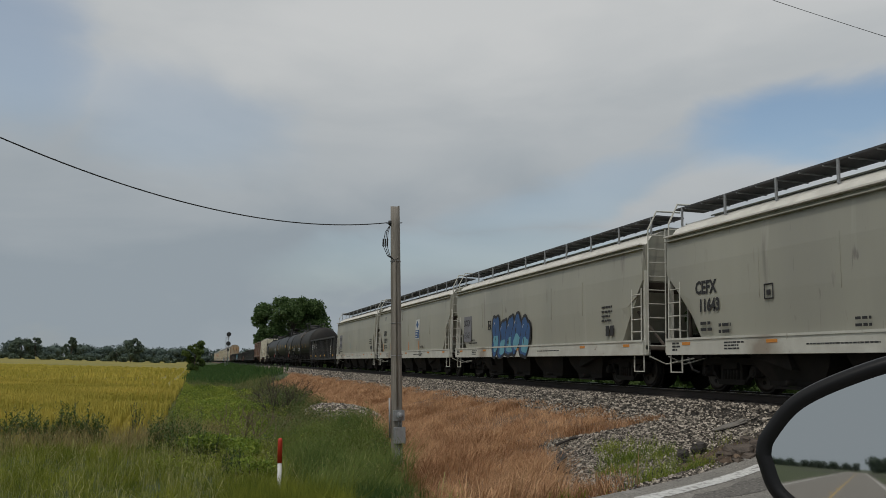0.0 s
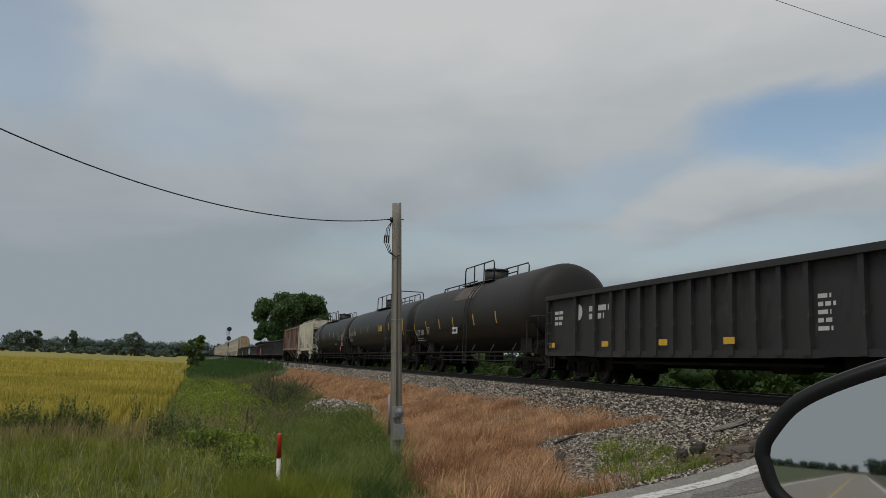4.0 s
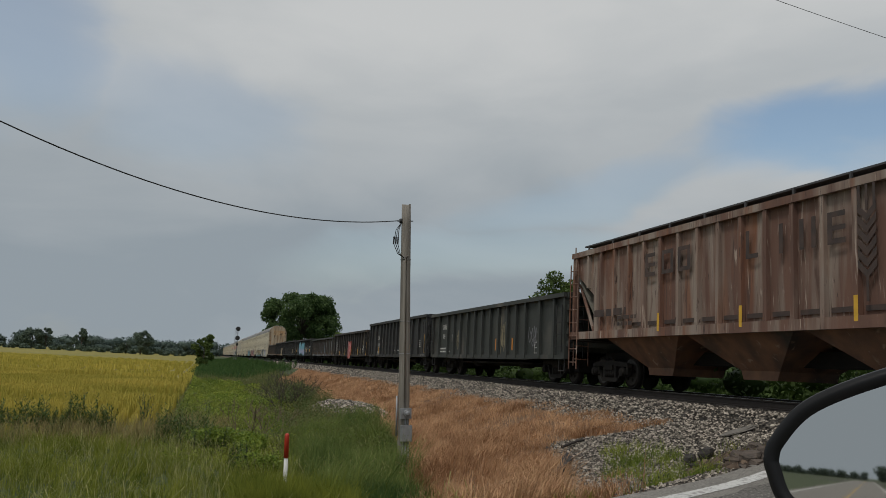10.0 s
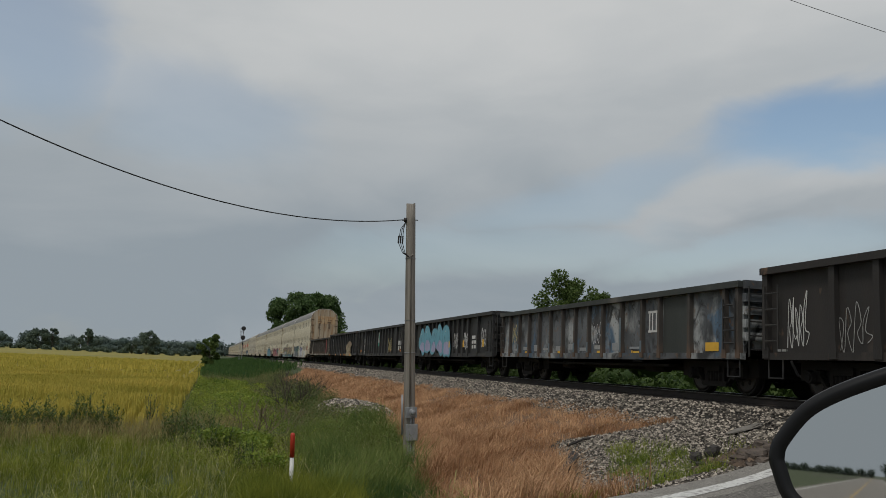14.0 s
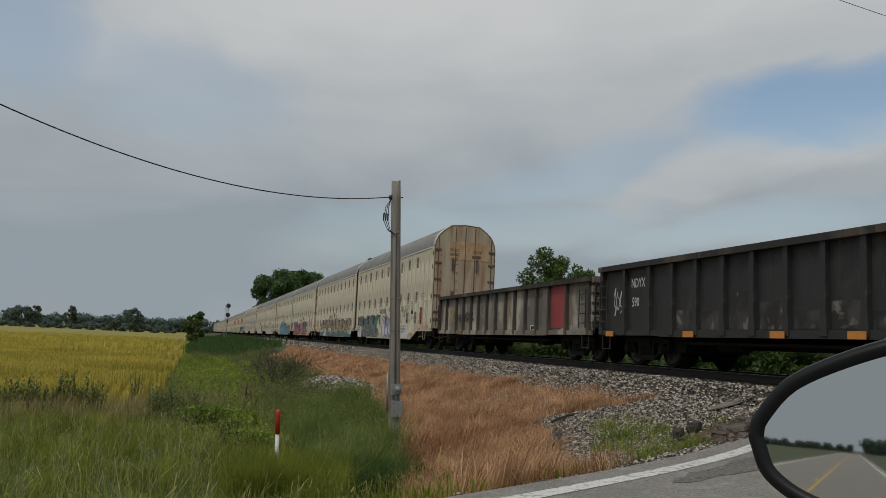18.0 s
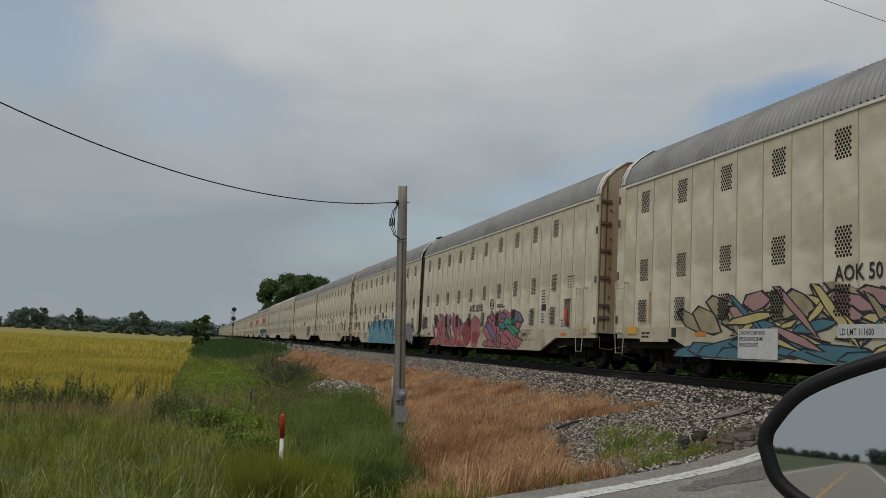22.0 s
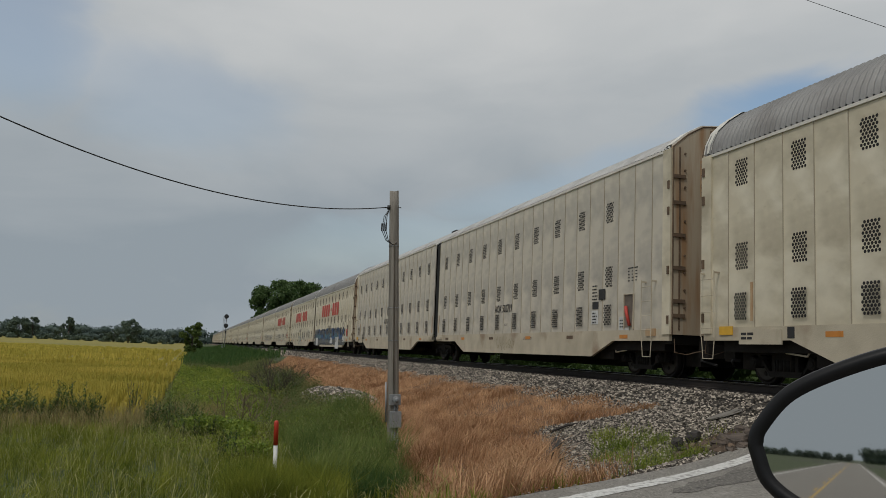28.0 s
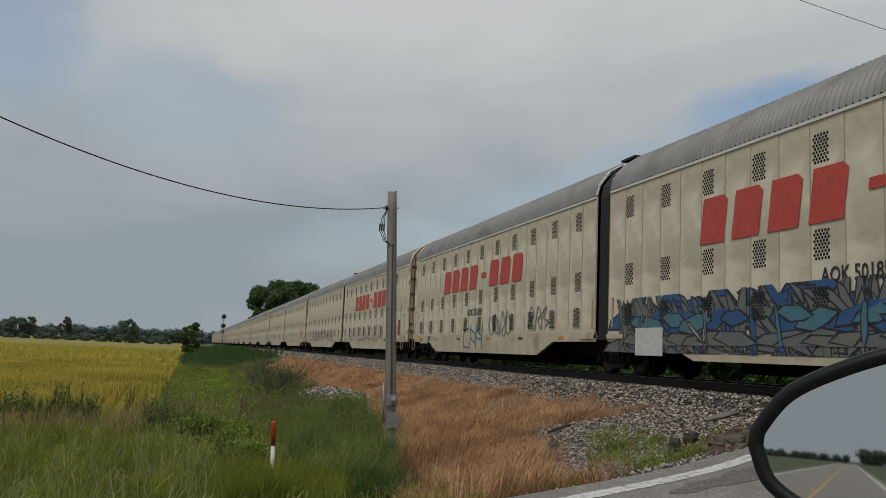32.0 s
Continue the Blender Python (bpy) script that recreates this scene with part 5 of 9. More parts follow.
def service_pole():
    z = float(ground_height(np.array(POLE[0]), np.array(POLE[1])))
    base = thing("service_pole", "weathered grey wooden service pole with an electric meter", "pole", place=pose(POLE[0], POLE[1], z - 0.2, 0, POLE_LEAN, 0))
    tall = 5.30 - z + 0.2
    bm = bmesh.new()
    rng = random.Random(5)
    rings = []
    for k in range(15):
        f = k / 14
        r = 0.142 - 0.030 * f
        rings.append([(r * (1 + rng.uniform(-0.03, 0.03)) * math.cos(j * math.tau / 14), r * math.sin(j * math.tau / 14), tall * f + (0.03 * math.cos(j) if k == 14 else 0))
                      for j in range(14)])
    loft(bm, rings, smooth=True)
    part("post", bm, "pole_wood", base)
    m = 1.50
    part("meter_box", boxes((-0.11, 0.14, -0.29, -0.13, m - 0.62, m - 0.25), (-0.095, 0.125, -0.30, -0.285, m - 0.60, m - 0.27)), "zinc", base, "grey metal switch box")
    socket = part("meter_socket", boxes((-0.12, 0.13, -0.25, -0.12, m - 0.10, m + 0.14)), "zinc", base, "grey meter socket")
    bm = bmesh.new()
    rod(bm, (0.02, -0.25, m + 0.02), (0.02, -0.33, m + 0.02), 0.09, 14, 0.08)
    rod(bm, (0.02, -0.33, m + 0.02), (0.02, -0.36, m + 0.02), 0.065, 14, 0.03)
    part("meter", bm, "zinc", socket, "round glass-fronted electric meter")
    for x, z0, z1 in ((-0.05, 0.0, m - 0.62), (0.0, 0.0, m - 0.62), (0.065, 0.0, m - 0.62), (0.0, m - 0.25, m - 0.10), (0.06, m - 0.25, m - 0.10)):
        part("conduit", rod(bmesh.new(), (x, -0.19, z0), (x, -0.19, z1), 0.022, 8), "zinc", base)
    part("conduit", rod(bmesh.new(), (-0.175, -0.03, m - 0.5), (-0.175, -0.03, m + 0.42), 0.024, 8), "zinc", base)
    part("conduit", rods([[(-0.02, -0.15, m + 0.14), (-0.02, -0.125, tall - 1.3), (0.03, -0.12, tall - 1.22)]], 0.016, 7), "pole_wood", base)
    for zz in (tall - 1.32, tall - 2.8, 2.9):
        bm = bmesh.new()
        for j in range(14):
            a, b = j * math.tau / 14, (j + 1) * math.tau / 14
            rod(bm, ((0.146 - 0.005 * zz) * math.cos(a), (0.146 - 0.005 * zz) * math.sin(a), zz), ((0.146 - 0.005 * zz) * math.cos(b), (0.146 - 0.005 * zz) * math.sin(b), zz), 0.009, 5)
        part("strap", bm, "zinc", base)
    bm = bmesh.new()
    rod(bm, (-0.22, -0.02, tall - 0.40), (0.17, -0.02, tall - 0.38), 0.012, 6)
    rod(bm, (-0.13, -0.02, tall - 0.44), (-0.13, -0.02, tall - 0.34), 0.045, 10)
    part("insulator", bm, "black", base, "dark insulator on a bolt")
    for dx, r in ((-0.20, 0.22), (-0.15, 0.15), (-0.10, 0.12)):
        path = [(-0.12, -0.03, tall - 0.42), (-0.12 + dx * 0.7, -0.06, tall - 0.62), (-0.12 + dx, -0.08, tall - 0.95), (-0.10 + dx * 0.6, -0.10, tall - 1.2),
                (-0.06, -0.12, tall - 1.30), (0.03, -0.12, tall - 1.26)]
        part("drip_loop", rods([path], 0.009, 5), "wire", base)
        part("connector", rod(bmesh.new(), Vector(path[2]) + Vector((0, 0, -0.02)), Vector(path[2]) + Vector((0.01, 0, 0.16)), 0.02, 6), "wire", base)
    part("service_wire", rods([[tuple(pose(POLE[0], POLE[1], z - 0.2, 0, POLE_LEAN, 0).inverted() @ p) for p in hang((4.20, 19.88, 4.90), (-5.75, 11.9, 5.70), 0.90, 40)]], 0.012, 5), "wire", base,
         "twisted black overhead wire")
    return base


def marker_post():
    x, y = 1.50, 15.3
    z = float(ground_height(np.array(x), np.array(y)))
    base = thing("marker_post", "red and white plastic utility marker post in the grass", "marker post", place=pose(x, y, z - 0.05, 0, -1.5, 0))
    tall = 0.20 - z + 0.05
    part("white_sleeve", rod(bmesh.new(), (0, 0, 0), (0, 0, tall - 0.42), 0.036, 12, 0.036), "white", base, "white lower tube")
    bm = bmesh.new()
    loft(bm, [[(r * math.cos(j * math.tau / 12), r * math.sin(j * math.tau / 12), tall + h) for j in range(12)]
              for r, h in ((0.041, -0.42), (0.041, -0.05), (0.036, -0.015), (0.02, 0.0))], smooth=True)
    part("red_cap", bm, "red", base, "red upper tube with a rounded top")


def signal_mast():
    x, y = 7.75, 240.0
    z = float(ground_height(np.array(x), np.array(y)))
    base = thing("railway_signal", "black railway signal with two round heads on a mast", "signal", place=pose(x, y, z))
    tall = 9.5 - z
    part("mast", rod(bmesh.new(), (0, 0, 0), (0, 0, tall - 0.3), 0.11, 8), "zinc", base)
    for h in (tall - 0.8, tall - 3.3):
        bm = bmesh.new()
        rod(bm, (0, -0.16, h), (0, -0.22, h), 0.62, 16)
        box(bm, -0.2, 0.2, -0.15, 0.2, h - 0.55, h + 0.55)
        rod(bm, (0, -0.22, h), (0, -0.5, h), 0.16, 10)
        head = part("signal_head", bm, "black", base, "round black signal target with a hooded lamp")
    part("number_plate", boxes((-0.22, 0.22, -0.16, -0.12, tall - 5.4, tall - 4.6)), "black", base)
    bm = bmesh.new()
    for xx in (-0.75, -0.45):
        rod(bm, (xx, 0, 0.2), (xx, 0, tall - 0.6), 0.03, 5)
    for k in range(22):
        rod(bm, (-0.75, 0, 0.5 + k * 0.36), (-0.45, 0, 0.5 + k * 0.36), 0.02, 4)
    part("ladder", bm, "zinc", base)
    for h in (tall - 4.3, tall - 1.7):
        part("platform", boxes((-0.8, 0.3, -0.4, 0.4, h, h + 0.06)), "zinc", base)
    part("footing", boxes((-0.4, 0.4, -0.4, 0.4, -0.3, 0.25)), "white", base)


service_pole()
marker_post()
signal_mast()


def road_sign():
    q = ALONG * -150 - ASIDE * 4.6
    z = float(ground_height(np.array(q.x), np.array(q.y)))
    base = thing("road_sign", "small road sign on a post beside the road", "road sign", place=pose(q.x, q.y, z, 0, 0, 32.9))
    part("post", boxes((-0.03, 0.03, -0.04, 0.04, 0, 2.3)), "zinc", base)
    part("panel", boxes((0.035, 0.05, -0.38, 0.38, 1.55, 2.3)), "zinc", base, "grey back of the sign")


def overhead_line():
    base = thing("overhead_wire", "thin power line between tall poles beyond the railway", "power line")
    part("wire", rods([hang((28.3, 46.1, 27.4), (44.1, 36.7, 19.0), 0.15)], 0.018, 5), "wire", base)


overhead_line()
road_sign()


# ---- wing mirror of the car from which all is seen ----
def wing_mirror():
    """The glass is turned so that it shows the road behind."""
    way = Vector((0.6607, 0.7448, -0.0933)).normalized()
    centre = Vector(EYE) + way * 0.74
    face = ((-ALONG) - way).normalized()
    side = Vector((0, 0, 1)).cross(face).normalized()     # to the right as one looks at the glass
    up = face.cross(side)
    m = Matrix.Identity(4)
    for k in range(3):
        m[k][0], m[k][1], m[k][2], m[k][3] = side[k], up[k], face[k], centre[k]
    base = thing("wing_mirror", "black plastic wing mirror that shows the road behind", "car mirror", place=m)

    corners = [(-0.0780, 0.0094), (-0.0725, 0.0255), (-0.049, 0.054), (-0.007, 0.0765), (0.040, 0.092), (0.100, 0.098), (0.155, 0.084), (0.178, 0.040), (0.165, -0.015), (0.110, -0.052),
               (0.030, -0.060), (-0.030, -0.049), (-0.0642, -0.029), (-0.0760, -0.0038)]

    def outline(inset, n=6):
        """The smooth rim through the housing's corners, drawn in by inset metres."""
        pts = []
        for k in range(len(corners)):
            p0, p1, p2, p3 = (Vector(corners[(k + j) % len(corners)]) for j in (-1, 0, 1, 2))
            for j in range(n):
                t = j / n
                pts.append(0.5 * (2 * p1 + (p2 - p0) * t + (2 * p0 - 5 * p1 + 4 * p2 - p3) * t * t + (3 * p1 - p0 - 3 * p2 + p3) * t ** 3))
        out = []
        for k, p in enumerate(pts):
            d = pts[(k + 1) % len(pts)] - pts[k - 1]
            out.append(p + Vector((d.y, -d.x)).normalized() * inset)
        return out
    rings = [[(x, y, z) for x, y in outline(s)] for s, z in ((0.0145, -0.003), (0.0125, 0.003), (0.007, 0.006), (0.002, 0.003), (0.0, -0.008), (0.002, -0.05), (0.012, -0.085), (0.03, -0.105))]
    part("housing", loft(bmesh.new(), rings, smooth=True), "mirror_black", base, "black moulded plastic housing")
    glass = bmesh.new()
    glass.faces.new([glass.verts.new((x, y, 0.0)) for x, y in outline(0.0135)])
    part("mirror_glass", glass, "mirror", base, "clear mirror glass")
    arm = bmesh.new()
    rod(arm, (0.10, -0.055, -0.04), (0.26, -0.10, -0.06), 0.035, 10, 0.05)
    part("arm", arm, "black", base)


wing_mirror()

# ---- the train: running gear and fittings ----
NEAR = -1  # the side of a car that the road sees has negative x
MOVING, WHEELS = [], []


def shared(name, bm, mats):
    mesh = bpy.data.meshes.new(name)
    bm.to_mesh(mesh)
    bm.free()
    for m in mats:
        mesh.materials.append(MAT[m])
    return mesh


def make_truck_meshes():
    side = bmesh.new()
    for x in (-1.0, 1.0):
        slab(side, [(-1.14, 0.60), (-1.10, 0.70), (-0.72, 0.76), (0.72, 0.76), (1.10, 0.70), (1.14, 0.60), (0.78, 0.62), (-0.78, 0.62)], x - 0.07, x + 0.07)
        slab(side, [(-0.46, 0.18), (0.46, 0.18), (0.52, 0.30), (-0.52, 0.30)], x - 0.08, x + 0.08)
        for q in (-1, 1):
            slab(side, [(q * 0.78, 0.62), (q * 0.92, 0.63), (q * 0.52, 0.24), (q * 0.42, 0.20)], x - 0.06, x + 0.06)
            slab(side, [(q * 0.30, 0.30), (q * 0.40, 0.30), (q * 0.40, 0.63), (q * 0.30, 0.63)], x - 0.07, x + 0.07)
            slab(side, [(q * 1.02, 0.60), (q * 1.12, 0.60), (q * 1.10, 0.38), (q * 1.02, 0.38)], x - 0.06, x + 0.06)
            slab(side, [(q * 0.68, 0.60), (q * 0.77, 0.60), (q * 0.77, 0.38), (q * 0.70, 0.38)], x - 0.06, x + 0.06)
            rod(side, (x * 0.90, q * 0.89, 0.46), (x * 1.17, q * 0.89, 0.46), 0.115, 12)
            rod(side, (x * 1.17, q * 0.89, 0.46), (x * 1.19, q * 0.89, 0.46), 0.07, 8)
        for y in (-0.22, -0.11, 0.0, 0.11, 0.22):
            rod(side, (x * 1.05, y, 0.30), (x * 1.05, y, 0.52), 0.048, 8)
        box(side, min(x * 0.85, x * 1.12), max(x * 0.85, x * 1.12), -0.27, 0.27, 0.52, 0.66)
    box(side, -1.0, 1.0, -0.2, 0.2, 0.48, 0.80)
    for y in (-0.42, 0.42):
        box(side, -0.8, 0.8, y - 0.04, y + 0.04, 0.34, 0.46)
    frame_mesh = shared("truck_frame", side, ["steel_dark"])
    w = bmesh.new()
    rod(w, (-0.95, 0, 0), (0.95, 0, 0), 0.075, 8)
    for x in (-0.755, 0.755):
        o = 0.07 if x > 0 else -0.07
        rod(w, (x - o, 0, 0), (x + o, 0, 0), 0.455, 18, 0.44)
        rod(w, (x - o * 1.2, 0, 0), (x - o * 0.9, 0, 0), 0.50, 18)
        rod(w, (x + o, 0, 0), (x + o * 1.1, 0, 0), 0.40, 18, 0.34, slot=1)
        for k in range(5):   # web holes, so that the turning shows
            t = k * math.tau / 5
            rod(w, (x + o * 1.1, 0.22 * math.cos(t), 0.22 * math.sin(t)), (x + o * 1.25, 0.22 * math.cos(t), 0.22 * math.sin(t)), 0.05, 6)
    return frame_mesh, shared("wheelset", w, ["steel_dark", "wheel_rim"])


TRUCK_FRAME, WHEELSET = make_truck_meshes()


def truck(car, y, near=True):
    bogie = part("truck", TRUCK_FRAME, None, car, place=pose(0, y, 0))
    for dy in (-0.89, 0.89):
        part("wheelset", WHEELSET, None, bogie, place=pose(0, dy, 0.458))
    return bogie


def car_base(name, label, category, rear, front):
    """rear, front: where the car's ends lie along the track when the clip starts."""
    ob = thing(name, label, category, group="cars of the freight train")
    ob["at"] = 0.5 * (rear + front)
    MOVING.append((ob, 0.5 * (rear + front)))
    return ob, abs(rear - front)


def coupler(car, half):
    for s in (-1, 1):
        bm = boxes((-0.12, 0.12, min(s * (half - 0.6), s * (half + 0.45)), max(s * (half - 0.6), s * (half + 0.45)), 0.78, 1.0))
        box(bm, -0.2, 0.2, min(s * (half + 0.40), s * (half + 0.62)), max(s * (half + 0.40), s * (half + 0.62)), 0.74, 1.04)
        part("coupler", bm, "steel_dark", car)
        part("air_hose", rods([[(-0.3, s * half, 0.8), (-0.32, s * (half + 0.25), 0.5), (-0.25, s * (half + 0.5), 0.42)]], 0.03, 6), "black", car)


def ladder(car, x, y0, y1, z0, z1, rungs, mat="sill_paint", name="ladder", r=0.016):
    bm = bmesh.new()
    for y in (y0, y1):
        rod(bm, (x, y, z0), (x, y, z1), r * 1.2, 5)
    for k in range(rungs):
        z = z0 + (z1 - z0) * (k + 0.5) / rungs
        rod(bm, (x, y0, z), (x, y1, z), r, 5)
    return part(name, bm, mat, car)


def end_ladder(car, y, x0, x1, z0, z1, rungs, mat="sill_paint", r=0.016):
    bm = bmesh.new()
    for x in (x0, x1):
        rod(bm, (x, y, z0), (x, y, z1), r * 1.2, 5)
    for k in range(rungs):
        z = z0 + (z1 - z0) * (k + 0.5) / rungs
        rod(bm, (x0, y, z), (x1, y, z), r, 5)
    return part("end_ladder", bm, mat, car)


LETTER_TURN = Matrix(((0, 0, -1, 0), (-1, 0, 0, 0), (0, 1, 0, 0), (0, 0, 0, 1)))


def lettering(car, words, x, y, z, size, mat="ink", name="lettering", wide=1.0, bold=0.0, face=LETTER_TURN):
    """Words on the near side; y is where they begin, at the end further from the road."""
    font = bpy.data.curves.new(name, "FONT")
    font.body, font.size, font.offset, font.resolution_u = words, size, bold, 2
    holder = bpy.data.objects.new(name, font)
    mesh = bpy.data.meshes.new_from_object(holder)
    bpy.data.objects.remove(holder)
    bpy.data.curves.remove(font)
    mesh.materials.clear()
    mesh.materials.append(MAT[mat])
    return part(name, mesh, None, car, place=Matrix.Translation((x, y, z)) @ face @ Matrix.Diagonal((wide, 1, 1, 1)))


def bars(car, x, y, z, wide, rows_, mat="ink", size=0.09, gap=0.07, seed=1, name="small_print"):
    """Lines of print too small to read: plain bars."""
    rng = random.Random(seed)
    bm = bmesh.new()
    for k in range(rows_):
        yy, end = y, y - wide * rng.uniform(0.6, 1.0)
        while yy > end:
            step = rng.uniform(1.2, 4.0) * size
            box(bm, x - 0.004, x, max(end, yy - step), yy, z - k * (size + gap) - size, z - k * (size + gap))
            yy -= step + 0.7 * size
    return tagged(part(name, bm, mat, car), kind="stuff")


def plate(car, name, x, y0, y1, z0, z1, mat, label="", thick=0.006):
    return part(name, boxes((x - thick, x, y0, y1, z0, z1)), mat, car, label)


def graffiti(car, x, y_far, y_near, z0, z1, colours, seed, letters=5, name="graffiti", outline="spray_black", label="spray-painted graffiti", thin=0.0):
    """Overlapping angular painted strokes on the near side, without words: a cloud behind, outlined bars, thin highlights."""
    rng = random.Random(seed)
    mats = [outline, *colours, "spray_white"]
    bm = bmesh.new()
    wide, tall = (y_far - y_near) / letters, z1 - z0
    count = [0]

    def paint(points, slot, layer):
        count[0] += 1
        d = 0.003 + 0.003 * layer + 0.00001 * count[0]
        bm.faces.new([bm.verts.new((x - d, y_far - a, z0 + b)) for a, b in points]).material_index = slot

    def bar(a, b, width, slot, layer, grow=0.0, flare=1.0):
        d = Vector((b[0] - a[0], b[1] - a[1]))
        if d.length < 1e-3:
            return
        d.normalize()
        n = Vector((-d.y, d.x))
        a2, b2 = Vector(a) - d * grow, Vector(b) + d * grow
        w, v = width * 0.5 + grow, width * 0.5 * flare + grow
        tip = b2 + d * width * 0.35
        paint([a2 + n * w, a2 - d * width * 0.15, a2 - n * w, b2 - n * v, tip, b2 + n * v], slot, layer)

    if not thin and letters > 2:
        n = letters * 3
        top = [(wide * letters * k / n, tall * rng.uniform(0.72, 1.0)) for k in range(n + 1)]
        low = [(wide * letters * k / n, tall * rng.uniform(0.0, 0.16)) for k in range(n, -1, -1)]
        fill = rng.randrange(len(colours))
        for k in range(n):
            paint([top[k], top[k + 1], low[n - k - 1], low[n - k]], 1 + (fill + (k // 4)) % len(colours), 0)
    for k in range(letters):
        left, w = wide * k, wide
        bar_w = w * rng.uniform(0.26, 0.36) if not thin else 0.07
        lean = rng.uniform(-0.12, 0.22) * w
        slot = 1 + rng.randrange(len(colours))
        ins = bar_w * 0.7
        legs = [((left + ins, tall * rng.uniform(0.06, 0.2)), (left + ins + lean, tall * rng.uniform(0.78, 0.95)))]
        kind = rng.randrange(4)
        right = ((left + w - ins * 0.6, tall * rng.uniform(0.05, 0.25)), (left + w - ins * 0.6 + lean, tall * rng.uniform(0.7, 0.95)))
        legs.append(right if kind else ((left + ins, tall * 0.15), (left + w - ins * 0.6, tall * 0.12)))
        legs.append(((left + ins + lean * 0.8, tall * rng.uniform(0.7, 0.88)), (left + w * 0.95, tall * rng.uniform(0.45, 0.8))))
        if kind in (1, 3):
            legs.append(((left + ins + lean * 0.4, tall * 0.45), (left + w * 0.9, tall * rng.uniform(0.2, 0.55))))
        for a, b in legs:
            bar(a, b, bar_w, 0, 1, 0.05 if not thin else 0.0)
        if not thin:
            for a, b in legs:
                bar(a, b, bar_w, slot, 2, 0.0, rng.uniform(0.7, 1.3))
            for a, b in legs[:3]:
                m = (a[0] * 0.6 + b[0] * 0.4, a[1] * 0.6 + b[1] * 0.4)
                off = bar_w * 0.22
                bar((m[0] - off, m[1]), (b[0] - off, b[1]), bar_w * 0.14, len(mats) - 1 if rng.random() < 0.6 else 1 + rng.randrange(len(colours)), 3)
    return tagged(part(name, bm, mats, car, label), kind="stuff")


def curve_through(pts, n=5):
    out = []
    for k in range(len(pts) - 1):
        p0, p1, p2, p3 = (Vector(pts[min(max(j, 0), len(pts) - 1)]) for j in (k - 1, k, k + 1, k + 2))
        for j in range(n):
            t = j / n
            out.append(0.5 * (2 * p1 + (p2 - p0) * t + (2 * p0 - 5 * p1 + 4 * p2 - p3) * t * t + (3 * p1 - p0 - 3 * p2 + p3) * t ** 3))
    return out + [Vector(pts[-1])]


def bubbles(car, x, y_far, y_near, z0, z1, fills, seed, letters, outline="spray_black", halo=None, fat=0.5, shine=True, name="graffiti", label="spray-painted graffiti", line=0.035):
    """Overlapping rounded lumps of paint without words: a halo, outlines, two-toned fills, slits and small highlights."""
    rng = random.Random(seed)
    mats = [outline, fills[0], fills[-1], "spray_white", halo or outline]
    bm = bmesh.new()
    wide, tall = (y_far - y_near) / letters, z1 - z0
    step = [0.003]

    def face(pts, slot):
        step[0] += 0.0003
        bm.faces.new([bm.verts.new((x - step[0], y_far - p[0], z0 + min(tall + 0.12, max(-0.05, p[1])))) for p in pts]).material_index = slot

    def lump(centre, radii, shape, slot, grow=0.0, lean=0.0):
        pts = []
        for k in range(28):
            t = k * math.tau / 28
            r = shape(t)
            a, b = (radii[0] * r + grow) * math.cos(t), (radii[1] * r + grow) * math.sin(t)
            pts.append((centre[0] + a + lean * b, centre[1] + b))
        face(pts, slot)

    plans = []
    for k in range(letters):
        f = [rng.uniform(-0.13, 0.13) for _ in range(4)]
        phase = rng.uniform(0, 6)

        def shape(t, f=f, phase=phase):
            return 1 + f[0] * math.cos(2 * t + phase) + f[1] * math.sin(3 * t + phase) + f[2] * math.cos(4 * t - phase) + 0.5 * f[3] * math.sin(7 * t)
        centre = (wide * (k + 0.5 + rng.uniform(-0.08, 0.08)), tall * rng.uniform(0.44, 0.56))
        plans.append((centre, (wide * rng.uniform(0.5, 0.66), tall * rng.uniform(0.42, 0.5)), shape, rng.uniform(-0.2, 0.35)))
    if halo:
        for c, r, shape, lean in plans:
            lump(c, r, shape, 4, 0.12, lean)
    for k, (c, r, shape, lean) in enumerate(plans):
        lump(c, r, shape, 0, line, lean)
        lump(c, r, shape, 1 if k % 3 else 2 if rng.random() < 0.5 else 1, 0.0, lean)
        lump((c[0] + 0.08 * r[0], c[1] - 0.42 * r[1]), (r[0] * 0.72, r[1] * 0.42), shape, 2, 0.0, lean)
        for _ in range(3):   # slits
            a = Vector((c[0] + r[0] * rng.uniform(-0.5, 0.4), c[1] + r[1] * rng.uniform(-0.6, 0.5)))
            way = Vector((rng.uniform(-0.25, 0.35) * r[0], rng.uniform(0.25, 0.7) * r[1]))
            n = Vector((-way.y, way.x)).normalized() * line * rng.uniform(0.5, 1.3)
            face([a - n * 0.3, a + way * 0.5 - n, a + way, a + way * 0.5 + n], 0)
        if shine:
            a = Vector((c[0] - 0.45 * r[0], c[1] + 0.5 * r[1]))
            face([a, a + Vector((0.10 * r[0], 0.16 * r[1])), a + Vector((0.30 * r[0], 0.22 * r[1])), a + Vector((0.12 * r[0], 0.08 * r[1]))], 3)
    return tagged(part(name, bm, mats, car, label), kind="stuff")


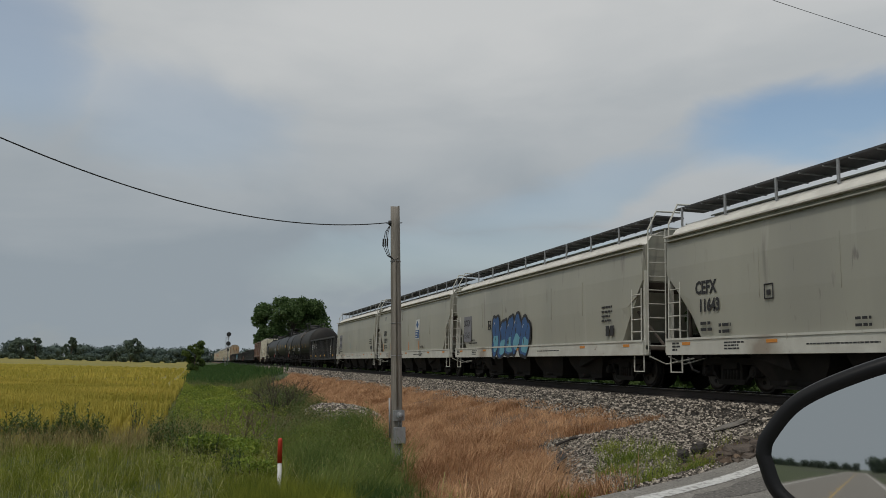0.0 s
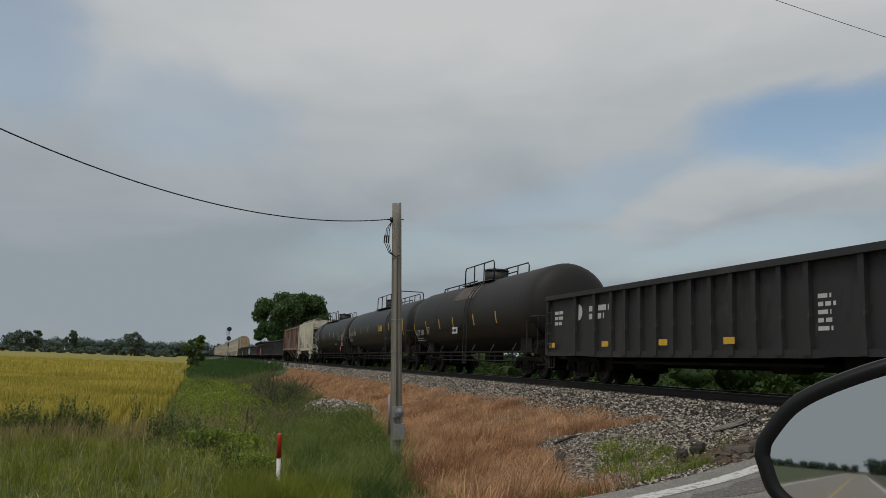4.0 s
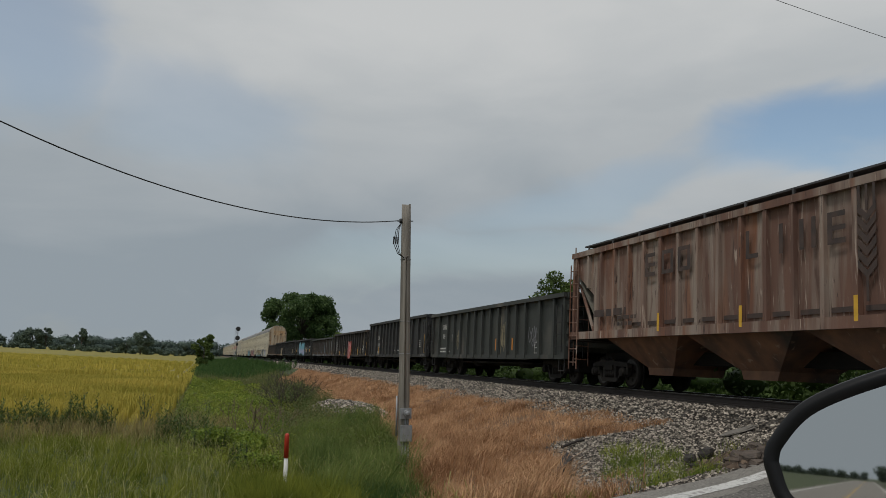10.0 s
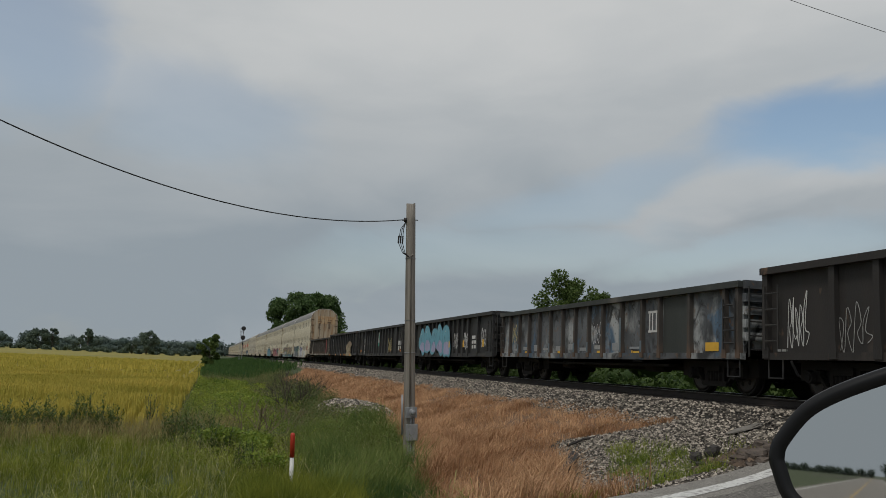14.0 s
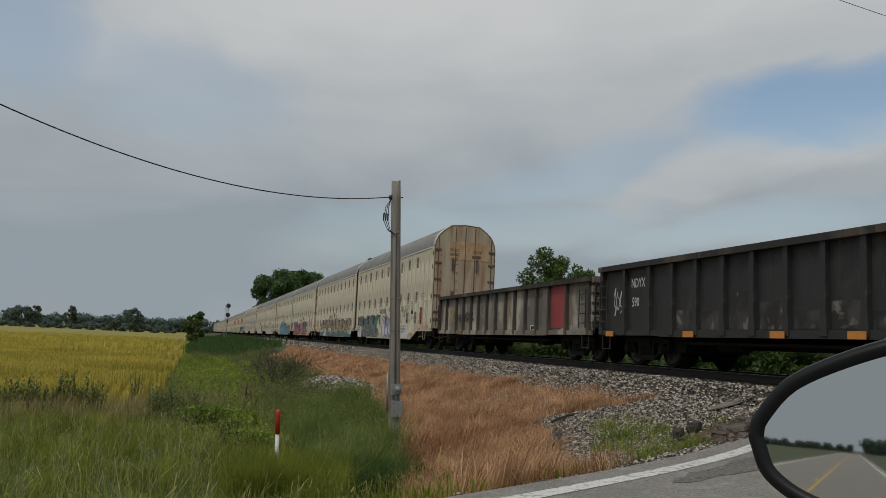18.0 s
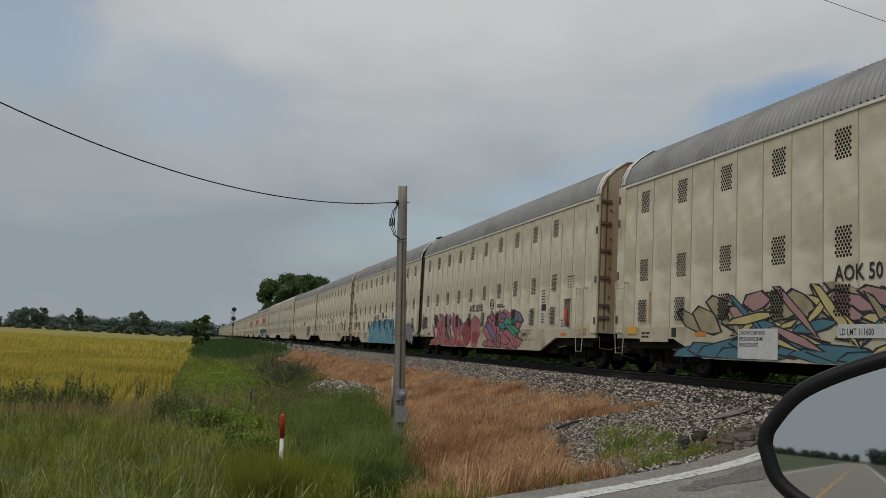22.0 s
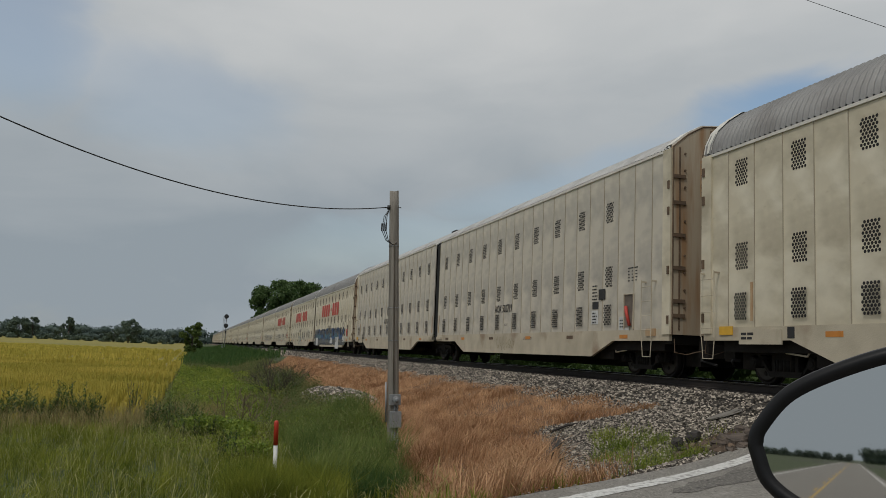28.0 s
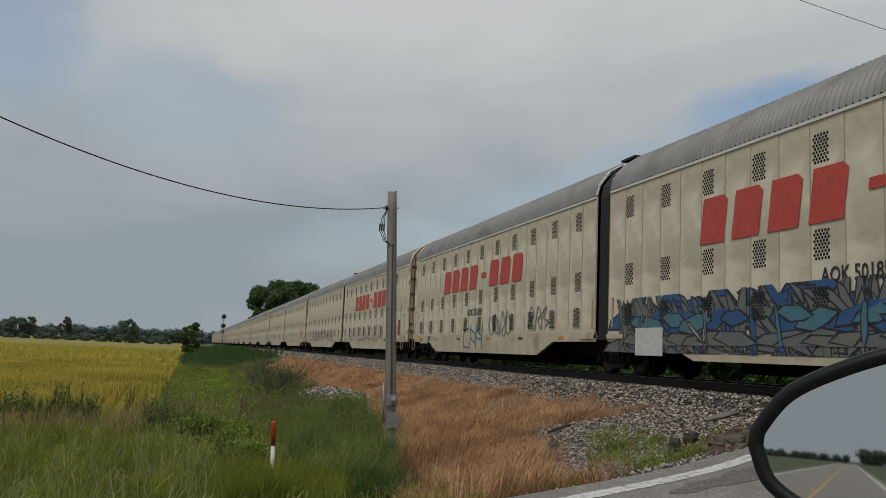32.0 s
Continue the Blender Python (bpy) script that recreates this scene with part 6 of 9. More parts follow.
def spikes(car, x, y_far, y_near, z0, z1, seed, label, cloud="spray_tan", foot="spray_teal", tops="spray_pink", main="spray_yellow", edge="spray_black", steep=0.1, many=2.0, slim=1.0):
    """An angular painting without words: a darker foot, shards and tops, all edged in another colour; steep: their usual tilt."""
    rng = random.Random(seed)
    mats = [edge, main, tops, foot, "spray_brown", cloud]
    bm = bmesh.new()
    step = [0.003]

    def shard(cy, cz, long, thick, tilt, slot):
        c, q = math.cos(tilt), math.sin(tilt)
        body = [(-long, 0), (-long * 0.3, thick), (long * 0.7, thick * 0.7), (long, -thick * 0.1), (long * 0.2, -thick), (-long * 0.5, -thick * 0.6)]
        for grow, s_ in ((1.0, 0), (0.0, slot)):
            step[0] += lift
            pts = []
            for a, b in body:
                a, b = a + math.copysign(0.07, a) * grow, b + math.copysign(0.03, b) * grow
                pts.append((x - step[0], cy + a * c - b * q, min(z1 + 0.1, max(z0, cz + a * q + b * c))))
            bm.faces.new([bm.verts.new(p) for p in pts]).material_index = s_
    span, tall = y_far - y_near, z1 - z0
    n = int(span * 1.6)
    lift = min(0.0003, 0.012 / (n * (5.2 + 3 * many)))
    for k in range(n):   # dusty brown cloud behind
        shard(y_far - span * (k + 0.5) / n, z0 + tall * rng.uniform(0.5, 0.95), rng.uniform(0.4, 0.8), rng.uniform(0.15, 0.3), rng.uniform(-0.5, 0.5), 5)
    for k in range(n):
        shard(y_far - span * (k + 0.5) / n, z0 + tall * rng.uniform(0.04, 0.2), rng.uniform(0.7, 1.1), rng.uniform(0.14, 0.22), rng.uniform(-0.15, 0.15), 3)
    for k in range(int(n * 0.6)):
        shard(y_far - span * rng.uniform(0.03, 0.97), z0 + tall * rng.uniform(0.62, 0.9), rng.uniform(0.4, 0.7), rng.uniform(0.12, 0.2), rng.uniform(-0.3, 0.3), 2)
    for k in range(int(n * many * 1.5)):
        shard(y_far - span * rng.uniform(0.02, 0.98), z0 + tall * rng.uniform(0.25, 0.78), rng.uniform(0.4, 0.9), 0.85 * slim * rng.uniform(0.05, 0.13), steep + rng.uniform(-0.8, 0.8), 1 if rng.random() < 0.7 else rng.choice((2, 3, 5)))
    return tagged(part("graffiti", bm, mats, car, label), kind="stuff")


def notice(car, x, y_far, y_near, z0, z1, lines, size=0.1):
    """A white panel with printed lines."""
    card = plate(car, "notice", x, y_near, y_far, z0, z1, "placard", "white notice panel")
    for k, words in enumerate(lines):
        lettering(car, words, x - 0.009, y_far - 0.05, z1 - (k + 1) * size * 1.12, size, "ink", wide=0.72, bold=0.001)
    return card


def scribble(car, x, y_far, y_near, z0, z1, mat, seed, turns=16, r=0.022, label="scrawled tag in paint"):
    """A loose tag: one looping painted line without words."""
    rng = random.Random(seed)
    bm = bmesh.new()
    n = max(3, turns // 3)
    wide, tall = (y_near - y_far) / n, z1 - z0
    pts = []
    for k in range(n):
        a, b = y_far + wide * k, rng.uniform(0.75, 1.0)
        low, kind = rng.uniform(0.0, 0.25), rng.randrange(3)
        if kind == 0:
            pts += [(a, low), (a + 0.35 * wide, b), (a + 0.8 * wide, 0.55), (a + 0.4 * wide, 0.35), (a + 0.9 * wide, low)]
        elif kind == 1:
            pts += [(a + 0.2 * wide, b), (a - 0.1 * wide, 0.5), (a + 0.5 * wide, low), (a + 1.0 * wide, 0.5), (a + 0.5 * wide, b * 0.8)]
        else:
            pts += [(a, b * 0.7), (a + 0.6 * wide, b), (a + 0.2 * wide, 0.4), (a + 0.9 * wide, 0.3), (a + 0.4 * wide, low)]
    line = curve_through([(a, z0 + tall * b) for a, b in pts], 4)
    for k, (a, b) in enumerate(zip(line, line[1:])):
        d = b - a
        if d.length < 1e-4:
            continue
        w = 0.7 * r * rng.uniform(0.8, 1.2)
        side, on = Vector((-d.y, d.x)).normalized() * w, d.normalized() * w * 0.4
        off = x - 0.004 - 0.00005 * k
        bm.faces.new([bm.verts.new((off, p.x, p.y)) for p in (a - on - side, b + on - side, b + on + side, a - on + side)])
    return part("tag", bm, mat, car, label)


# ---- covered hoppers with smooth sides ----
def smooth_hopper(label, rear, front):
    car, length = car_base("covered_hopper", label, "freight car", rear, front)
    h = length / 2
    def ring(y, low):
        side = [(-1.52, max(low, 1.20)), (-1.56, max(low, 2.1)), (-1.57, max(low, 2.9)), (-1.55, 3.40), (-1.52, 3.66), (-1.46, 3.68), (-1.30, 3.90), (-0.95, 4.08), (-0.5, 4.17)]
        return [(x, y, z) for x, z in side] + [(-x, y, z) for x, z in reversed(side)]
    rings = [ring(y, low) for y, low in ((-h + 0.05, 2.75), (-h + 0.38, 2.35), (-h + 0.85, 1.75), (-h + 1.2, 1.20), (h - 1.45, 1.20), (h - 1.05, 1.75), (h - 0.5, 2.35), (h - 0.05, 2.75))]
    bm = loft(bmesh.new(), rings)
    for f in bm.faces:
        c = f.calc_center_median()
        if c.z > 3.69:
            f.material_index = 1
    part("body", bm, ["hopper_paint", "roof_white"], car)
    for k in range(1, 6):   # weld seams
        y = -h + 1.3 + (length - 2.6) * k / 6
        part("seam", boxes((-1.574, -1.55, y - 0.010, y + 0.010, 2.0, 3.0)), "hopper_paint", car)
    part("side_sill", boxes((-1.58, -1.36, -h + 0.02, h - 0.02, 0.83, 1.21), (1.36, 1.58, -h + 0.02, h - 0.02, 0.83, 1.21), (-1.60, -1.575, -h + 0.02, h - 0.02, 1.17, 1.22)), "sill_paint", car, "off-white side sill")
    part("eave_strip", boxes((-1.65, -1.46, -h + 0.05, h - 0.05, 3.665, 3.70)), "roof_white", car)
    part("eave_ledge", boxes((-1.625, -1.53, -h + 0.05, h - 0.05, 3.555, 3.58)), "hopper_paint", car)
    for s in (-1, 1):   # slope sheet and end posts
        bm = slab(bmesh.new(), [(s * (h - 0.05), 2.7), (s * (h - 1.5), 1.25), (s * (h - 1.62), 1.25), (s * (h - 0.3), 2.7)], -1.42, 1.42)
        part("slope_sheet", bm, "rust_end", car, "rusty sloping end sheet")
        part("end_platform", boxes((-1.5, 1.5, min(s * (h - 1.3), s * h), max(s * (h - 1.3), s * h), 0.98, 1.08)), "rust_end", car)
        for x in (-1.46, 1.46):
            part("end_post", boxes((x - 0.05, x + 0.05, min(s * (h - 0.1), s * h), max(s * (h - 0.1), s * h), 0.85, 3.0)), "sill_paint", car)
        ladder(car, -1.56, s * (h - 0.12), s * (h - 0.62), 0.95, 2.55, 5, "sill_paint")
        end_ladder(car, s * (h + 0.04), -1.45, -0.95, 0.9, 4.1, 9)
        part("roof_grab", rods([[(-1.45, s * (h + 0.04), 4.05), (-1.2, s * (h + 0.04), 4.56), (-0.5, s * (h + 0.04), 4.58)]], 0.025, 6), "sill_paint", car)
        for x in (-1, 1):
            part("end_brace", rods([[(x * 0.9, s * (h - 0.05), 1.05), (x * 1.35, s * (h - 0.7), 2.0)]], 0.04), "rust_end", car)
    # running board of steel grating on brackets, along both edges of the hatch row
    for x in (-0.82, 0.82):
        walkway = part("running_board", boxes((x - 0.40, x + 0.40, -h - 0.1, h + 0.1, 4.41, 4.45)), "grate", car, "dark steel grating walkway")
        n = 9
        for k in range(n + 1):
            y = -h + 0.2 + (length - 0.4) * k / n
            part("bracket", boxes((x - 0.41, x - 0.375, y - 0.03, y + 0.03, 3.97, 4.45)), "zinc", car)
        for k in range(24):   # bars of the grating
            y = -h + 0.35 + (length - 0.7) * k / 23
            part("grating_bar", boxes((x - 0.39, x + 0.39, y - 0.02, y + 0.02, 4.385, 4.409)), "zinc", walkway)
        part("hatch_rail", rods([[(x * 0.72, -h + 0.5, 4.24), (x * 0.72, h - 0.5, 4.24)]], 0.018, 5), "roof_white", car)
    part("hatch_cover", boxes((-0.50, 0.50, -h + 0.5, h - 0.5, 4.12, 4.27)), "light_grate", car)
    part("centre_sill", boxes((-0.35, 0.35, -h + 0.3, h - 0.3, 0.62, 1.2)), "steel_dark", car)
    for y in (-4.2, -1.4, 1.4, 4.2):   # hopper outlets, near-black and widened to fill in the shade below
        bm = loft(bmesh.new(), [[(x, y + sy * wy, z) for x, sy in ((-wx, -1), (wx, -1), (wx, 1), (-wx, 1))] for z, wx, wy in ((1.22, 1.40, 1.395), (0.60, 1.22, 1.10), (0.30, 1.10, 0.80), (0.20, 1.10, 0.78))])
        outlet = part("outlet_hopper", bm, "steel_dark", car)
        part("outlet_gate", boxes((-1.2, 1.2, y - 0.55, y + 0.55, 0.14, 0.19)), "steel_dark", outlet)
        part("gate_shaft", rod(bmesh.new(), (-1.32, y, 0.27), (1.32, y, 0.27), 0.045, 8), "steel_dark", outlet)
    for s in (-1, 1):   # slope under the body, brake gear, bolster block added as shade over each truck
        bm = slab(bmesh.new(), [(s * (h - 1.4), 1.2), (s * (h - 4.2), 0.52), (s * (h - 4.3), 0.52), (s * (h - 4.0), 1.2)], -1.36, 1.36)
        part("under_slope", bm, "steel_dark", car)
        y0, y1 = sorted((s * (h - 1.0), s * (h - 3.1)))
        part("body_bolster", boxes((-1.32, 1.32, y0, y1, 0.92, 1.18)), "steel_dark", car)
        part("brake_cylinder", rod(bmesh.new(), (0.55, s * (h - 0.9), 1.30), (0.55, s * (h - 1.5), 1.30), 0.16, 12), "steel_dark", car)
        part("step", rods([[(-1.5, s * (h - 0.1), 0.84), (-1.5, s * (h - 0.1), 0.42), (-1.5, s * (h - 0.6), 0.42), (-1.5, s * (h - 0.6), 0.84)]], 0.02, 5), "sill_paint", car, "light-grey sill step")
        part("uncoupling_lever", rods([[(-1.45, s * (h + 0.1), 0.80), (-1.0, s * (h + 0.12), 0.62), (-0.3, s * (h + 0.3), 0.78)]], 0.018, 5), "sill_paint", car)
    for y in (-h + 1.9, h - 1.9):
        truck(car, y)
    coupler(car, h)
    x = -1.601
    for y in (h - 0.9, h - 4.0, h - 7.6, -h + 3.6, -h + 0.9):
        plate(car, "reflector", x + 0.02, y - 0.17, y + 0.17, 1.05, 1.12, "orange", "orange reflector strip")
    bars(car, x + 0.02, h - 2.4, 1.10, 0.7, 3, "ink", 0.035, 0.03, seed=2)
    bars(car, x + 0.02, h - 5.0, 1.02, 2.6, 1, "ink", 0.028, seed=3)
    bars(car, x + 0.02, -1.2, 1.02, 2.6, 1, "ink", 0.028, seed=4)
    bars(car, x + 0.02, h - 0.3, 1.12, 0.35, 3, "ink", 0.045, 0.03, seed=5)
    return car, h


def hopper_group():
    side = -1.57
    a, h = smooth_hopper("light-grey covered hopper car with smooth sides", 2.0, 18.5)
    lettering(a, "CEFX", side - 0.004, 6.95, 2.20, 0.40, wide=0.86, bold=0.016)
    lettering(a, "11643", side - 0.004, 6.82, 1.80, 0.38, wide=0.86, bold=0.016)
    bars(a, side - 0.004, 6.75, 1.56, 0.45, 2, seed=5, size=0.07)
    bars(a, side - 0.004, 6.05, 1.50, 0.45, 2, seed=15, size=0.07)
    framed(a, side - 0.004, 4.45, 4.19, 1.93, 2.22, mat="ink")
    bars(a, side - 0.004, 2.0, 1.45, 0.5, 3, seed=16, size=0.05)
    b, h = smooth_hopper("light-grey covered hopper car with blue graffiti", 19.6, 36.2)
    bubbles(b, side - 0.012, 3.33, -0.38, 0.80, 2.32, ["spray_blue", "spray_cyan"], 8, 5, "spray_black", "spray_black", label="blue graffiti with black edges", line=0.04)
    plate(b, "grey_panel", side - 0.002, 6.05, 7.08, 1.47, 2.53, "spray_grey", "grey repainted patch under the numbers")
    lettering(b, "SOXX", side - 0.012, 7.04, 2.12, 0.38, bold=0.008, wide=0.80)
    lettering(b, "15162", side - 0.012, 7.0, 1.62, 0.36, bold=0.008, wide=0.80)
    bars(b, side, h - 2.0, 1.55, 1.0, 2, seed=8, size=0.05)
    framed(b, side - 0.003, h - 4.4, h - 4.68, 1.90, 2.22, mat="ink")
    scribble(b, side, h - 4.95, h - 5.35, 1.35, 1.65, "ink", 9, 9, 0.012)
    bars(b, side - 0.004, -5.95, 2.2, 0.7, 4, seed=6, size=0.055)
    for y in (-6.40, -6.67):
        plate(b, "dark_stencil", side - 0.002, y, y + 0.2, 1.37, 1.65, "ink")
    c, h = smooth_hopper("light-grey covered hopper car with a blue and white placard", 37.2, 53.1)
    card = plate(c, "placard", side, h - 10.35, h - 9.55, 1.80, 2.80, "placard", "white placard with a blue emblem")
    part("emblem", slab(bmesh.new(), [(h - 9.95, 2.74), (h - 9.7, 2.54), (h - 9.95, 2.34), (h - 10.2, 2.54)], side - 0.012, side - 0.007), "spray_blue", card)
    part("blue_panel", boxes((side - 0.012, side - 0.007, h - 10.31, h - 9.59, 1.84, 2.26)), "spray_blue", card)
    bars(c, side - 0.013, h - 9.65, 2.22, 0.6, 3, "placard", 0.06, seed=9)
    lettering(c, "DJTX", side - 0.004, 6.28, 2.18, 0.38, bold=0.014, wide=0.9)
    lettering(c, "515315", side - 0.004, 6.2, 1.75, 0.36, bold=0.014, wide=0.82)
    bars(c, side, h - 1.7, 1.60, 1.2, 2, seed=7, size=0.06)
    for y in (6.32, 4.30, 2.28, -0.08, -2.30):
        part("orange_mark", slab(bmesh.new(), [(y + 0.04, 1.70), (y - 0.03, 1.66), (y - 0.16, 1.24), (y - 0.06, 1.25)], side - 0.008, side - 0.003), "orange", c, "smeared orange paint mark")
    lettering(c, "CAUTION", side - 0.004, -2.58, 1.32, 0.17, wide=0.85, bold=0.005)
    for k, words in enumerate(("OPEN HATCH", "BEFORE UNLOADING", "COMPARTMENT")):
        lettering(c, words, side - 0.03, -2.46, 1.10 - 0.095 * k, 0.095, wide=0.85, bold=0.002)
    scribble(c, side - 0.004, 4.85, 4.45, 1.30, 1.75, "spray_grey", 17, 9, 0.012)
    scribble(c, side - 0.004, 3.9, 3.2, 1.35, 1.60, "spray_grey", 18, 12, 0.010)
    framed(c, side - 0.004, 3.77, 3.50, 1.92, 2.19, mat="ink")
    bars(c, side - 0.004, 6.1, 3.30, 0.5, 4, "spray_grey", 0.03, 0.03, seed=19)
    plate(c, "scratch", side - 0.002, 1.40, 1.46, 2.9, 3.45, "rust_end")
    d, h = smooth_hopper("light-grey covered hopper car, the last of its block", 54.3, 70.0)
    plate(d, "grey_panel", side, h - 2.75, h - 1.55, 1.62, 2.66, "spray_grey", "grey repainted patch under the numbers")
    lettering(d, "SOXX", side - 0.007, h - 1.62, 2.20, 0.38, bold=0.008)
    lettering(d, "15164", side - 0.007, h - 1.66, 1.74, 0.36, bold=0.008)
    bars(d, side, h - 1.7, 1.55, 1.3, 2, seed=8, size=0.06)
    scribble(d, side, 1.6, 1.0, 1.5, 2.0, "spray_cyan", 5, 8, 0.014)
    scribble(d, side, -1.1, -1.5, 1.35, 1.75, "spray_grey", 6, 9, 0.014)
    for y in (-h + 1.3, -h + 0.95):
        plate(d, "dark_stencil", side, y - 0.12, y + 0.12, 1.42, 1.64, "ink")
    bars(d, side, -h + 1.75, 2.1, 0.8, 3, seed=12, size=0.06)


# ---- gondolas ----
def gondola(label, rear, front, top, ribs, paint, seed, floor=0.93, chord=None, rib_at=None, rib_paint=None, rib_half=0.075):
    car, length = car_base("gondola", label, "freight car", rear, front)
    h = length / 2
    part("floor", boxes((-1.4, 1.4, -h, h, floor, floor + 0.1)), "steel_dark", car)
    for x0, x1, outer in ((-1.47, -1.42, -1), (1.42, 1.47, 1)):
        step = length / ribs
        for k in range(ribs):
            bm = boxes((x0, x1, -h + k * step, -h + (k + 1) * step - 0.004, floor, top - 0.1))
            if outer < 0:
                part("side_panel", bm, paint, car)
            else:
                part("far_panel", bm, paint, car)
    rib = bmesh.new()
    w, foot = rib_half, rib_half + 0.025
    slab(rib, [(-foot, floor - 0.12), (-foot, floor + 0.05), (-w, floor + 0.35), (-w, top - 0.1), (w, top - 0.1), (w, floor + 0.35), (foot, floor + 0.05), (foot, floor - 0.12)],
         -1.58, -1.47)
    rib_mesh = shared("rib", rib, [rib_paint or paint])
    inner = [h - 0.09, h - 2.2, h - 3.5] + list(np.linspace(h - 4.55, -h + 3.6, ribs - 4)) + [-h + 2.2, -h + 0.09]
    for y in rib_at or inner:
        part("rib", rib_mesh, None, car, place=pose(0, y, 0))
        part("far_rib", rib_mesh, None, car, place=pose(0, y, 0, 0, 0, 180))
    for x in (-1.53, 1.53):
        part("top_chord", boxes((x - 0.10, x + 0.10, -h - 0.02, h + 0.02, top - 0.11, top + 0.03)), chord or paint, car)
    belly = [(-h, floor), (-h, floor - 0.14), (-h + 2.9, floor - 0.14), (-h + 3.5, floor - 0.17), (h - 3.5, floor - 0.17), (h - 2.9, floor - 0.14), (h, floor - 0.14), (h, floor)]
    for x0, x1 in ((-1.55, -1.42), (1.42, 1.55)):
        part("side_sill", slab(bmesh.new(), belly, x0, x1), paint, car)
    for s in (-1, 1):
        y0, y1 = sorted((s * h, s * (h - 0.06)))
        part("end_wall", boxes((-1.42, 1.42, y0, y1, floor, top)), paint, car)
        for z in np.linspace(floor + 0.35, top - 0.05, 5):
            a, b = sorted((s * h, s * (h + 0.12)))
            part("end_rib", boxes((-1.5, 1.5, a, b, z - 0.09, z + 0.09)), paint, car)
        end_ladder(car, s * (h + 0.16), -1.45, -1.0, 0.85, top - 0.1, 5, "gondola_black")
        ladder(car, -1.62, s * (h - 0.12), s * (h - 0.55), 1.0, top - 0.35, 4, "gondola_black")
        part("step", rods([[(-1.5, s * (h - 0.1), 0.82), (-1.5, s * (h - 0.1), 0.42), (-1.5, s * (h - 0.55), 0.42), (-1.5, s * (h - 0.55), 0.82)]], 0.02, 5), "gondola_black", car)
        part("body_bolster", boxes((-1.35, 1.35, min(s * (h - 1.1), s * (h - 2.4)), max(s * (h - 1.1), s * (h - 2.4)), 0.80, 0.93)), "steel_dark", car)
        part("brake_reservoir", rod(bmesh.new(), (-0.7, s * 2.4, 0.62), (-0.7, s * 3.4, 0.62), 0.17, 10), "steel_dark", car)
    # only the first box is the sill; the others are added as shade
    part("centre_sill", boxes((-0.3, 0.3, -h + 0.2, h - 0.2, 0.52, floor), (-1.2, 1.2, -h + 3.6, h - 3.6, 0.60, 0.66), (-0.9, 0.9, -h + 0.3, -h + 3.4, 0.40, 0.82), (-0.9, 0.9, h - 3.4, h - 0.3, 0.40, 0.82)), "steel_dark", car)
    part("brake_rods", rods([[(-0.8, -h + 2.5, 0.8), (-0.8, h - 2.5, 0.8)], [(-0.6, -2, 0.9), (-0.6, 3, 0.9)]], 0.025), "steel_dark", car)
    for y in (-h + 1.75, h - 1.75):
        truck(car, y)
    coupler(car, h)
    return car, h


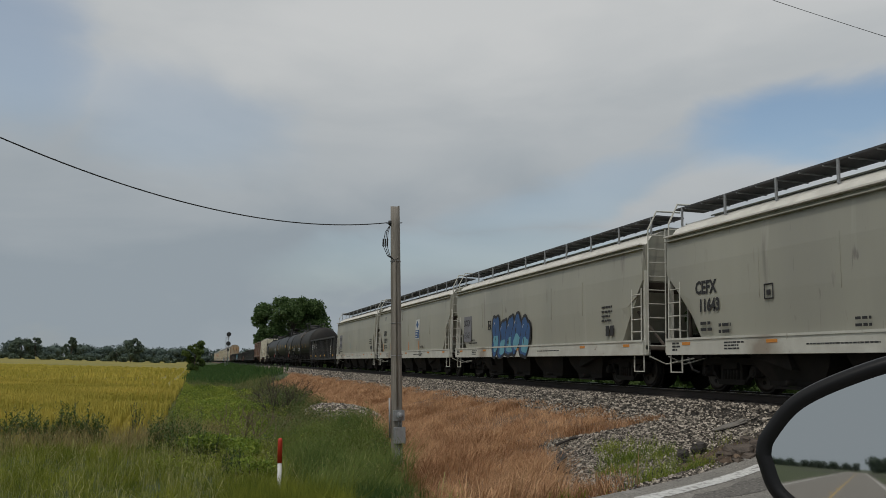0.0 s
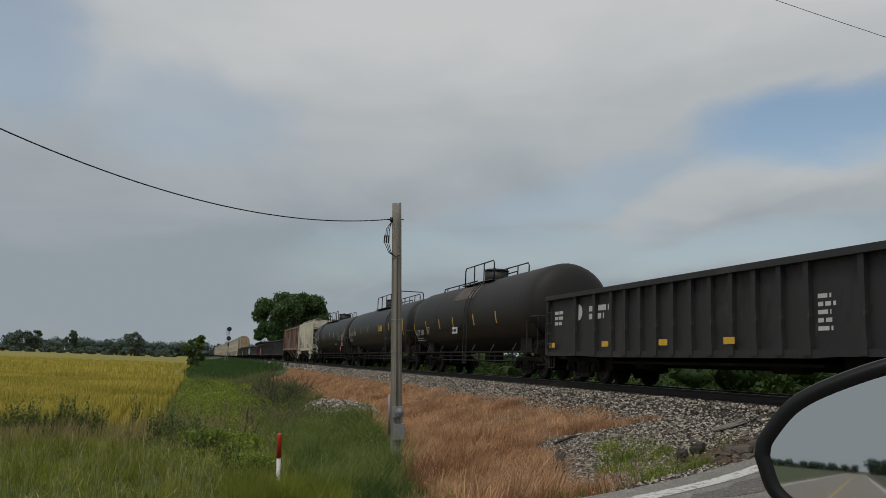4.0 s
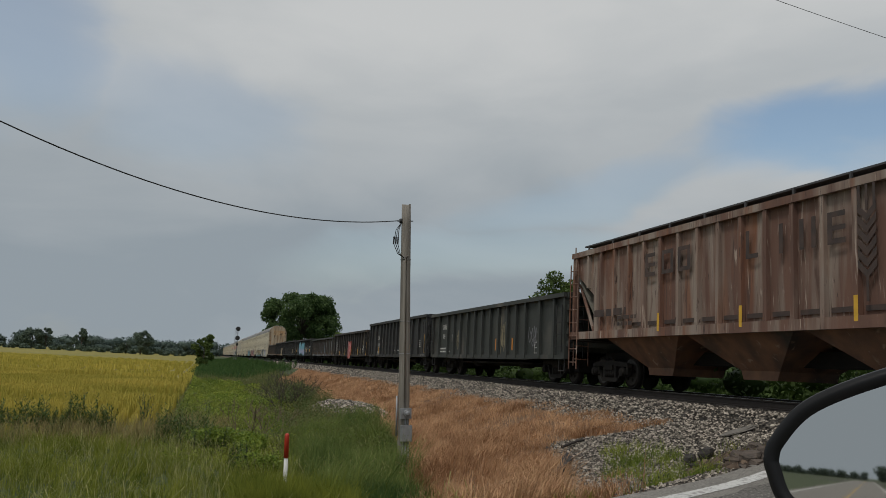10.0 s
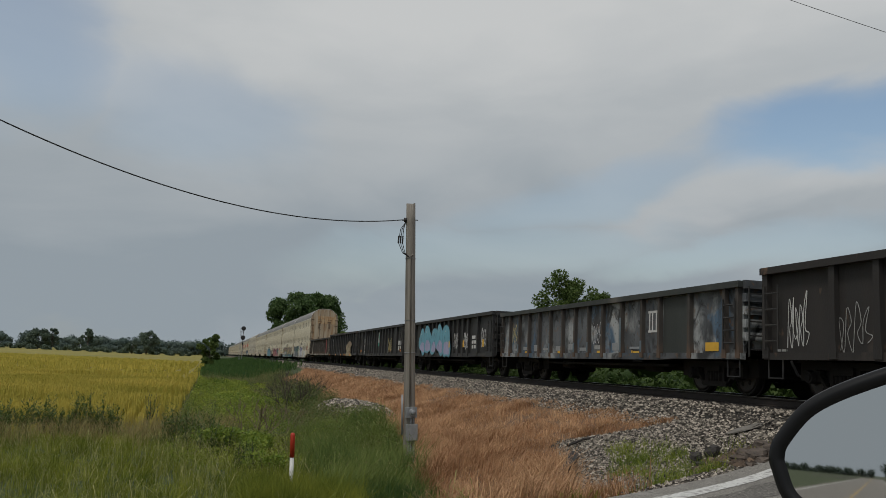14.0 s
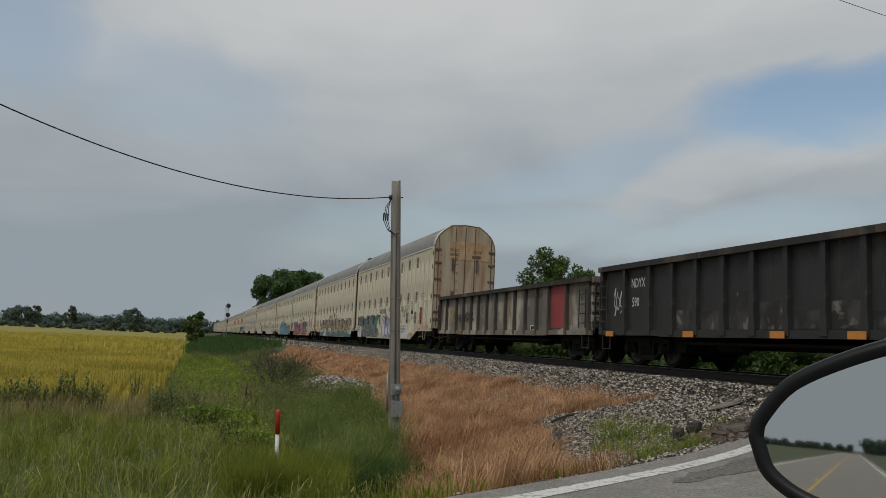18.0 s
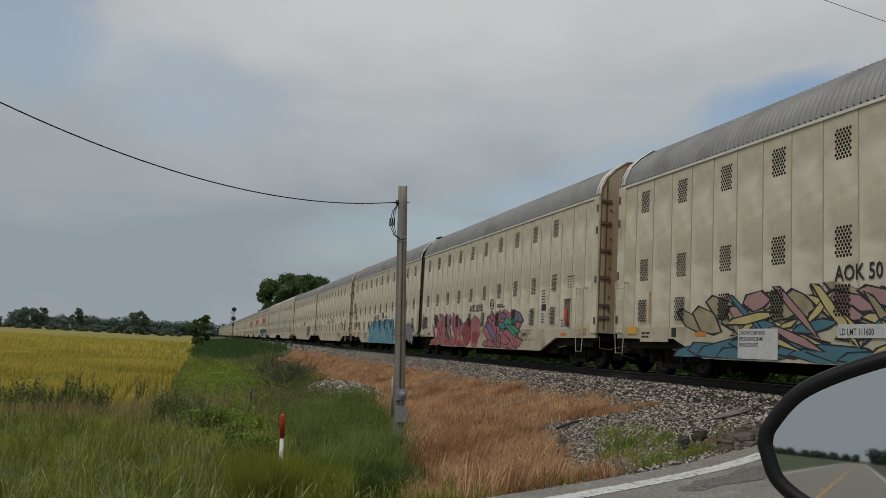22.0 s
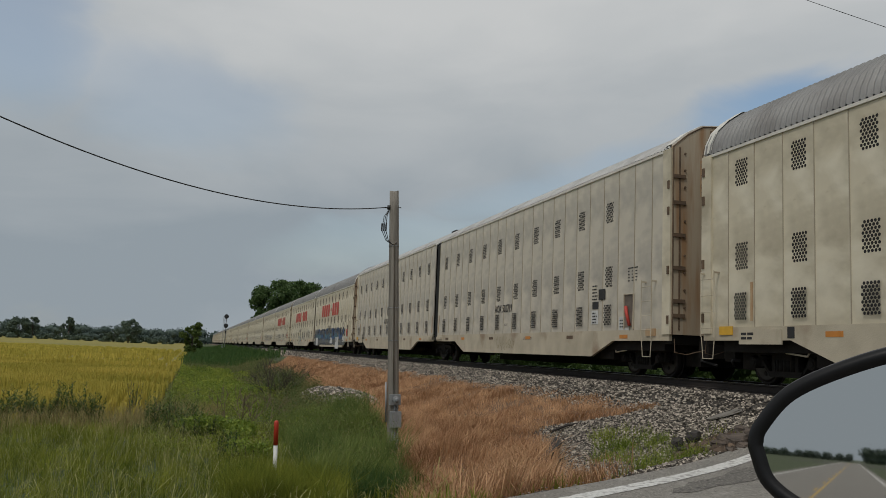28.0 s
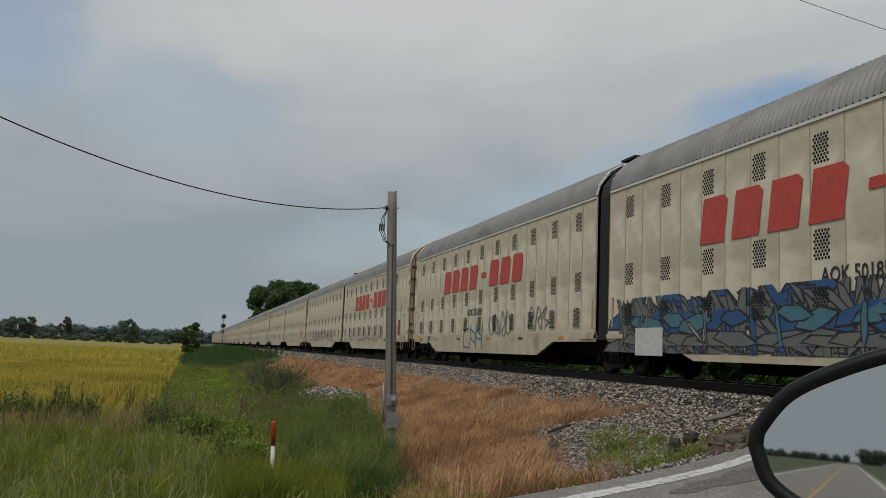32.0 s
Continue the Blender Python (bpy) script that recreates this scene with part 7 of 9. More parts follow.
def gondola_group():
    x = -1.475
    e, h = gondola("black steel gondola with ribbed sides", 86.8, 70.7, 2.68, 15, "gondola_black", 1)
    for y in (h - 0.6, h - 4.3, h - 7.4, -h + 6.0, -h + 1.0):
        plate(e, "reflector", -1.60, y - 0.2, y + 0.2, 1.05, 1.2, "yellow", "yellow reflector")
    part("round_mark", rod(bmesh.new(), (x - 0.006, h - 2.3, 2.1), (x, h - 2.3, 2.1), 0.24, 16), "chalk", e)
    bars(e, x, h - 0.5, 2.2, 0.8, 3, "chalk", 0.1, seed=11)
    bars(e, x, h - 3.0, 2.25, 1.6, 2, "chalk", 0.16, seed=12)
    bars(e, x, -h + 3.4, 1.95, 0.5, 5, "chalk", 0.08, seed=13)
    g, h = gondola("dark-green steel gondola with scrawled tags", 193.9, 177.2, 2.88, 15, "gondola_green", 2, rib_at=(8.26, 7.05, 5.5, 4.44, 3.41, 2.34, 1.29, 0.25, -0.8, -1.81, -2.82, -3.8, -4.76, -6.14, -7.4, -8.26))
    lettering(g, "OMNX", x, 6.6, 2.12, 0.34, "chalk", wide=0.8, bold=0.006)
    lettering(g, "109", x, 6.55, 1.68, 0.32, "chalk", wide=0.8, bold=0.006)
    bars(g, x, h - 1.2, 1.25, 2.2, 2, "chalk", 0.07, seed=14)
    scribble(g, -1.48, -1.95, -2.75, 0.95, 2.4, "spray_tan", 15, 26, 0.016)
    framed(g, -1.48, 4.9, 4.6, 1.55, 1.85)
    scribble(g, -1.48, 4.1, 3.7, 1.2, 2.1, "spray_tan", 16, 14, 0.014)
    scribble(g, -1.48, -5.0, -5.9, 1.2, 2.0, "spray_grey", 17, 12, 0.03)
    for y in (-1.4, -3.3):
        plate(g, "reflector", -1.48, y - 0.06, y + 0.06, 1.1, 1.55, "orange")
    part("grid_mark", boxes((x - 0.005, x, -6.05, -5.55, 0.98, 1.0), (x - 0.005, x, -6.05, -5.55, 1.16, 1.18), (x - 0.005, x, -6.05, -5.55, 1.34, 1.36), (x - 0.007, x - 0.001, -6.05, -6.03, 0.98, 1.36), (x - 0.007, x - 0.001, -5.57, -5.55, 0.98, 1.36)), "chalk", g)
    g, h = gondola("black steel gondola with yellow reflectors", 211.1, 195.0, 2.98, 14, "gondola_black", 3, rib_at=(7.96, 7.09, 5.75, 4.25, 3.3, 2.3, 1.3, 0.3, -0.7, -1.7, -2.7, -3.7, -4.7, -6.1, -7.96))
    framed(g, -1.48, 3.85, 3.5, 1.68, 2.0)
    lettering(g, "OMNX", x, 5.42, 1.86, 0.42, "chalk", wide=0.8, bold=0.006)
    lettering(g, "1365", x, 5.30, 1.38, 0.42, "chalk", wide=0.8, bold=0.006)
    for y in (5.0, 3.81, 1.46, -1.69, -4.01, -7.33):
        plate(g, "reflector", -1.48, y - 0.05, y + 0.05, 1.02, 1.45 if y > -7 else 2.0, "yellow", "yellow reflector")
    bars(g, x, 5.5, 1.12, 1.1, 2, "chalk", 0.07, seed=28)
    bars(g, x, -6.03, 1.72, 0.5, 4, "chalk", 0.06, 0.05, seed=18)
    lettering(g, "2 INCH HF COMP SHOES", -1.6, -7.0, 0.86, 0.10, "dim_chalk", wide=0.8)
    bars(g, x, h - 8.0, 1.2, 3.2, 1, "chalk", 0.07, seed=19)
    g, h = gondola("dark brown gondola with red and white graffiti", 228.1, 212.0, 2.63, 14, "gondola_brown", 4, rib_at=(7.96, 6.0, 4.9, 4.05, 3.03, 2.15, 1.25, 0.33, -0.74, -1.7, -2.65, -3.6, -4.6, -5.7, -7.0, -7.96))
    for y0, y1, zz, word in ((3.62, 3.14, 1.69, "C"), (2.92, 2.38, 1.69, "GX"), (3.68, 3.12, 1.22, "802"), (2.92, 2.32, 1.22, "207")):
        plate(g, "number_patch", -1.475, y1, y0, zz, zz + 0.28, "chalk", "white stencilled number patch")
        lettering(g, word, -1.484, y0 - (0.14 if word == "C" else 0.03), zz + 0.03, 0.31, "ink", wide=0.78, bold=0.006)
    bars(g, x, 3.5, 1.05, 1.1, 2, "chalk", 0.06, seed=29)
    bubbles(g, -1.592, 0.20, -1.22, 0.64, 1.86, ["decal_red", "spray_red"], 21, 3, "spray_white", "decal_red", label="red bubble graffiti with white outlines", line=0.030)
    scribble(g, -1.48, 7.38, 6.72, 0.95, 2.12, "chalk", 30, 14, 0.014)
    scribble(g, -1.48, 6.05, 5.08, 0.90, 1.95, "dim_chalk", 31, 12, 0.012)
    framed(g, -1.48, -5.53, -6.12, 1.10, 1.55, mat="chalk")
    for k, (a, b, low_, top_) in enumerate(((-5.4, -6.3, 1.5, 2.0), (-2.73, -3.3, 1.1, 1.5), (-4.68, -5.05, 0.96, 1.5), (-6.6, -7.4, 0.88, 1.7), (1.3, 0.9, 1.3, 1.5), (2.1, 1.8, 1.0, 1.5), (-3.5, -4.1, 1.2, 1.6))):
        scribble(g, -1.48, a, b, low_, top_, "dim_chalk" if k % 2 else "spray_tan", 32 + k, 16, 0.012)
    for y, low_ in ((4.52, 0.98), (7.7, 1.0), (-2.9, 0.95), (-4.9, 0.95), (-7.2, 0.95)):
        bars(g, x, y, low_, 0.4, 2, "dim_chalk", 0.045, 0.04, seed=int(40 + y))
    for y, top_ in ((4.52, 1.25), (1.64, 1.35), (-1.43, 1.35), (-4.37, 1.3), (-7.9, 1.75)):
        plate(g, "reflector", -1.60, y - 0.05, y + 0.05, 0.86, top_, "yellow")
    g, h = gondola("faded grey-blue gondola with painted-over patches", 244.7, 228.9, 2.45, 16, "gondola_grey", 5, chord="gondola_green", rib_paint="rib_rust", rib_half=0.048,
                   rib_at=(7.8, 6.9, 5.9, 4.9, 3.9, 2.88, 1.84, 0.85, -0.15, -1.12, -2.32, -3.50, -4.42, -5.85, -7.3, -7.8))
    for y in (5.9, 2.88, 0.85, -0.15, -2.32, -3.50):
        plate(g, "blue_patch", -1.585, y - 0.046, y + 0.046, 0.95, 1.9 if y == -2.32 else 1.25, "faded_blue", "faded blue paint on a rib")
    for k, y in enumerate((6.4, 5.4, 4.4, 3.4, 2.35, 1.35, 0.35, -0.65, -1.75, -2.95)):
        plate(g, "pale_patch", -1.474, y - 0.30, y + 0.26 - 0.07 * (k % 3), 1.0 + 0.04 * (k % 2), 1.10 + 0.06 * (k % 3), "dim_chalk" if k % 4 == 3 else "zinc")
    plate(g, "dark_panel", -1.477, -5.75, -4.52, 0.80, 2.32, "gondola_green", "repainted dark side panel")
    for y in (-3.80, -3.95, -4.15):
        plate(g, "white_mark", -1.478, y - 0.03, y + 0.03, 1.5, 1.98, "chalk")
    part("white_mark", boxes((-1.482, -1.478, -4.28, -3.72, 1.96, 2.02), (-1.482, -1.478, -4.28, -3.72, 1.46, 1.52)), "chalk", g)
    plate(g, "yellow_patch", -1.478, -6.97, -6.43, 0.97, 1.17, "yellow")
    for y in (5.4, 2.35, -0.64, -2.80):
        plate(g, "reflector", -1.478, y - 0.55, y, 0.86, 1.0, "yellow")
    framed(g, -1.482, -2.9, -3.4, 0.72, 1.0, mat="ink")
    scribble(g, -1.478, 6.8, 6.0, 1.3, 2.0, "spray_yellow", 41, 10, 0.02)
    scribble(g, -1.478, -0.3, -1.0, 1.2, 1.9, "spray_white", 42, 8, 0.014)
    g, h = gondola("black gondola with pale blue graffiti", 261.8, 245.7, 2.60, 15, "gondola_black", 6)
    bubbles(g, -1.592, h - 3.5, h - 9.6, 0.75, 2.35, ["spray_cyan", "spray_lilac"], 43, 5, "spray_teal", label="pale blue graffiti")
    bars(g, x, h - 1.0, 1.95, 0.8, 3, "chalk", 0.2, seed=23)
    for k, yy in enumerate((h - 10.4, h - 12.0, h - 14.6)):
        scribble(g, -1.59, yy, yy - 0.7, 1.1, 2.0, "spray_white", 44 + k, 8, 0.025)
    for y in (h - 0.9, h - 9.6, h - 12.0, -h + 1.2):
        plate(g, "reflector", -1.60, y - 0.1, y + 0.1, 1.2, 1.5, "yellow")
    bars(g, x, h - 12.9, 1.7, 0.9, 3, "chalk", 0.14, seed=24)
    g, h = gondola("black gondola with a green and white emblem", 278.6, 262.7, 2.65, 13, "gondola_black", 7, rib_at=(7.86, 6.25, 4.95, 4.12, 3.2, 2.3, 1.38, 0.45, -0.6, -1.54, -2.5, -3.5, -4.5, -6.0, -7.86))
    plate(g, "emblem_card", -1.478, -0.52, 0.32, 1.42, 2.36, "placard", "white card with a green leaf-like emblem")
    part("emblem", rod(bmesh.new(), (-1.49, -0.1, 2.06), (-1.485, -0.1, 2.06), 0.24, 18), "leaf_logo", g)
    part("emblem_band", boxes((-1.49, -1.485, -0.52, 0.32, 1.42, 1.66)), "leaf_logo", g)
    for zz, word in ((1.74, "CIGX"), (1.25, "80237")):
        plate(g, "number_patch", -1.475, 5.05, 5.90, zz, zz + 0.28, "chalk", "white patch under the number")
        lettering(g, word, -1.484, 5.86, zz + 0.03, 0.31, "ink", wide=0.80, bold=0.006)
    bars(g, x, h - 2.0, 1.12, 1.0, 2, "chalk", 0.06, seed=25)
    for k in range(3):
        scribble(g, -1.478, 7.5, 6.7, 1.5, 2.2, "scuffed", 58 + k, 16, 0.05)
    for y in (7.2, 3.6, 0.75, -1.3, -4.0, -6.9):
        plate(g, "reflector", -1.49, y - 0.22, y + 0.22, 1.05, 1.2, "orange")
    scribble(g, -1.592, h - 11.6, h - 12.8, 0.95, 1.9, "spray_yellow", 52, 12, 0.03)
    scribble(g, -1.48, 2.9, 2.5, 1.4, 1.9, "spray_white", 53, 10, 0.012)
    scribble(g, -1.48, 4.75, 4.4, 1.3, 1.65, "spray_grey", 59, 8, 0.012)
    bars(g, x, h - 14.2, 1.7, 0.9, 2, "chalk", 0.25, seed=26)
    g, h = gondola("black gondola with worn, scratched lower sides", 295.6, 279.6, 2.66, 15, "gondola_black", 8, chord="gondola_brown", rib_at=(7.91, 6.6, 5.3, 4.22, 3.19, 2.14, 1.1, 0.05, -0.99, -1.99, -3.04, -4.0, -5.02, -6.2, -7.91))
    lettering(g, "NDYX", x, 6.35, 2.05, 0.34, "chalk", wide=0.75, bold=0.004)
    lettering(g, "590", x, 6.3, 1.55, 0.34, "chalk", wide=0.75, bold=0.004)
    scribble(g, -1.48, 7.3, 6.8, 1.3, 2.1, "spray_white", 54, 6, 0.02)
    for k in range(7):
        y = (4.15, 3.1, 2.05, 1.0, -0.05, -1.05, -2.05)[k]
        plate(g, "worn_patch", -1.478, y - 0.86, y - 0.06, 0.94, (1.4, 1.35, 1.75, 1.5, 1.3, 1.45, 1.25)[k], "scuffed")
    spikes(g, -1.592, -3.0, -5.25, 0.72, 1.85, 55, "faded tan graffiti", "spray_brown", "spray_tan", "spray_brown", "spray_tan", "spray_brown", 0.9, 3.0, 1.2)
    scribble(g, -1.48, -3.2, -3.7, 1.9, 2.35, "spray_grey", 56, 12, 0.02)
    for y in (7.3, 3.4, 0.25, -1.85, -4.85):
        plate(g, "reflector", -1.60, y - 0.22, y + 0.22, 0.76, 0.90, "orange")
    g, h = gondola("low, rust-stained grey gondola", 312.4, 296.3, 2.46, 14, "gondola_worn", 9, chord="gondola_brown", rib_paint="rib_rust", rib_half=0.048,
                   rib_at=(7.96, 6.84, 5.32, 4.29, 3.22, 2.27, 1.21, 0.16, -0.91, -1.88, -2.92, -3.95, -5.0, -6.4, -7.96))
    scribble(g, -1.48, 5.2, 2.94, 1.25, 1.72, "ink", 57, 18, 0.03)
    scribble(g, -1.48, 6.4, 5.6, 1.3, 1.95, "rust_streak", 58, 12, 0.03)
    plate(g, "red_panel", -1.478, -6.3, -5.1, 1.0, 2.34, "spray_red", "repainted red side panel")
    for y in (7.5, 4.9, 1.75, -1.45):
        plate(g, "orange_patch", -1.479, y - 0.42, y, 0.80, 0.97, "rust_streak")
    for y in (-3.56, -3.78):
        plate(g, "dark_stencil", -1.478, y, y + 0.17, 0.81, 1.05, "ink")
    framed(g, -1.484, -3.36, -3.82, 0.77, 1.09, mat="chalk")


# ---- tank cars ----
def tank_car(label, rear, front, radius, paint, seed, over=0.3, manway=0.2, spans=((1.85, -1.85),), climb=0.0, cross=0.0):
    car, length = car_base("tank_car", label, "freight car", rear, front)
    h = length / 2
    axis = 1.0 + radius
    e, far = h - 0.3, h + over
    head = [(0.0, 0.0), (0.04, 0.40), (0.12, 0.68), (0.25, 0.86), (0.42, 0.96), (0.64, 1.0)]
    stations = [(-e + d, r) for d, r in head] + [(y, 1.0) for y in np.linspace(-e + 1.4, far - 1.4, 9)] + [(far - d, r) for d, r in reversed(head)]
    bm = bmesh.new()
    rings = [[(max(r, 0.01) * radius * math.cos(k * math.tau / 40), y, axis + max(r, 0.01) * radius * math.sin(k * math.tau / 40)) for k in range(40)] for y, r in stations]
    shell = part("shell", loft(bm, rings, smooth=True), paint, car)
    for y in np.linspace(-e + 1.4, e - 1.4, 6):   # welded rings
        bm = loft(bmesh.new(), [[(r * math.cos(k * math.tau / 40), y + dy, axis + r * math.sin(k * math.tau / 40)) for k in range(40)] for r, dy in ((radius, -0.02), (radius + 0.006, 0), (radius, 0.02))], False, True)
        part("weld_ring", bm, paint, car)
    top = axis + radius
    base = part("manway", rod(bmesh.new(), (0, manway, top - 0.15), (0, manway, top + 0.42), 0.52, 20), "black", car, "dark manway housing")
    part("manway_lid", rod(bmesh.new(), (0, manway, top + 0.42), (0, manway, top + 0.50), 0.56, 20, 0.50), "black", base)
    part("lid_bolt", rod(bmesh.new(), (-0.1, manway, top + 0.50), (-0.1, manway, top + 0.57), 0.06, 8), "black", base)
    first, last_ = max(a for a, b in spans), min(b for a, b in spans)
    for x in (-0.72, 0.72):
        part("platform", boxes((x - 0.2, x + 0.2, last_, first, top - 0.16, top - 0.12)), "grate", car, "dark steel grating walkway")
    for k, (a, b) in enumerate(spans):
        for x in (-0.78, 0.78):
            tall = 0.86
            z = top - 0.18
            hoop = [(x, a, z), (x, a, z + tall - 0.12), (x, a - 0.12, z + tall), (x, b + 0.12, z + tall), (x, b, z + tall - 0.12), (x, b, z)]
            part("railing", rods([hoop], 0.030, 7), "black", car, "black safety railing")
            n = max(1, round((a - b) / 1.25))
            for j in range(1, n):
                y = a + (b - a) * j / n
                part("railing_post", rods([[(x, y, z - 0.05), (x, y, z + tall)]], 0.028, 6), "black", car)
        if k:   # a chain closes each gap
            c0, c1 = spans[k - 1][1], a
            part("chain", rods([hang((-0.78, c0, top + 0.58), (-0.78, c1, top + 0.58), 0.10, 8)], 0.014, 5), "black", car)
    if cross:   # a hoop across the top at the walkway's end
        part("cross_railing", rods([[(-0.8, cross, top - 0.2), (-0.8, cross, top + 0.66), (-0.7, cross, top + 0.74), (0.7, cross, top + 0.74), (0.8, cross, top + 0.66), (0.8, cross, top - 0.2)]], 0.030, 7), "black", car, "black safety railing")
    part("low_rail", rods([[(0.35, first - 0.2, top), (0.35, first - 0.3, top + 0.30), (0.35, last_ + 0.3, top + 0.30), (0.35, last_ + 0.2, top)]], 0.026, 6), "black", car)
    arc = [(-(radius + 0.07) * math.cos(t), axis + (radius + 0.07) * math.sin(t)) for t in np.linspace(0, 1.15, 8)]
    for dy in (-0.23, 0.23):
        part("ladder_rail", rods([[(-radius - 0.07, climb + dy, 0.45)] + [(x, climb + dy, z) for x, z in arc]], 0.022, 5), "black", car)
    for k in range(11):
        z = 0.5 + 0.34 * k
        x = -radius - 0.07 if z < axis else -(radius + 0.07) * math.cos(math.asin(min(0.95, (z - axis) / (radius + 0.07))))
        part("rung", rod(bmesh.new(), (x, climb - 0.23, z), (x, climb + 0.23, z), 0.015, 5), "black", car)
    part("side_walkway", boxes((-1.56, -1.2, -h + 0.3, h - 0.3, 0.91, 0.97)), "steel_dark", car)
    for x in (-0.95, 1.35):   # pipes and hangers under the belly
        part("under_pipe", rods([[(x, -h + 3.6, 0.62), (x, h - 3.6, 0.62)]], 0.028, 5), "black", car)
        part("under_pipe", rods([[(x, -h + 3.6, 0.80), (x, h - 3.6, 0.80)]], 0.022, 5), "black", car)
        for y in np.arange(-h + 3.8, h - 3.6, 2.05):
            part("hanger", boxes((x - 0.025, x + 0.025, y - 0.03, y + 0.03, 0.50, 0.98)), "black", car)
    for y in np.arange(-h + 2.4, h - 1.5, 2.4):
        part("gusset", rods([[(-1.5, y, 0.98), (-radius * 0.93, y - 0.25, 1.22)]], 0.014, 5), "spray_grey", car)
    for s in (-1, 1):
        y0, y1 = sorted((s * (h - 3.2), s * h))
        part("stub_sill", boxes((-0.32, 0.32, y0, y1, 0.72, 1.08)), "steel_dark", car)
        bm = slab(bmesh.new(), [(s * (h - 2.6), 0.95), (s * (h - 2.6), 1.6), (s * (h - 1.5), 1.6), (s * (h - 1.5), 0.95)], -1.1, 1.1)
        part("saddle", bm, "steel_dark", car)
        part("end_sill", boxes((-1.5, 1.5, min(s * (h - 0.25), s * h), max(s * (h - 0.25), s * h), 0.86, 1.06)), "steel_dark", car)
        part("end_railing", rods([[(-1.45, s * (h - 0.1), 1.0), (-1.45, s * (h - 0.1), 2.15), (1.45, s * (h - 0.1), 2.15), (1.45, s * (h - 0.1), 1.0)], [(-1.45, s * (h - 0.1), 0.5), (-1.0, s * (h - 0.1), 0.5), (-1.0, s * (h - 0.1), 1.0)],
                                 [(-1.45, s * (h - 0.1), 2.15), (-1.45, s * (h - 1.1), 2.15), (-1.45, s * (h - 1.1), 1.0)]], 0.026), "black", car)
        truck(car, s * (h - 2.0))
    part("bottom_valve", boxes((-0.3, 0.3, -0.35, 0.35, 0.55, 1.1)), "steel_dark", car)
    part("brake_rods", rods([[(-1.0, -h + 2, 0.95), (-1.0, h - 2, 0.95)]], 0.03), "black", car)
    coupler(car, h)
    part("air_tank", rod(bmesh.new(), (-0.85, -h + 0.6, 1.22), (-0.85, -h + 1.6, 1.22), 0.2, 12), "steel_dark", car)
    def on_shell(name, y0, y1, t0, t1, mat, label="", out=0.008):
        """A strip on the near side, between two angles up from the middle."""
        r, n = radius + out, 5
        bm = bmesh.new()
        ring = [[bm.verts.new((-r * math.cos(t0 + (t1 - t0) * k / n), y, axis + r * math.sin(t0 + (t1 - t0) * k / n))) for k in range(n + 1)] for y in (y0, y1)]
        for k in range(n):
            bm.faces.new((ring[0][k], ring[0][k + 1], ring[1][k + 1], ring[1][k]))
        return part(name, bm, mat, car, label)
    return car, h, axis, radius, on_shell


def white_table(car, x, y_far, y_near, z0, z1):
    """A ruled table of print too small to read."""
    bm = bmesh.new()
    for z in np.linspace(z0, z1, 7):
        box(bm, x - 0.004, x, y_near, y_far, z - 0.008, z + 0.008)
    for y in (y_far, y_far + (y_near - y_far) * 0.48, y_far + (y_near - y_far) * 0.72, y_near):
        box(bm, x - 0.005, x - 0.001, y - 0.008, y + 0.008, z0, z1)
    tagged(part("data_table", bm, "dim_chalk", car, "white stencilled data table"), kind="stuff")
    bars(car, x, y_far - 0.05, z1 - 0.02, (y_far - y_near) * 0.9, 5, "dim_chalk", 0.045, (z1 - z0) / 6 - 0.045, seed=77)


def framed(car, x, y_far, y_near, z0, z1, lean=0.0, mat="dim_chalk"):
    """A small stencilled frame with a bar of print in it."""
    bm = bmesh.new()
    for a, b in (((y_far, z1), (y_near, z1)), ((y_near, z1), (y_near - lean, z0)), ((y_near - lean, z0), (y_far - lean, z0)), ((y_far - lean, z0), (y_far, z1))):
        rod(bm, (x, *a), (x, *b), 0.014, 4)
    part("stencil_frame", bm, mat, car)
    mid = (y_far + y_near - lean) / 2
    plate(car, "stencil_bar", x, mid - 0.06, mid + 0.06, z0 + (z1 - z0) * 0.25, z0 + (z1 - z0) * 0.6, mat)


def hazard(car, y, z, d=0.24):
    sign = part("hazard_placard", slab(bmesh.new(), [(y, z - d), (y + d * 0.85, z), (y, z + d), (y - d * 0.85, z)], -1.60, -1.585), "decal_red", car, "red diamond hazard placard")
    part("white_band", boxes((-1.604, -1.600, y - 0.10, y + 0.10, z - 0.035, z + 0.035)), "placard", sign)
    part("placard_bracket", boxes((-1.58, -1.35, y - 0.05, y + 0.05, 0.96, z + 0.2)), "steel_dark", car)


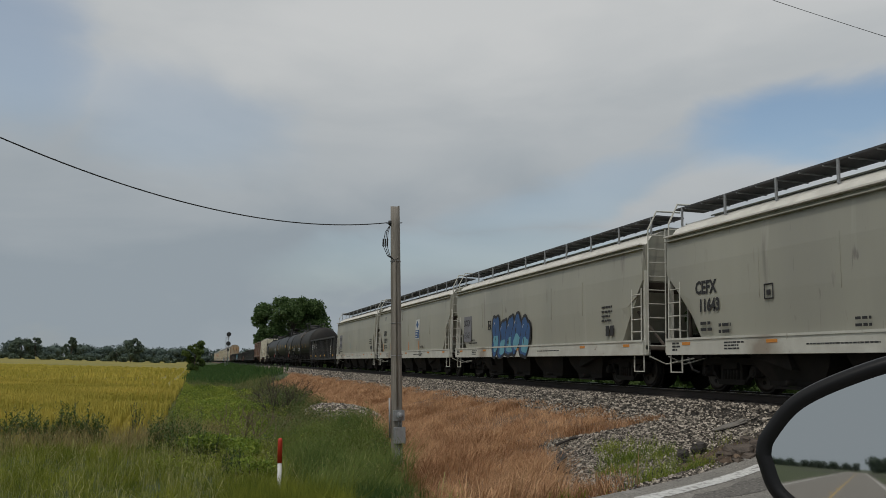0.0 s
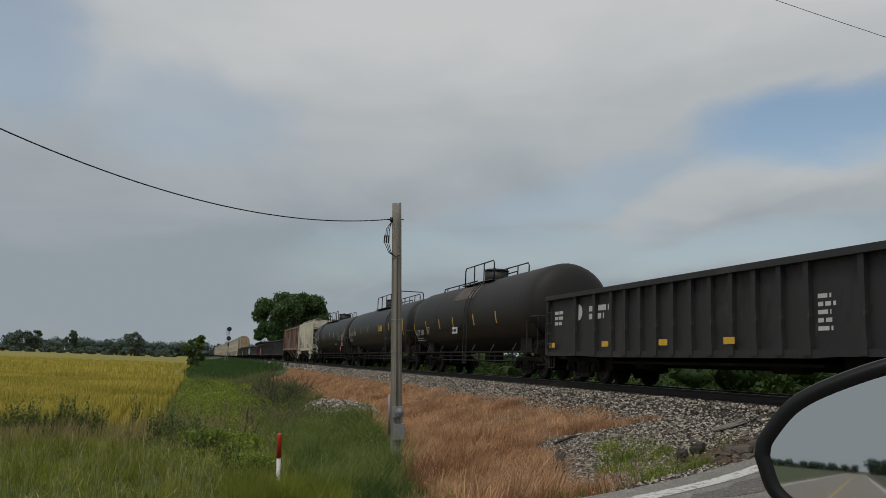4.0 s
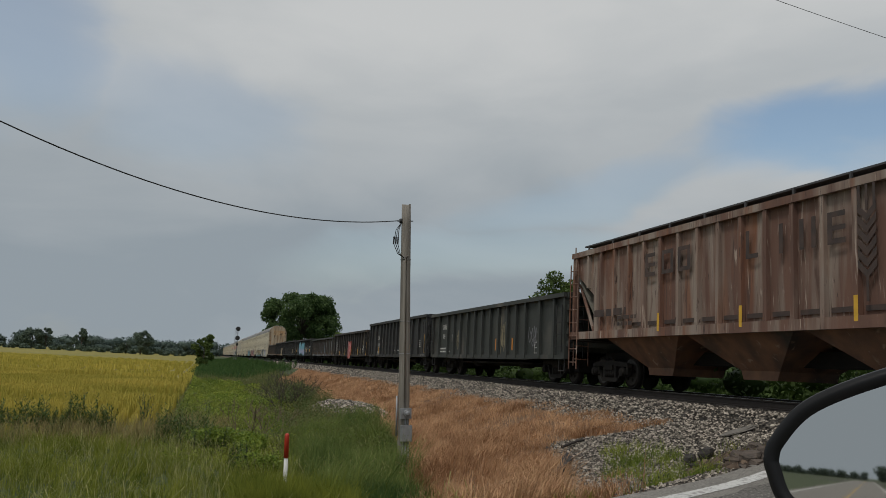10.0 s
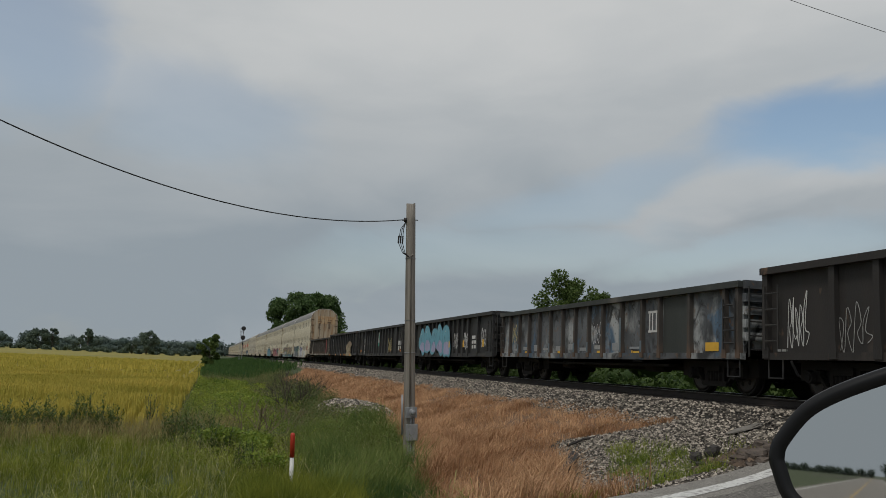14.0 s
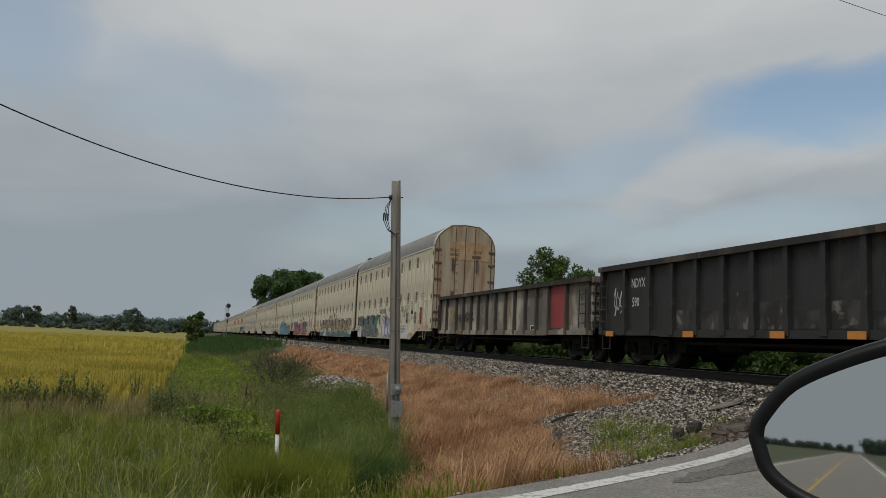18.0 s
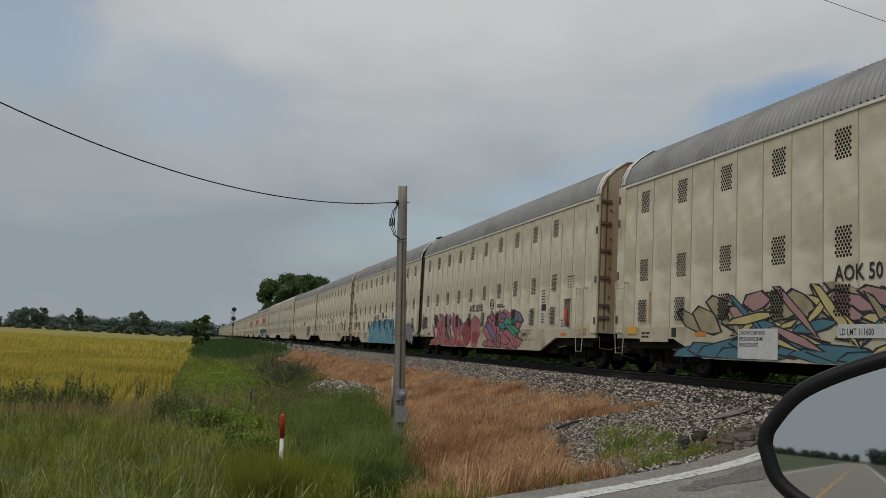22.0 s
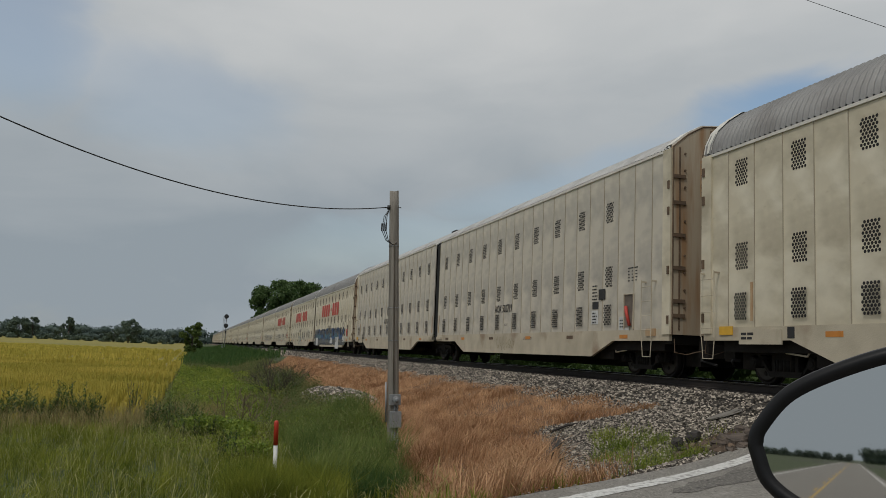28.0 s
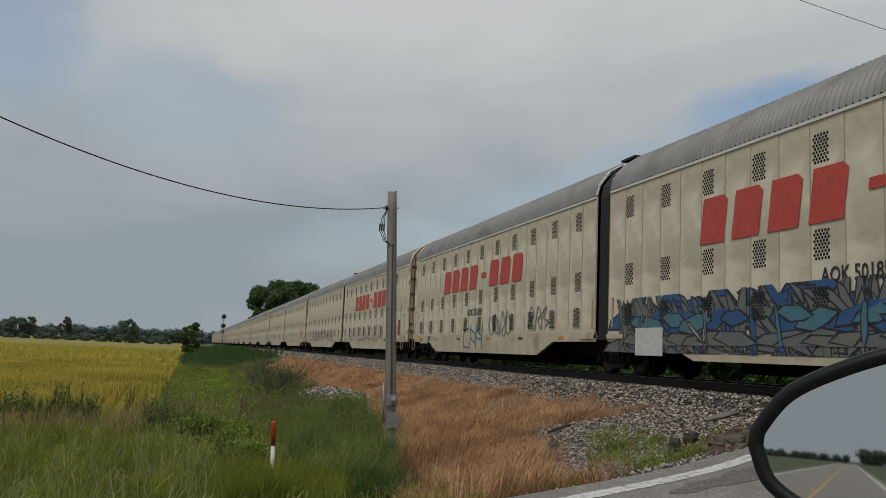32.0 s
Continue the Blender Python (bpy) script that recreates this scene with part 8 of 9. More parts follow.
def tank_group():
    c, h, axis, r, strip_ = tank_car("dull brown-black tank car with faded patches", 104.9, 87.7, 1.56, "tank_brown", 1, 0.6, 0.0, ((2.1, -1.9),), -0.8)
    for y in (6.1, 3.65, 1.4, -1.6, -4.4):
        strip_("reflector", y - 0.06, y + 0.06, -0.33, -0.04, "yellow", "yellow reflector strip")
    strip_("stripe", 8.45, 8.57, -0.62, -0.08, "yellow", "long yellow end stripe")
    part("top_pipe", rods([[(-0.2, 7.6, axis + r - 0.02), (-0.2, 7.45, axis + r + 0.16), (-0.2, 2.1, axis + r + 0.16)]], 0.03, 7), "black", c)
    for y in (7.0, 5.0, 3.2):
        part("pipe_stand", rod(bmesh.new(), (-0.2, y, axis + r - 0.1), (-0.2, y, axis + r + 0.16), 0.03, 6), "black", c)
    lettering(c, "GATX 9383", -r - 0.01, 7.9, axis - 0.74, 0.38, "dim_chalk", wide=0.80, bold=0.006)
    bars(c, -r + 0.06, 7.8, axis - 0.88, 2.0, 2, "spray_grey", 0.04, seed=31)
    framed(c, -r - 0.012, 5.7, 5.35, axis - 0.72, axis - 0.40)
    strip_("worn_patch", -1.2, 1.9, 0.45, 1.15, "rust_end", "brown spill stain below the manway")
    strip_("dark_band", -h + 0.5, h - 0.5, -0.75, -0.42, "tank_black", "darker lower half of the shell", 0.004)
    strip_("scratch", 4.7, 4.8, -0.2, 0.25, "tank_black")
    card = plate(c, "notice", -r - 0.03, 0.45, 1.25, axis - 0.80, axis - 0.52, "placard", "white notice panel")
    bars(c, -r - 0.037, 1.2, axis - 0.60, 0.7, 1, "ink", 0.12, seed=37)
    c2, h, axis, r, strip_ = tank_car("glossy black tank car with yellow stripes", 125.4, 106.0, 1.52, "tank_black", 2, 0.65, 1.2, ((2.82, 1.42), (1.42, -2.75)), -3.9, -3.45)
    for y in (7.3, 4.75, 2.2, -1.45, -4.36):
        strip_("reflector", y - 0.06, y + 0.06, -0.16, 0.15, "yellow", "yellow reflector strip")
    strip_("stripe", 9.58, 9.70, -0.36, 0.26, "yellow", "long yellow end stripe")
    strip_("stripe", -8.07, -7.94, -0.40, 0.24, "yellow", "long yellow end stripe")
    card = plate(c2, "yellow_card", -r - 0.03, -2.58, -1.82, axis - 0.21, axis + 0.12, "yellow", "yellow notice card")
    bars(c2, -r - 0.037, -1.88, axis + 0.08, 0.64, 3, "door_rust", 0.05, 0.04, seed=38)
    lettering(c2, "TILX", -r - 0.012, 9.48, axis - 0.32, 0.40, "dim_chalk", wide=0.80, bold=0.006)
    lettering(c2, "307828", -r - 0.012, 8.62, axis - 0.32, 0.40, "dim_chalk", wide=0.80, bold=0.006)
    bars(c2, -r + 0.02, 9.1, axis - 0.50, 1.7, 2, "spray_grey", 0.06, seed=32)
    framed(c2, -r - 0.012, 7.0, 6.7, axis - 0.30, axis + 0.02)
    lettering(c2, "LIQUEFIED PETROLEUM GAS", -r + 0.02, -5.65, axis - 0.56, 0.165, "dim_chalk", wide=0.62, bold=0.003)
    lettering(c2, "NON-ODORIZED", -r + 0.06, -6.40, axis - 0.74, 0.165, "dim_chalk", wide=0.72, bold=0.003)
    bars(c2, -r + 0.04, -3.0, axis - 0.66, 1.1, 1, "spray_grey", 0.05, seed=33)
    bars(c2, -r + 0.04, -4.7, axis - 0.62, 1.0, 2, "spray_grey", 0.04, seed=34)
    white_table(c2, -r - 0.012, -6.83, -7.9, axis - 0.56, axis - 0.03)
    framed(c2, -r + 0.10, -6.0, -6.5, axis - 0.98, axis - 0.66, 0.12)
    hazard(c2, -7.42, 1.34)
    c3, h, axis, r, strip_ = tank_car("black tank car with yellow marks and white numbers", 145.9, 126.3, 1.50, "tank_black", 3, 0.1, 0.85, ((6.55, 5.76), (5.76, 1.68), (0.76, -0.35)), 5.7)
    for y in (6.85, 3.14, -0.38, -2.84, -4.79):
        strip_("reflector", y - 0.06, y + 0.06, -0.16, 0.15, "yellow", "yellow reflector strip")
    strip_("stripe", 9.2, 9.33, -0.36, 0.26, "yellow", "long yellow end stripe")
    strip_("stripe", -8.2, -8.07, -0.36, 0.24, "yellow", "long yellow end stripe")
    lettering(c3, "CBTX 784334", -r - 0.012, 9.05, axis - 0.32, 0.40, "dim_chalk", wide=0.82, bold=0.006)
    bars(c3, -r + 0.02, 8.9, axis - 0.50, 1.4, 2, "spray_grey", 0.045, seed=35)
    framed(c3, -r - 0.012, 6.55, 6.25, axis - 0.28, axis + 0.02)
    lettering(c3, "NON-ODORIZED", -r - 0.012, -5.03, axis - 0.26, 0.19, "dim_chalk", wide=0.80, bold=0.003)
    lettering(c3, "LIQUEFIED PETROLEUM GAS", -r + 0.01, -5.03, axis - 0.48, 0.17, "dim_chalk", wide=0.60, bold=0.003)
    bars(c3, -r + 0.04, -3.7, axis - 0.70, 0.9, 2, "spray_grey", 0.04, seed=36)
    white_table(c3, -r - 0.012, -6.9, -7.95, axis - 0.56, axis - 0.04)
    framed(c3, -r + 0.10, -6.55, -7.1, axis - 0.98, axis - 0.64, 0.14)
    hazard(c3, -7.48, 1.32)


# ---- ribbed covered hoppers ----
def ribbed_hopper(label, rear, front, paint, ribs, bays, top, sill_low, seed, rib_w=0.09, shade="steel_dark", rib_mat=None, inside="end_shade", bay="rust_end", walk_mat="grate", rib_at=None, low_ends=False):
    car, length = car_base("ribbed_hopper", label, "freight car", rear, front)
    h = length / 2
    slope, knee = 1.45, sill_low + 1.09
    def ring(y, low):
        side = [(-1.44, low), (-1.46, max(low, 2.4)), (-1.46, top - 0.18), (-1.36, top), (-0.6, top + 0.14)]
        return [(x, y, z) for x, z in side] + [(-x, y, z) for x, z in reversed(side)]
    bm = loft(bmesh.new(), [ring(y, low) for y, low in ((-h + 0.1, top - 0.62), (-h + slope, knee), (-h + slope + 0.01, sill_low), (h - slope - 0.01, sill_low), (h - slope, knee), (h - 0.1, top - 0.62))])
    part("body", bm, paint, car)
    for y in rib_at or [-h + 0.35 + (length - 0.7) * k / ribs for k in range(ribs + 1)]:
        inset = h - abs(y)
        low = sill_low if inset > slope + rib_w else knee + (top - 0.62 - knee) * (1 - max(0.0, inset - rib_w) / slope) + 0.05
        bm = slab(bmesh.new(), [(y - rib_w, low), (y - rib_w, top - 0.2), (y + rib_w, top - 0.2), (y + rib_w, low)], -1.56 if rib_mat is None else -1.468, -1.455)
        part("rib" if rib_mat is None else "seam", bm, rib_mat or paint, car)
    out = 1.58 if rib_mat is None else 1.48
    part("top_chord", boxes((-out, -1.40, -h + 0.05, h - 0.05, top - 0.20, top - 0.04), (1.40, out, -h + 0.05, h - 0.05, top - 0.20, top - 0.04)), paint, car)
    e = h - slope if low_ends else h
    part("side_sill", boxes((-out + 0.01, -1.42, -e, e, sill_low - 0.22, sill_low), (1.42, out - 0.01, -e, e, sill_low - 0.22, sill_low)), paint, car)
    if low_ends:   # the sill steps down under each end, with a brake wheel and stanchions on the end itself
        for s in (-1, 1):
            y0, y1 = sorted((s * (e - 0.25), s * h))
            part("low_sill", boxes((-1.50, -1.30, y0, y1, 0.95, 1.12), (-1.49, -1.35, min(s * (e - 0.25), s * (e + 0.25)), max(s * (e - 0.25), s * (e + 0.25)), 1.10, sill_low - 0.2)), paint, car)
            for x in (-0.80, -0.25, 0.80):
                part("stanchion", boxes((x - 0.05, x + 0.05, min(s * (h - 0.10), s * (h - 0.02)), max(s * (h - 0.10), s * (h - 0.02)), 1.0, top - 0.1)), paint, car)
            part("end_rail", rods([[(-1.42, s * (h - 0.02), 2.55), (0.9, s * (h - 0.02), 2.55)]], 0.02, 5), paint, car)
            part("brake_wheel", rods([[(0.15 + 0.27 * math.cos(t * math.tau / 16), s * (h + 0.06), 2.1 + 0.27 * math.sin(t * math.tau / 16)) for t in range(17)], [(-0.12, s * (h + 0.06), 2.1), (0.42, s * (h + 0.06), 2.1)],
                                      [(0.15, s * (h + 0.06), 1.83), (0.15, s * (h + 0.06), 2.37)]], 0.018, 5), "sill_paint", car, "pale round brake wheel")
            part("brake_housing", boxes((-0.15, 0.40, min(s * (h - 0.10), s * (h + 0.04)), max(s * (h - 0.10), s * (h + 0.04)), 1.95, 2.25)), "light_grate", car)
            part("end_step", rods([[(-1.5, s * (h - 0.05), 1.0), (-1.52, s * (h - 0.05), 0.42), (-1.52, s * (h - 0.55), 0.42), (-1.5, s * (h - 0.55), 1.0)]], 0.022, 5), paint, car)
            # dark block added to stand for the shade under the car's end
            part("end_bolster", boxes((-0.85, 0.85, min(s * (h - 3.3), s * (h - 0.2)), max(s * (h - 3.3), s * (h - 0.2)), 0.55, 0.96)), "steel_dark", car)
    width = (length - 2 * slope - 1.2) / bays
    for k in range(bays):
        y = -h + slope + 0.6 + width * (k + 0.5)
        bm = loft(bmesh.new(), [[(sx * wx, y + sy * wy, z) for sx, sy in ((-1, -1), (1, -1), (1, 1), (-1, 1))] for z, wx, wy in ((sill_low - 0.18, 1.42, width * 0.47), (0.62, 0.75, width * 0.16), (0.42, 0.75, width * 0.14))])
        part("outlet_hopper", bm, bay, car)
    part("running_board", boxes((-1.1, -0.55, -h - 0.05, h + 0.05, top + 0.22, top + 0.26), (0.55, 1.1, -h - 0.05, h + 0.05, top + 0.22, top + 0.26)), walk_mat, car)
    for k in range(11):
        y = -h + 0.3 + (length - 0.6) * k / 10
        part("bracket", boxes((-1.13, -1.09, y - 0.03, y + 0.03, top - 0.03, top + 0.24)), "roof_white" if low_ends else "grate", car)
    part("hatch_cover", boxes((-0.45, 0.45, -h + 0.9, h - 0.9, top + 0.1, top + 0.24)), "grate", car)
    for s in (-1, 1):
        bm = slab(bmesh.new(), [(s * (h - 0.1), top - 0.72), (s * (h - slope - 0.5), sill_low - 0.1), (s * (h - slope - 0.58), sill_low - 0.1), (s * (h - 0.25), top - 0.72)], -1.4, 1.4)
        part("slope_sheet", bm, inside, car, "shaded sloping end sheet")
        part("end_platform", boxes((-1.5, 1.5, min(s * (h - slope), s * h), max(s * (h - slope), s * h), sill_low - 0.28, sill_low - 0.18)), shade, car)
        for x in (-1.42, 1.42):
            part("end_post", boxes((x - 0.08, x + 0.08, min(s * (h - 0.16), s * h), max(s * (h - 0.12), s * h), sill_low - 0.2, top - 0.1)), paint, car)
        ladder(car, -1.54 if low_ends else -1.60, s * (h - 0.06), s * (h - 0.62), 1.0 if low_ends else 0.5, top - (0.85 if low_ends else 0.4), 6 if low_ends else 8, paint, r=0.024 if low_ends else 0.016)
        end_ladder(car, s * (h + 0.06), -1.4, -0.9, 1.0 if low_ends else 0.6, top + (-0.1 if low_ends else 0.2), 7 if low_ends else 9, paint, r=0.024 if low_ends else 0.016)
        if not low_ends:
            part("end_brace", rods([[(-1.3, s * (h - 1.2), sill_low), (-1.3, s * (h - 0.15), top - 1.0)]], 0.05), paint, car)
        truck(car, s * (h - 1.8))
    part("centre_sill", boxes((-0.3, 0.3, -h, h, 0.72, 1.05)), "steel_dark", car)
    coupler(car, h)
    return car, h


def ribbed_group():
    c, h = ribbed_hopper("cream covered hopper with rust streaks", 159.55, 148.0, "cream", 10, 2, 4.24, 1.50, 1, 0.012, rib_mat="seam", walk_mat="light_grate",
                         rib_at=(3.49, 1.55, -0.3, -1.2, -2.1, -3.05, -3.95), low_ends=True)
    x = -1.475
    lettering(c, "MC", x, h - 1.72, 2.40, 0.36, "ink", wide=0.8, bold=0.006)
    lettering(c, "EX", x, h - 2.65, 2.40, 0.36, "ink", wide=0.8, bold=0.006)
    for yy, word in ((h - 1.68, "350"), (h - 2.60, "650")):
        plate(c, "number_patch", x, yy - 0.66, yy + 0.06, 1.90, 2.24, "zinc", "grey patch under the number")
        lettering(c, word, x - 0.008, yy, 1.94, 0.34, "ink", wide=0.8, bold=0.004)
        bars(c, x, yy, 1.80, 0.5, 2, "spray_grey", 0.06, 0.08, seed=41)
    for y, z0, z1 in ((3.49, 2.9, 4.04), (-0.3, 2.3, 4.04), (-1.2, 2.4, 3.1), (-2.1, 2.6, 3.5), (-3.05, 1.38, 4.04), (-3.95, 2.9, 3.9)):
        plate(c, "rust_streak", x, y - 0.022, y + 0.022, z0, z1, "rust_streak", "thin rust streak down a seam")
    for y, z1 in ((4.45, 2.05), (2.55, 1.80), (0.62, 1.82), (-0.30, 1.82), (-2.15, 1.84), (-3.95, 2.33)):
        plate(c, "reflector", x - 0.007, y - 0.05, y + 0.05, 1.38, z1, "yellow", "yellow reflector")
    for k in range(3):
        scribble(c, x, 2.35 - 0.45 * k, 1.55 - 0.45 * k, 1.40, 2.22 - 0.2 * (k % 2), "spray_grey", 61 + k, 12, 0.014)
    bars(c, x, 1.25, 1.85, 0.55, 4, "spray_grey", 0.04, 0.05, seed=45)
    card = plate(c, "dark_stencil", x, -2.87, -2.38, 1.56, 1.90, "ink", "black card with pale squares")
    part("pale_square", boxes((x - 0.011, x - 0.006, -2.60, -2.44, 1.66, 1.84), (x - 0.011, x - 0.006, -2.82, -2.66, 1.66, 1.84)), "zinc", card)
    for k in range(3):
        bars(c, x, -2.28, 2.48 - 0.11 * k, 0.7, 1, "ink", 0.035, seed=42 + k)
    framed(c, x, -3.35, -3.62, 1.55, 1.70, mat="spray_grey")
    c, h = ribbed_hopper("faded red-brown covered hopper with worn paint", 176.8, 159.9, "boxcar_red", 19, 3, 4.12, 1.62, 2, 0.06, bay="bay_rust")
    x = -1.565
    # the railway's faded name becomes plain upright shapes
    for k, (yy, wide) in enumerate(((3.69, 0.50), (2.85, 0.55), (2.08, 0.55), (-0.66, 0.42), (-1.76, 0.12), (-2.38, 0.46), (-3.16, 0.46))):
        bm = boxes((x - 0.005, x, yy - 0.12, yy, 2.95, 3.55))
        if k in (1, 2, 5):
            box(bm, x - 0.005, x, yy - wide, yy - wide + 0.12, 2.95, 3.55)
        if k in (0, 1, 2, 6):
            box(bm, x - 0.005, x, yy - wide + (0.12 if k in (1, 2) else 0.0), yy - 0.12, 3.45, 3.55)
        if k in (0, 6):
            box(bm, x - 0.005, x, yy - wide, yy - 0.12, 3.20, 3.29)
        if k in (0, 1, 2, 3, 6):
            box(bm, x - 0.005, x, yy - wide + (0.12 if k in (1, 2) else 0.0), yy - 0.12, 2.95, 3.05)
        part("faded_letter", bm, "faded_ink", c)
    bars(c, x, 6.71, 2.22, 3.2, 1, "faded_ink", 0.20, seed=43)
    for k in range(15):
        y = 4.55 - 0.853 * k
        plate(c, "dark_dash", -1.468, y - 0.68, y, 1.70, 1.80, "faded_ink")
    for y, z0, z1 in ((-h + 3.9, 1.95, 2.4), (-h + 2.9, 2.5, 3.1), (-h + 2.9, 1.95, 2.35)):
        plate(c, "dark_stencil", -1.47, y - 0.4, y, z0, z1, "faded_ink")
    bars(c, x, h - 3.2, 2.0, 1.4, 2, "faded_ink", 0.1, seed=44)
    for y in (-0.47, -3.85, 3.0, -h + 0.8):
        plate(c, "reflector", x, y - 0.05, y + 0.05, 1.52, 1.98, "yellow")
    for k in range(6):   # wheat-ear emblem, chevron by chevron
        z = 2.25 + 0.20 * k
        bm = slab(bmesh.new(), [(-3.92, z + 0.20), (-4.14, z), (-4.36, z + 0.20), (-4.36, z + 0.34), (-4.14, z + 0.14), (-3.92, z + 0.34)], x - 0.005, x)
        part("emblem_chevron", bm, "faded_ink", c)
    for y, z0, z1 in ((-4.14, 1.85, 2.3), (-3.96, 3.5, 4.0), (-4.14, 3.45, 3.95), (-4.32, 3.5, 4.0)):
        plate(c, "emblem_stem", x, y - 0.03, y + 0.03, z0, z1, "faded_ink")


# ---- articulated car carriers ----
UNIT = 20.55           # a unit's length
def vent_mesh():
    bm = bmesh.new()
    for r in range(9):
        for k in range(5):
            y, z = (k - 2.0) * 0.082 + (0.041 if r % 2 else 0), (r - 4) * 0.064
            bm.faces.new([bm.verts.new((0, y - 0.0345 * math.cos(j * math.tau / 6), z + 0.0345 * math.sin(j * math.tau / 6))) for j in range(6)])
    return shared("vent", bm, ["hole"])


def roof_mesh(top, eave, flat):
    """A corrugated arched roof."""
    prof = [(-1.54, eave), (-1.50, eave + 0.22), (-1.36, eave + 0.52), (-1.10, eave + 0.78), (-0.72, top - 0.06), (0, top)] if not flat else \
           [(-1.54, eave), (-1.52, eave + 0.04), (-1.12, eave + 0.37), (-0.72, top - 0.08), (-0.4, top - 0.02), (0, top)]
    prof = prof + [(-x, z) for x, z in reversed(prof[:-1]) if x in (-0.72, -1.10, -1.12, -1.54)]
    flutes = 126
    verts, faces, pitch = [], [], UNIT / 126
    for k in range(flutes):   # narrow proud ridges with a wider valley between
        for f, d in ((0.0, -0.03), (0.34, -0.03), (0.50, 0.04), (0.78, 0.04)):
            y = -UNIT / 2 + pitch * (k + f)
            for x, z in prof:
                verts.append((x * (1 + d * 0.6), y, z + d))
    m, n = len(prof), 4 * flutes - 1
    for k in range(n):
        for j in range(m - 1):
            faces.append((k * m + j, k * m + j + 1, (k + 1) * m + j + 1, (k + 1) * m + j))
    return quads_mesh("roof", np.array(verts), np.array(faces), ["pale_roof" if flat else "rack_roof"])


VENT = vent_mesh()
ROOFS = {}


def rack_unit(car, centre, paint, top, eave, flat, door_at):
    """One half of a carrier; door_at: the sign of the end that has doors."""
    h = UNIT / 2
    panels = 23
    step = UNIT / panels
    key = (paint, eave)
    if key not in ROOFS:
        bm = boxes((-1.545, -1.50, -step / 2 + 0.004, step / 2 - 0.004, 1.16, eave))
        box(bm, -1.558, -1.545, step / 2 - (0.034 if flat else 0.026), step / 2 - 0.006, 1.16, eave, 1)
        ROOFS[key] = (roof_mesh(top, eave, flat), shared("side_panel", bm, [paint, "rack_seam"]),
                      shared("far_side", boxes((1.50, 1.545, -h, h, 1.16, eave)), [paint]))
    roof, panel, far_side = ROOFS[key]
    part("roof", roof, None, car, "grey corrugated roof", pose(0, centre, 0))
    for k in range(panels):
        y = centre - h + step * (k + 0.5)
        part("side_panel", panel, None, car, place=pose(0, y, 0))
    part("far_side", far_side, None, car, place=pose(0, centre, 0))
    part("eave_strip", boxes((-1.575, -1.53, centre - h + 0.02, centre + h - 0.02, eave - 0.05, eave + 0.012)), "roof_white", car, "pale strip under the eave")
    part("deck", boxes((-1.5, 1.5, centre - h, centre + h, 1.10, 1.16)), "steel_dark", car)
    rows_ = (4.47, 2.67, 1.61)
    for k in range(11 if door_at > 0 else 10):
        y = door_at * (1.57 + 1.802 * k)
        for z in rows_:
            part("vent", VENT, None, car, place=pose(-1.5475 if z > 2 else -1.582, y, z))
    # fish-bellied sill, raised over the trucks
    ends = [(-h, 1.17), (-h, 0.90), (-h + 2.9, 0.90), (-h + 4.2, 0.46), (h - 4.2, 0.46), (h - 2.9, 0.90), (h, 0.90), (h, 1.17)]
    for x0, x1 in ((-1.56, -1.48), (1.48, 1.56)):
        bm = slab(bmesh.new(), [(centre + y, z) for y, z in ends], x0, x1)
        part("side_sill", bm, "rack_sill", car, "dusty cream side sill")
    part("sill_ledge", boxes((-1.5605, -1.545, centre - h, centre + h, 1.12, 1.18)), "rack_sill", car)
    for k, y in enumerate((-8.0, -4.6, -1.2, 2.6, 6.2, 8.6)):
        part("reflector", boxes((-1.566, -1.56, centre + y - 0.22, centre + y + 0.22, 0.96, 1.06)), "door_rust" if k % 2 else "orange", car)
    # doors at the outer end
    s = door_at
    y = centre + s * h
    prof = [(-1.54, 1.05), (-1.54, eave + 0.02), (-1.50, eave + 0.24), (-1.36, eave + 0.54), (-1.10, eave + 0.80), (-0.72, top - 0.04), (0, top + 0.02)] if not flat else \
           [(-1.54, 1.05), (-1.54, eave + 0.05), (-1.12, eave + 0.39), (-0.72, top - 0.05), (0, top + 0.02)]
    rim = prof + [(-x, z) for x, z in reversed(prof[:-1])]
    a, b = sorted((y, y + s * 0.10))
    bm = loft(bmesh.new(), [[(x, yy, z) for x, z in rim] for yy in (a, b)])
    door = part("end_door", bm, "rack_door", car, "rust-streaked cream end door")
    part("door_rim", rods([[(x * 1.0, y + s * 0.10, z) for x, z in rim]], 0.020, 5), "door_rust", door)
    hoop = [[(x * f, yy, z + dz) for x, z in rim[1:-1]] for yy, f, dz in ((y - s * 0.26, 1.012, 0.055), (y + s * 0.03, 1.012, 0.055), (y + s * 0.03, 1.0, 0.0))]
    bm = bmesh.new()
    rows_of_verts = [[bm.verts.new(p) for p in ring] for ring in hoop]
    for r0, r1 in zip(rows_of_verts, rows_of_verts[1:]):
        for k in range(len(r0) - 1):
            bm.faces.new((r0[k], r0[k + 1], r1[k + 1], r1[k]))
    part("end_hoop", bm, "roof_white", car, "white band round the roof's end")
    for x in (-1.36, -0.50, 0.0, 0.50, 1.36):   # door edges
        yy0, yy1 = sorted((y + s * 0.10, y + s * 0.115))
        part("door_gap", boxes((x - 0.020, x + 0.020, yy0, yy1, 1.15, top - 0.10 - 0.5 * (abs(x) / 1.34) ** 3)), "door_rust", door)
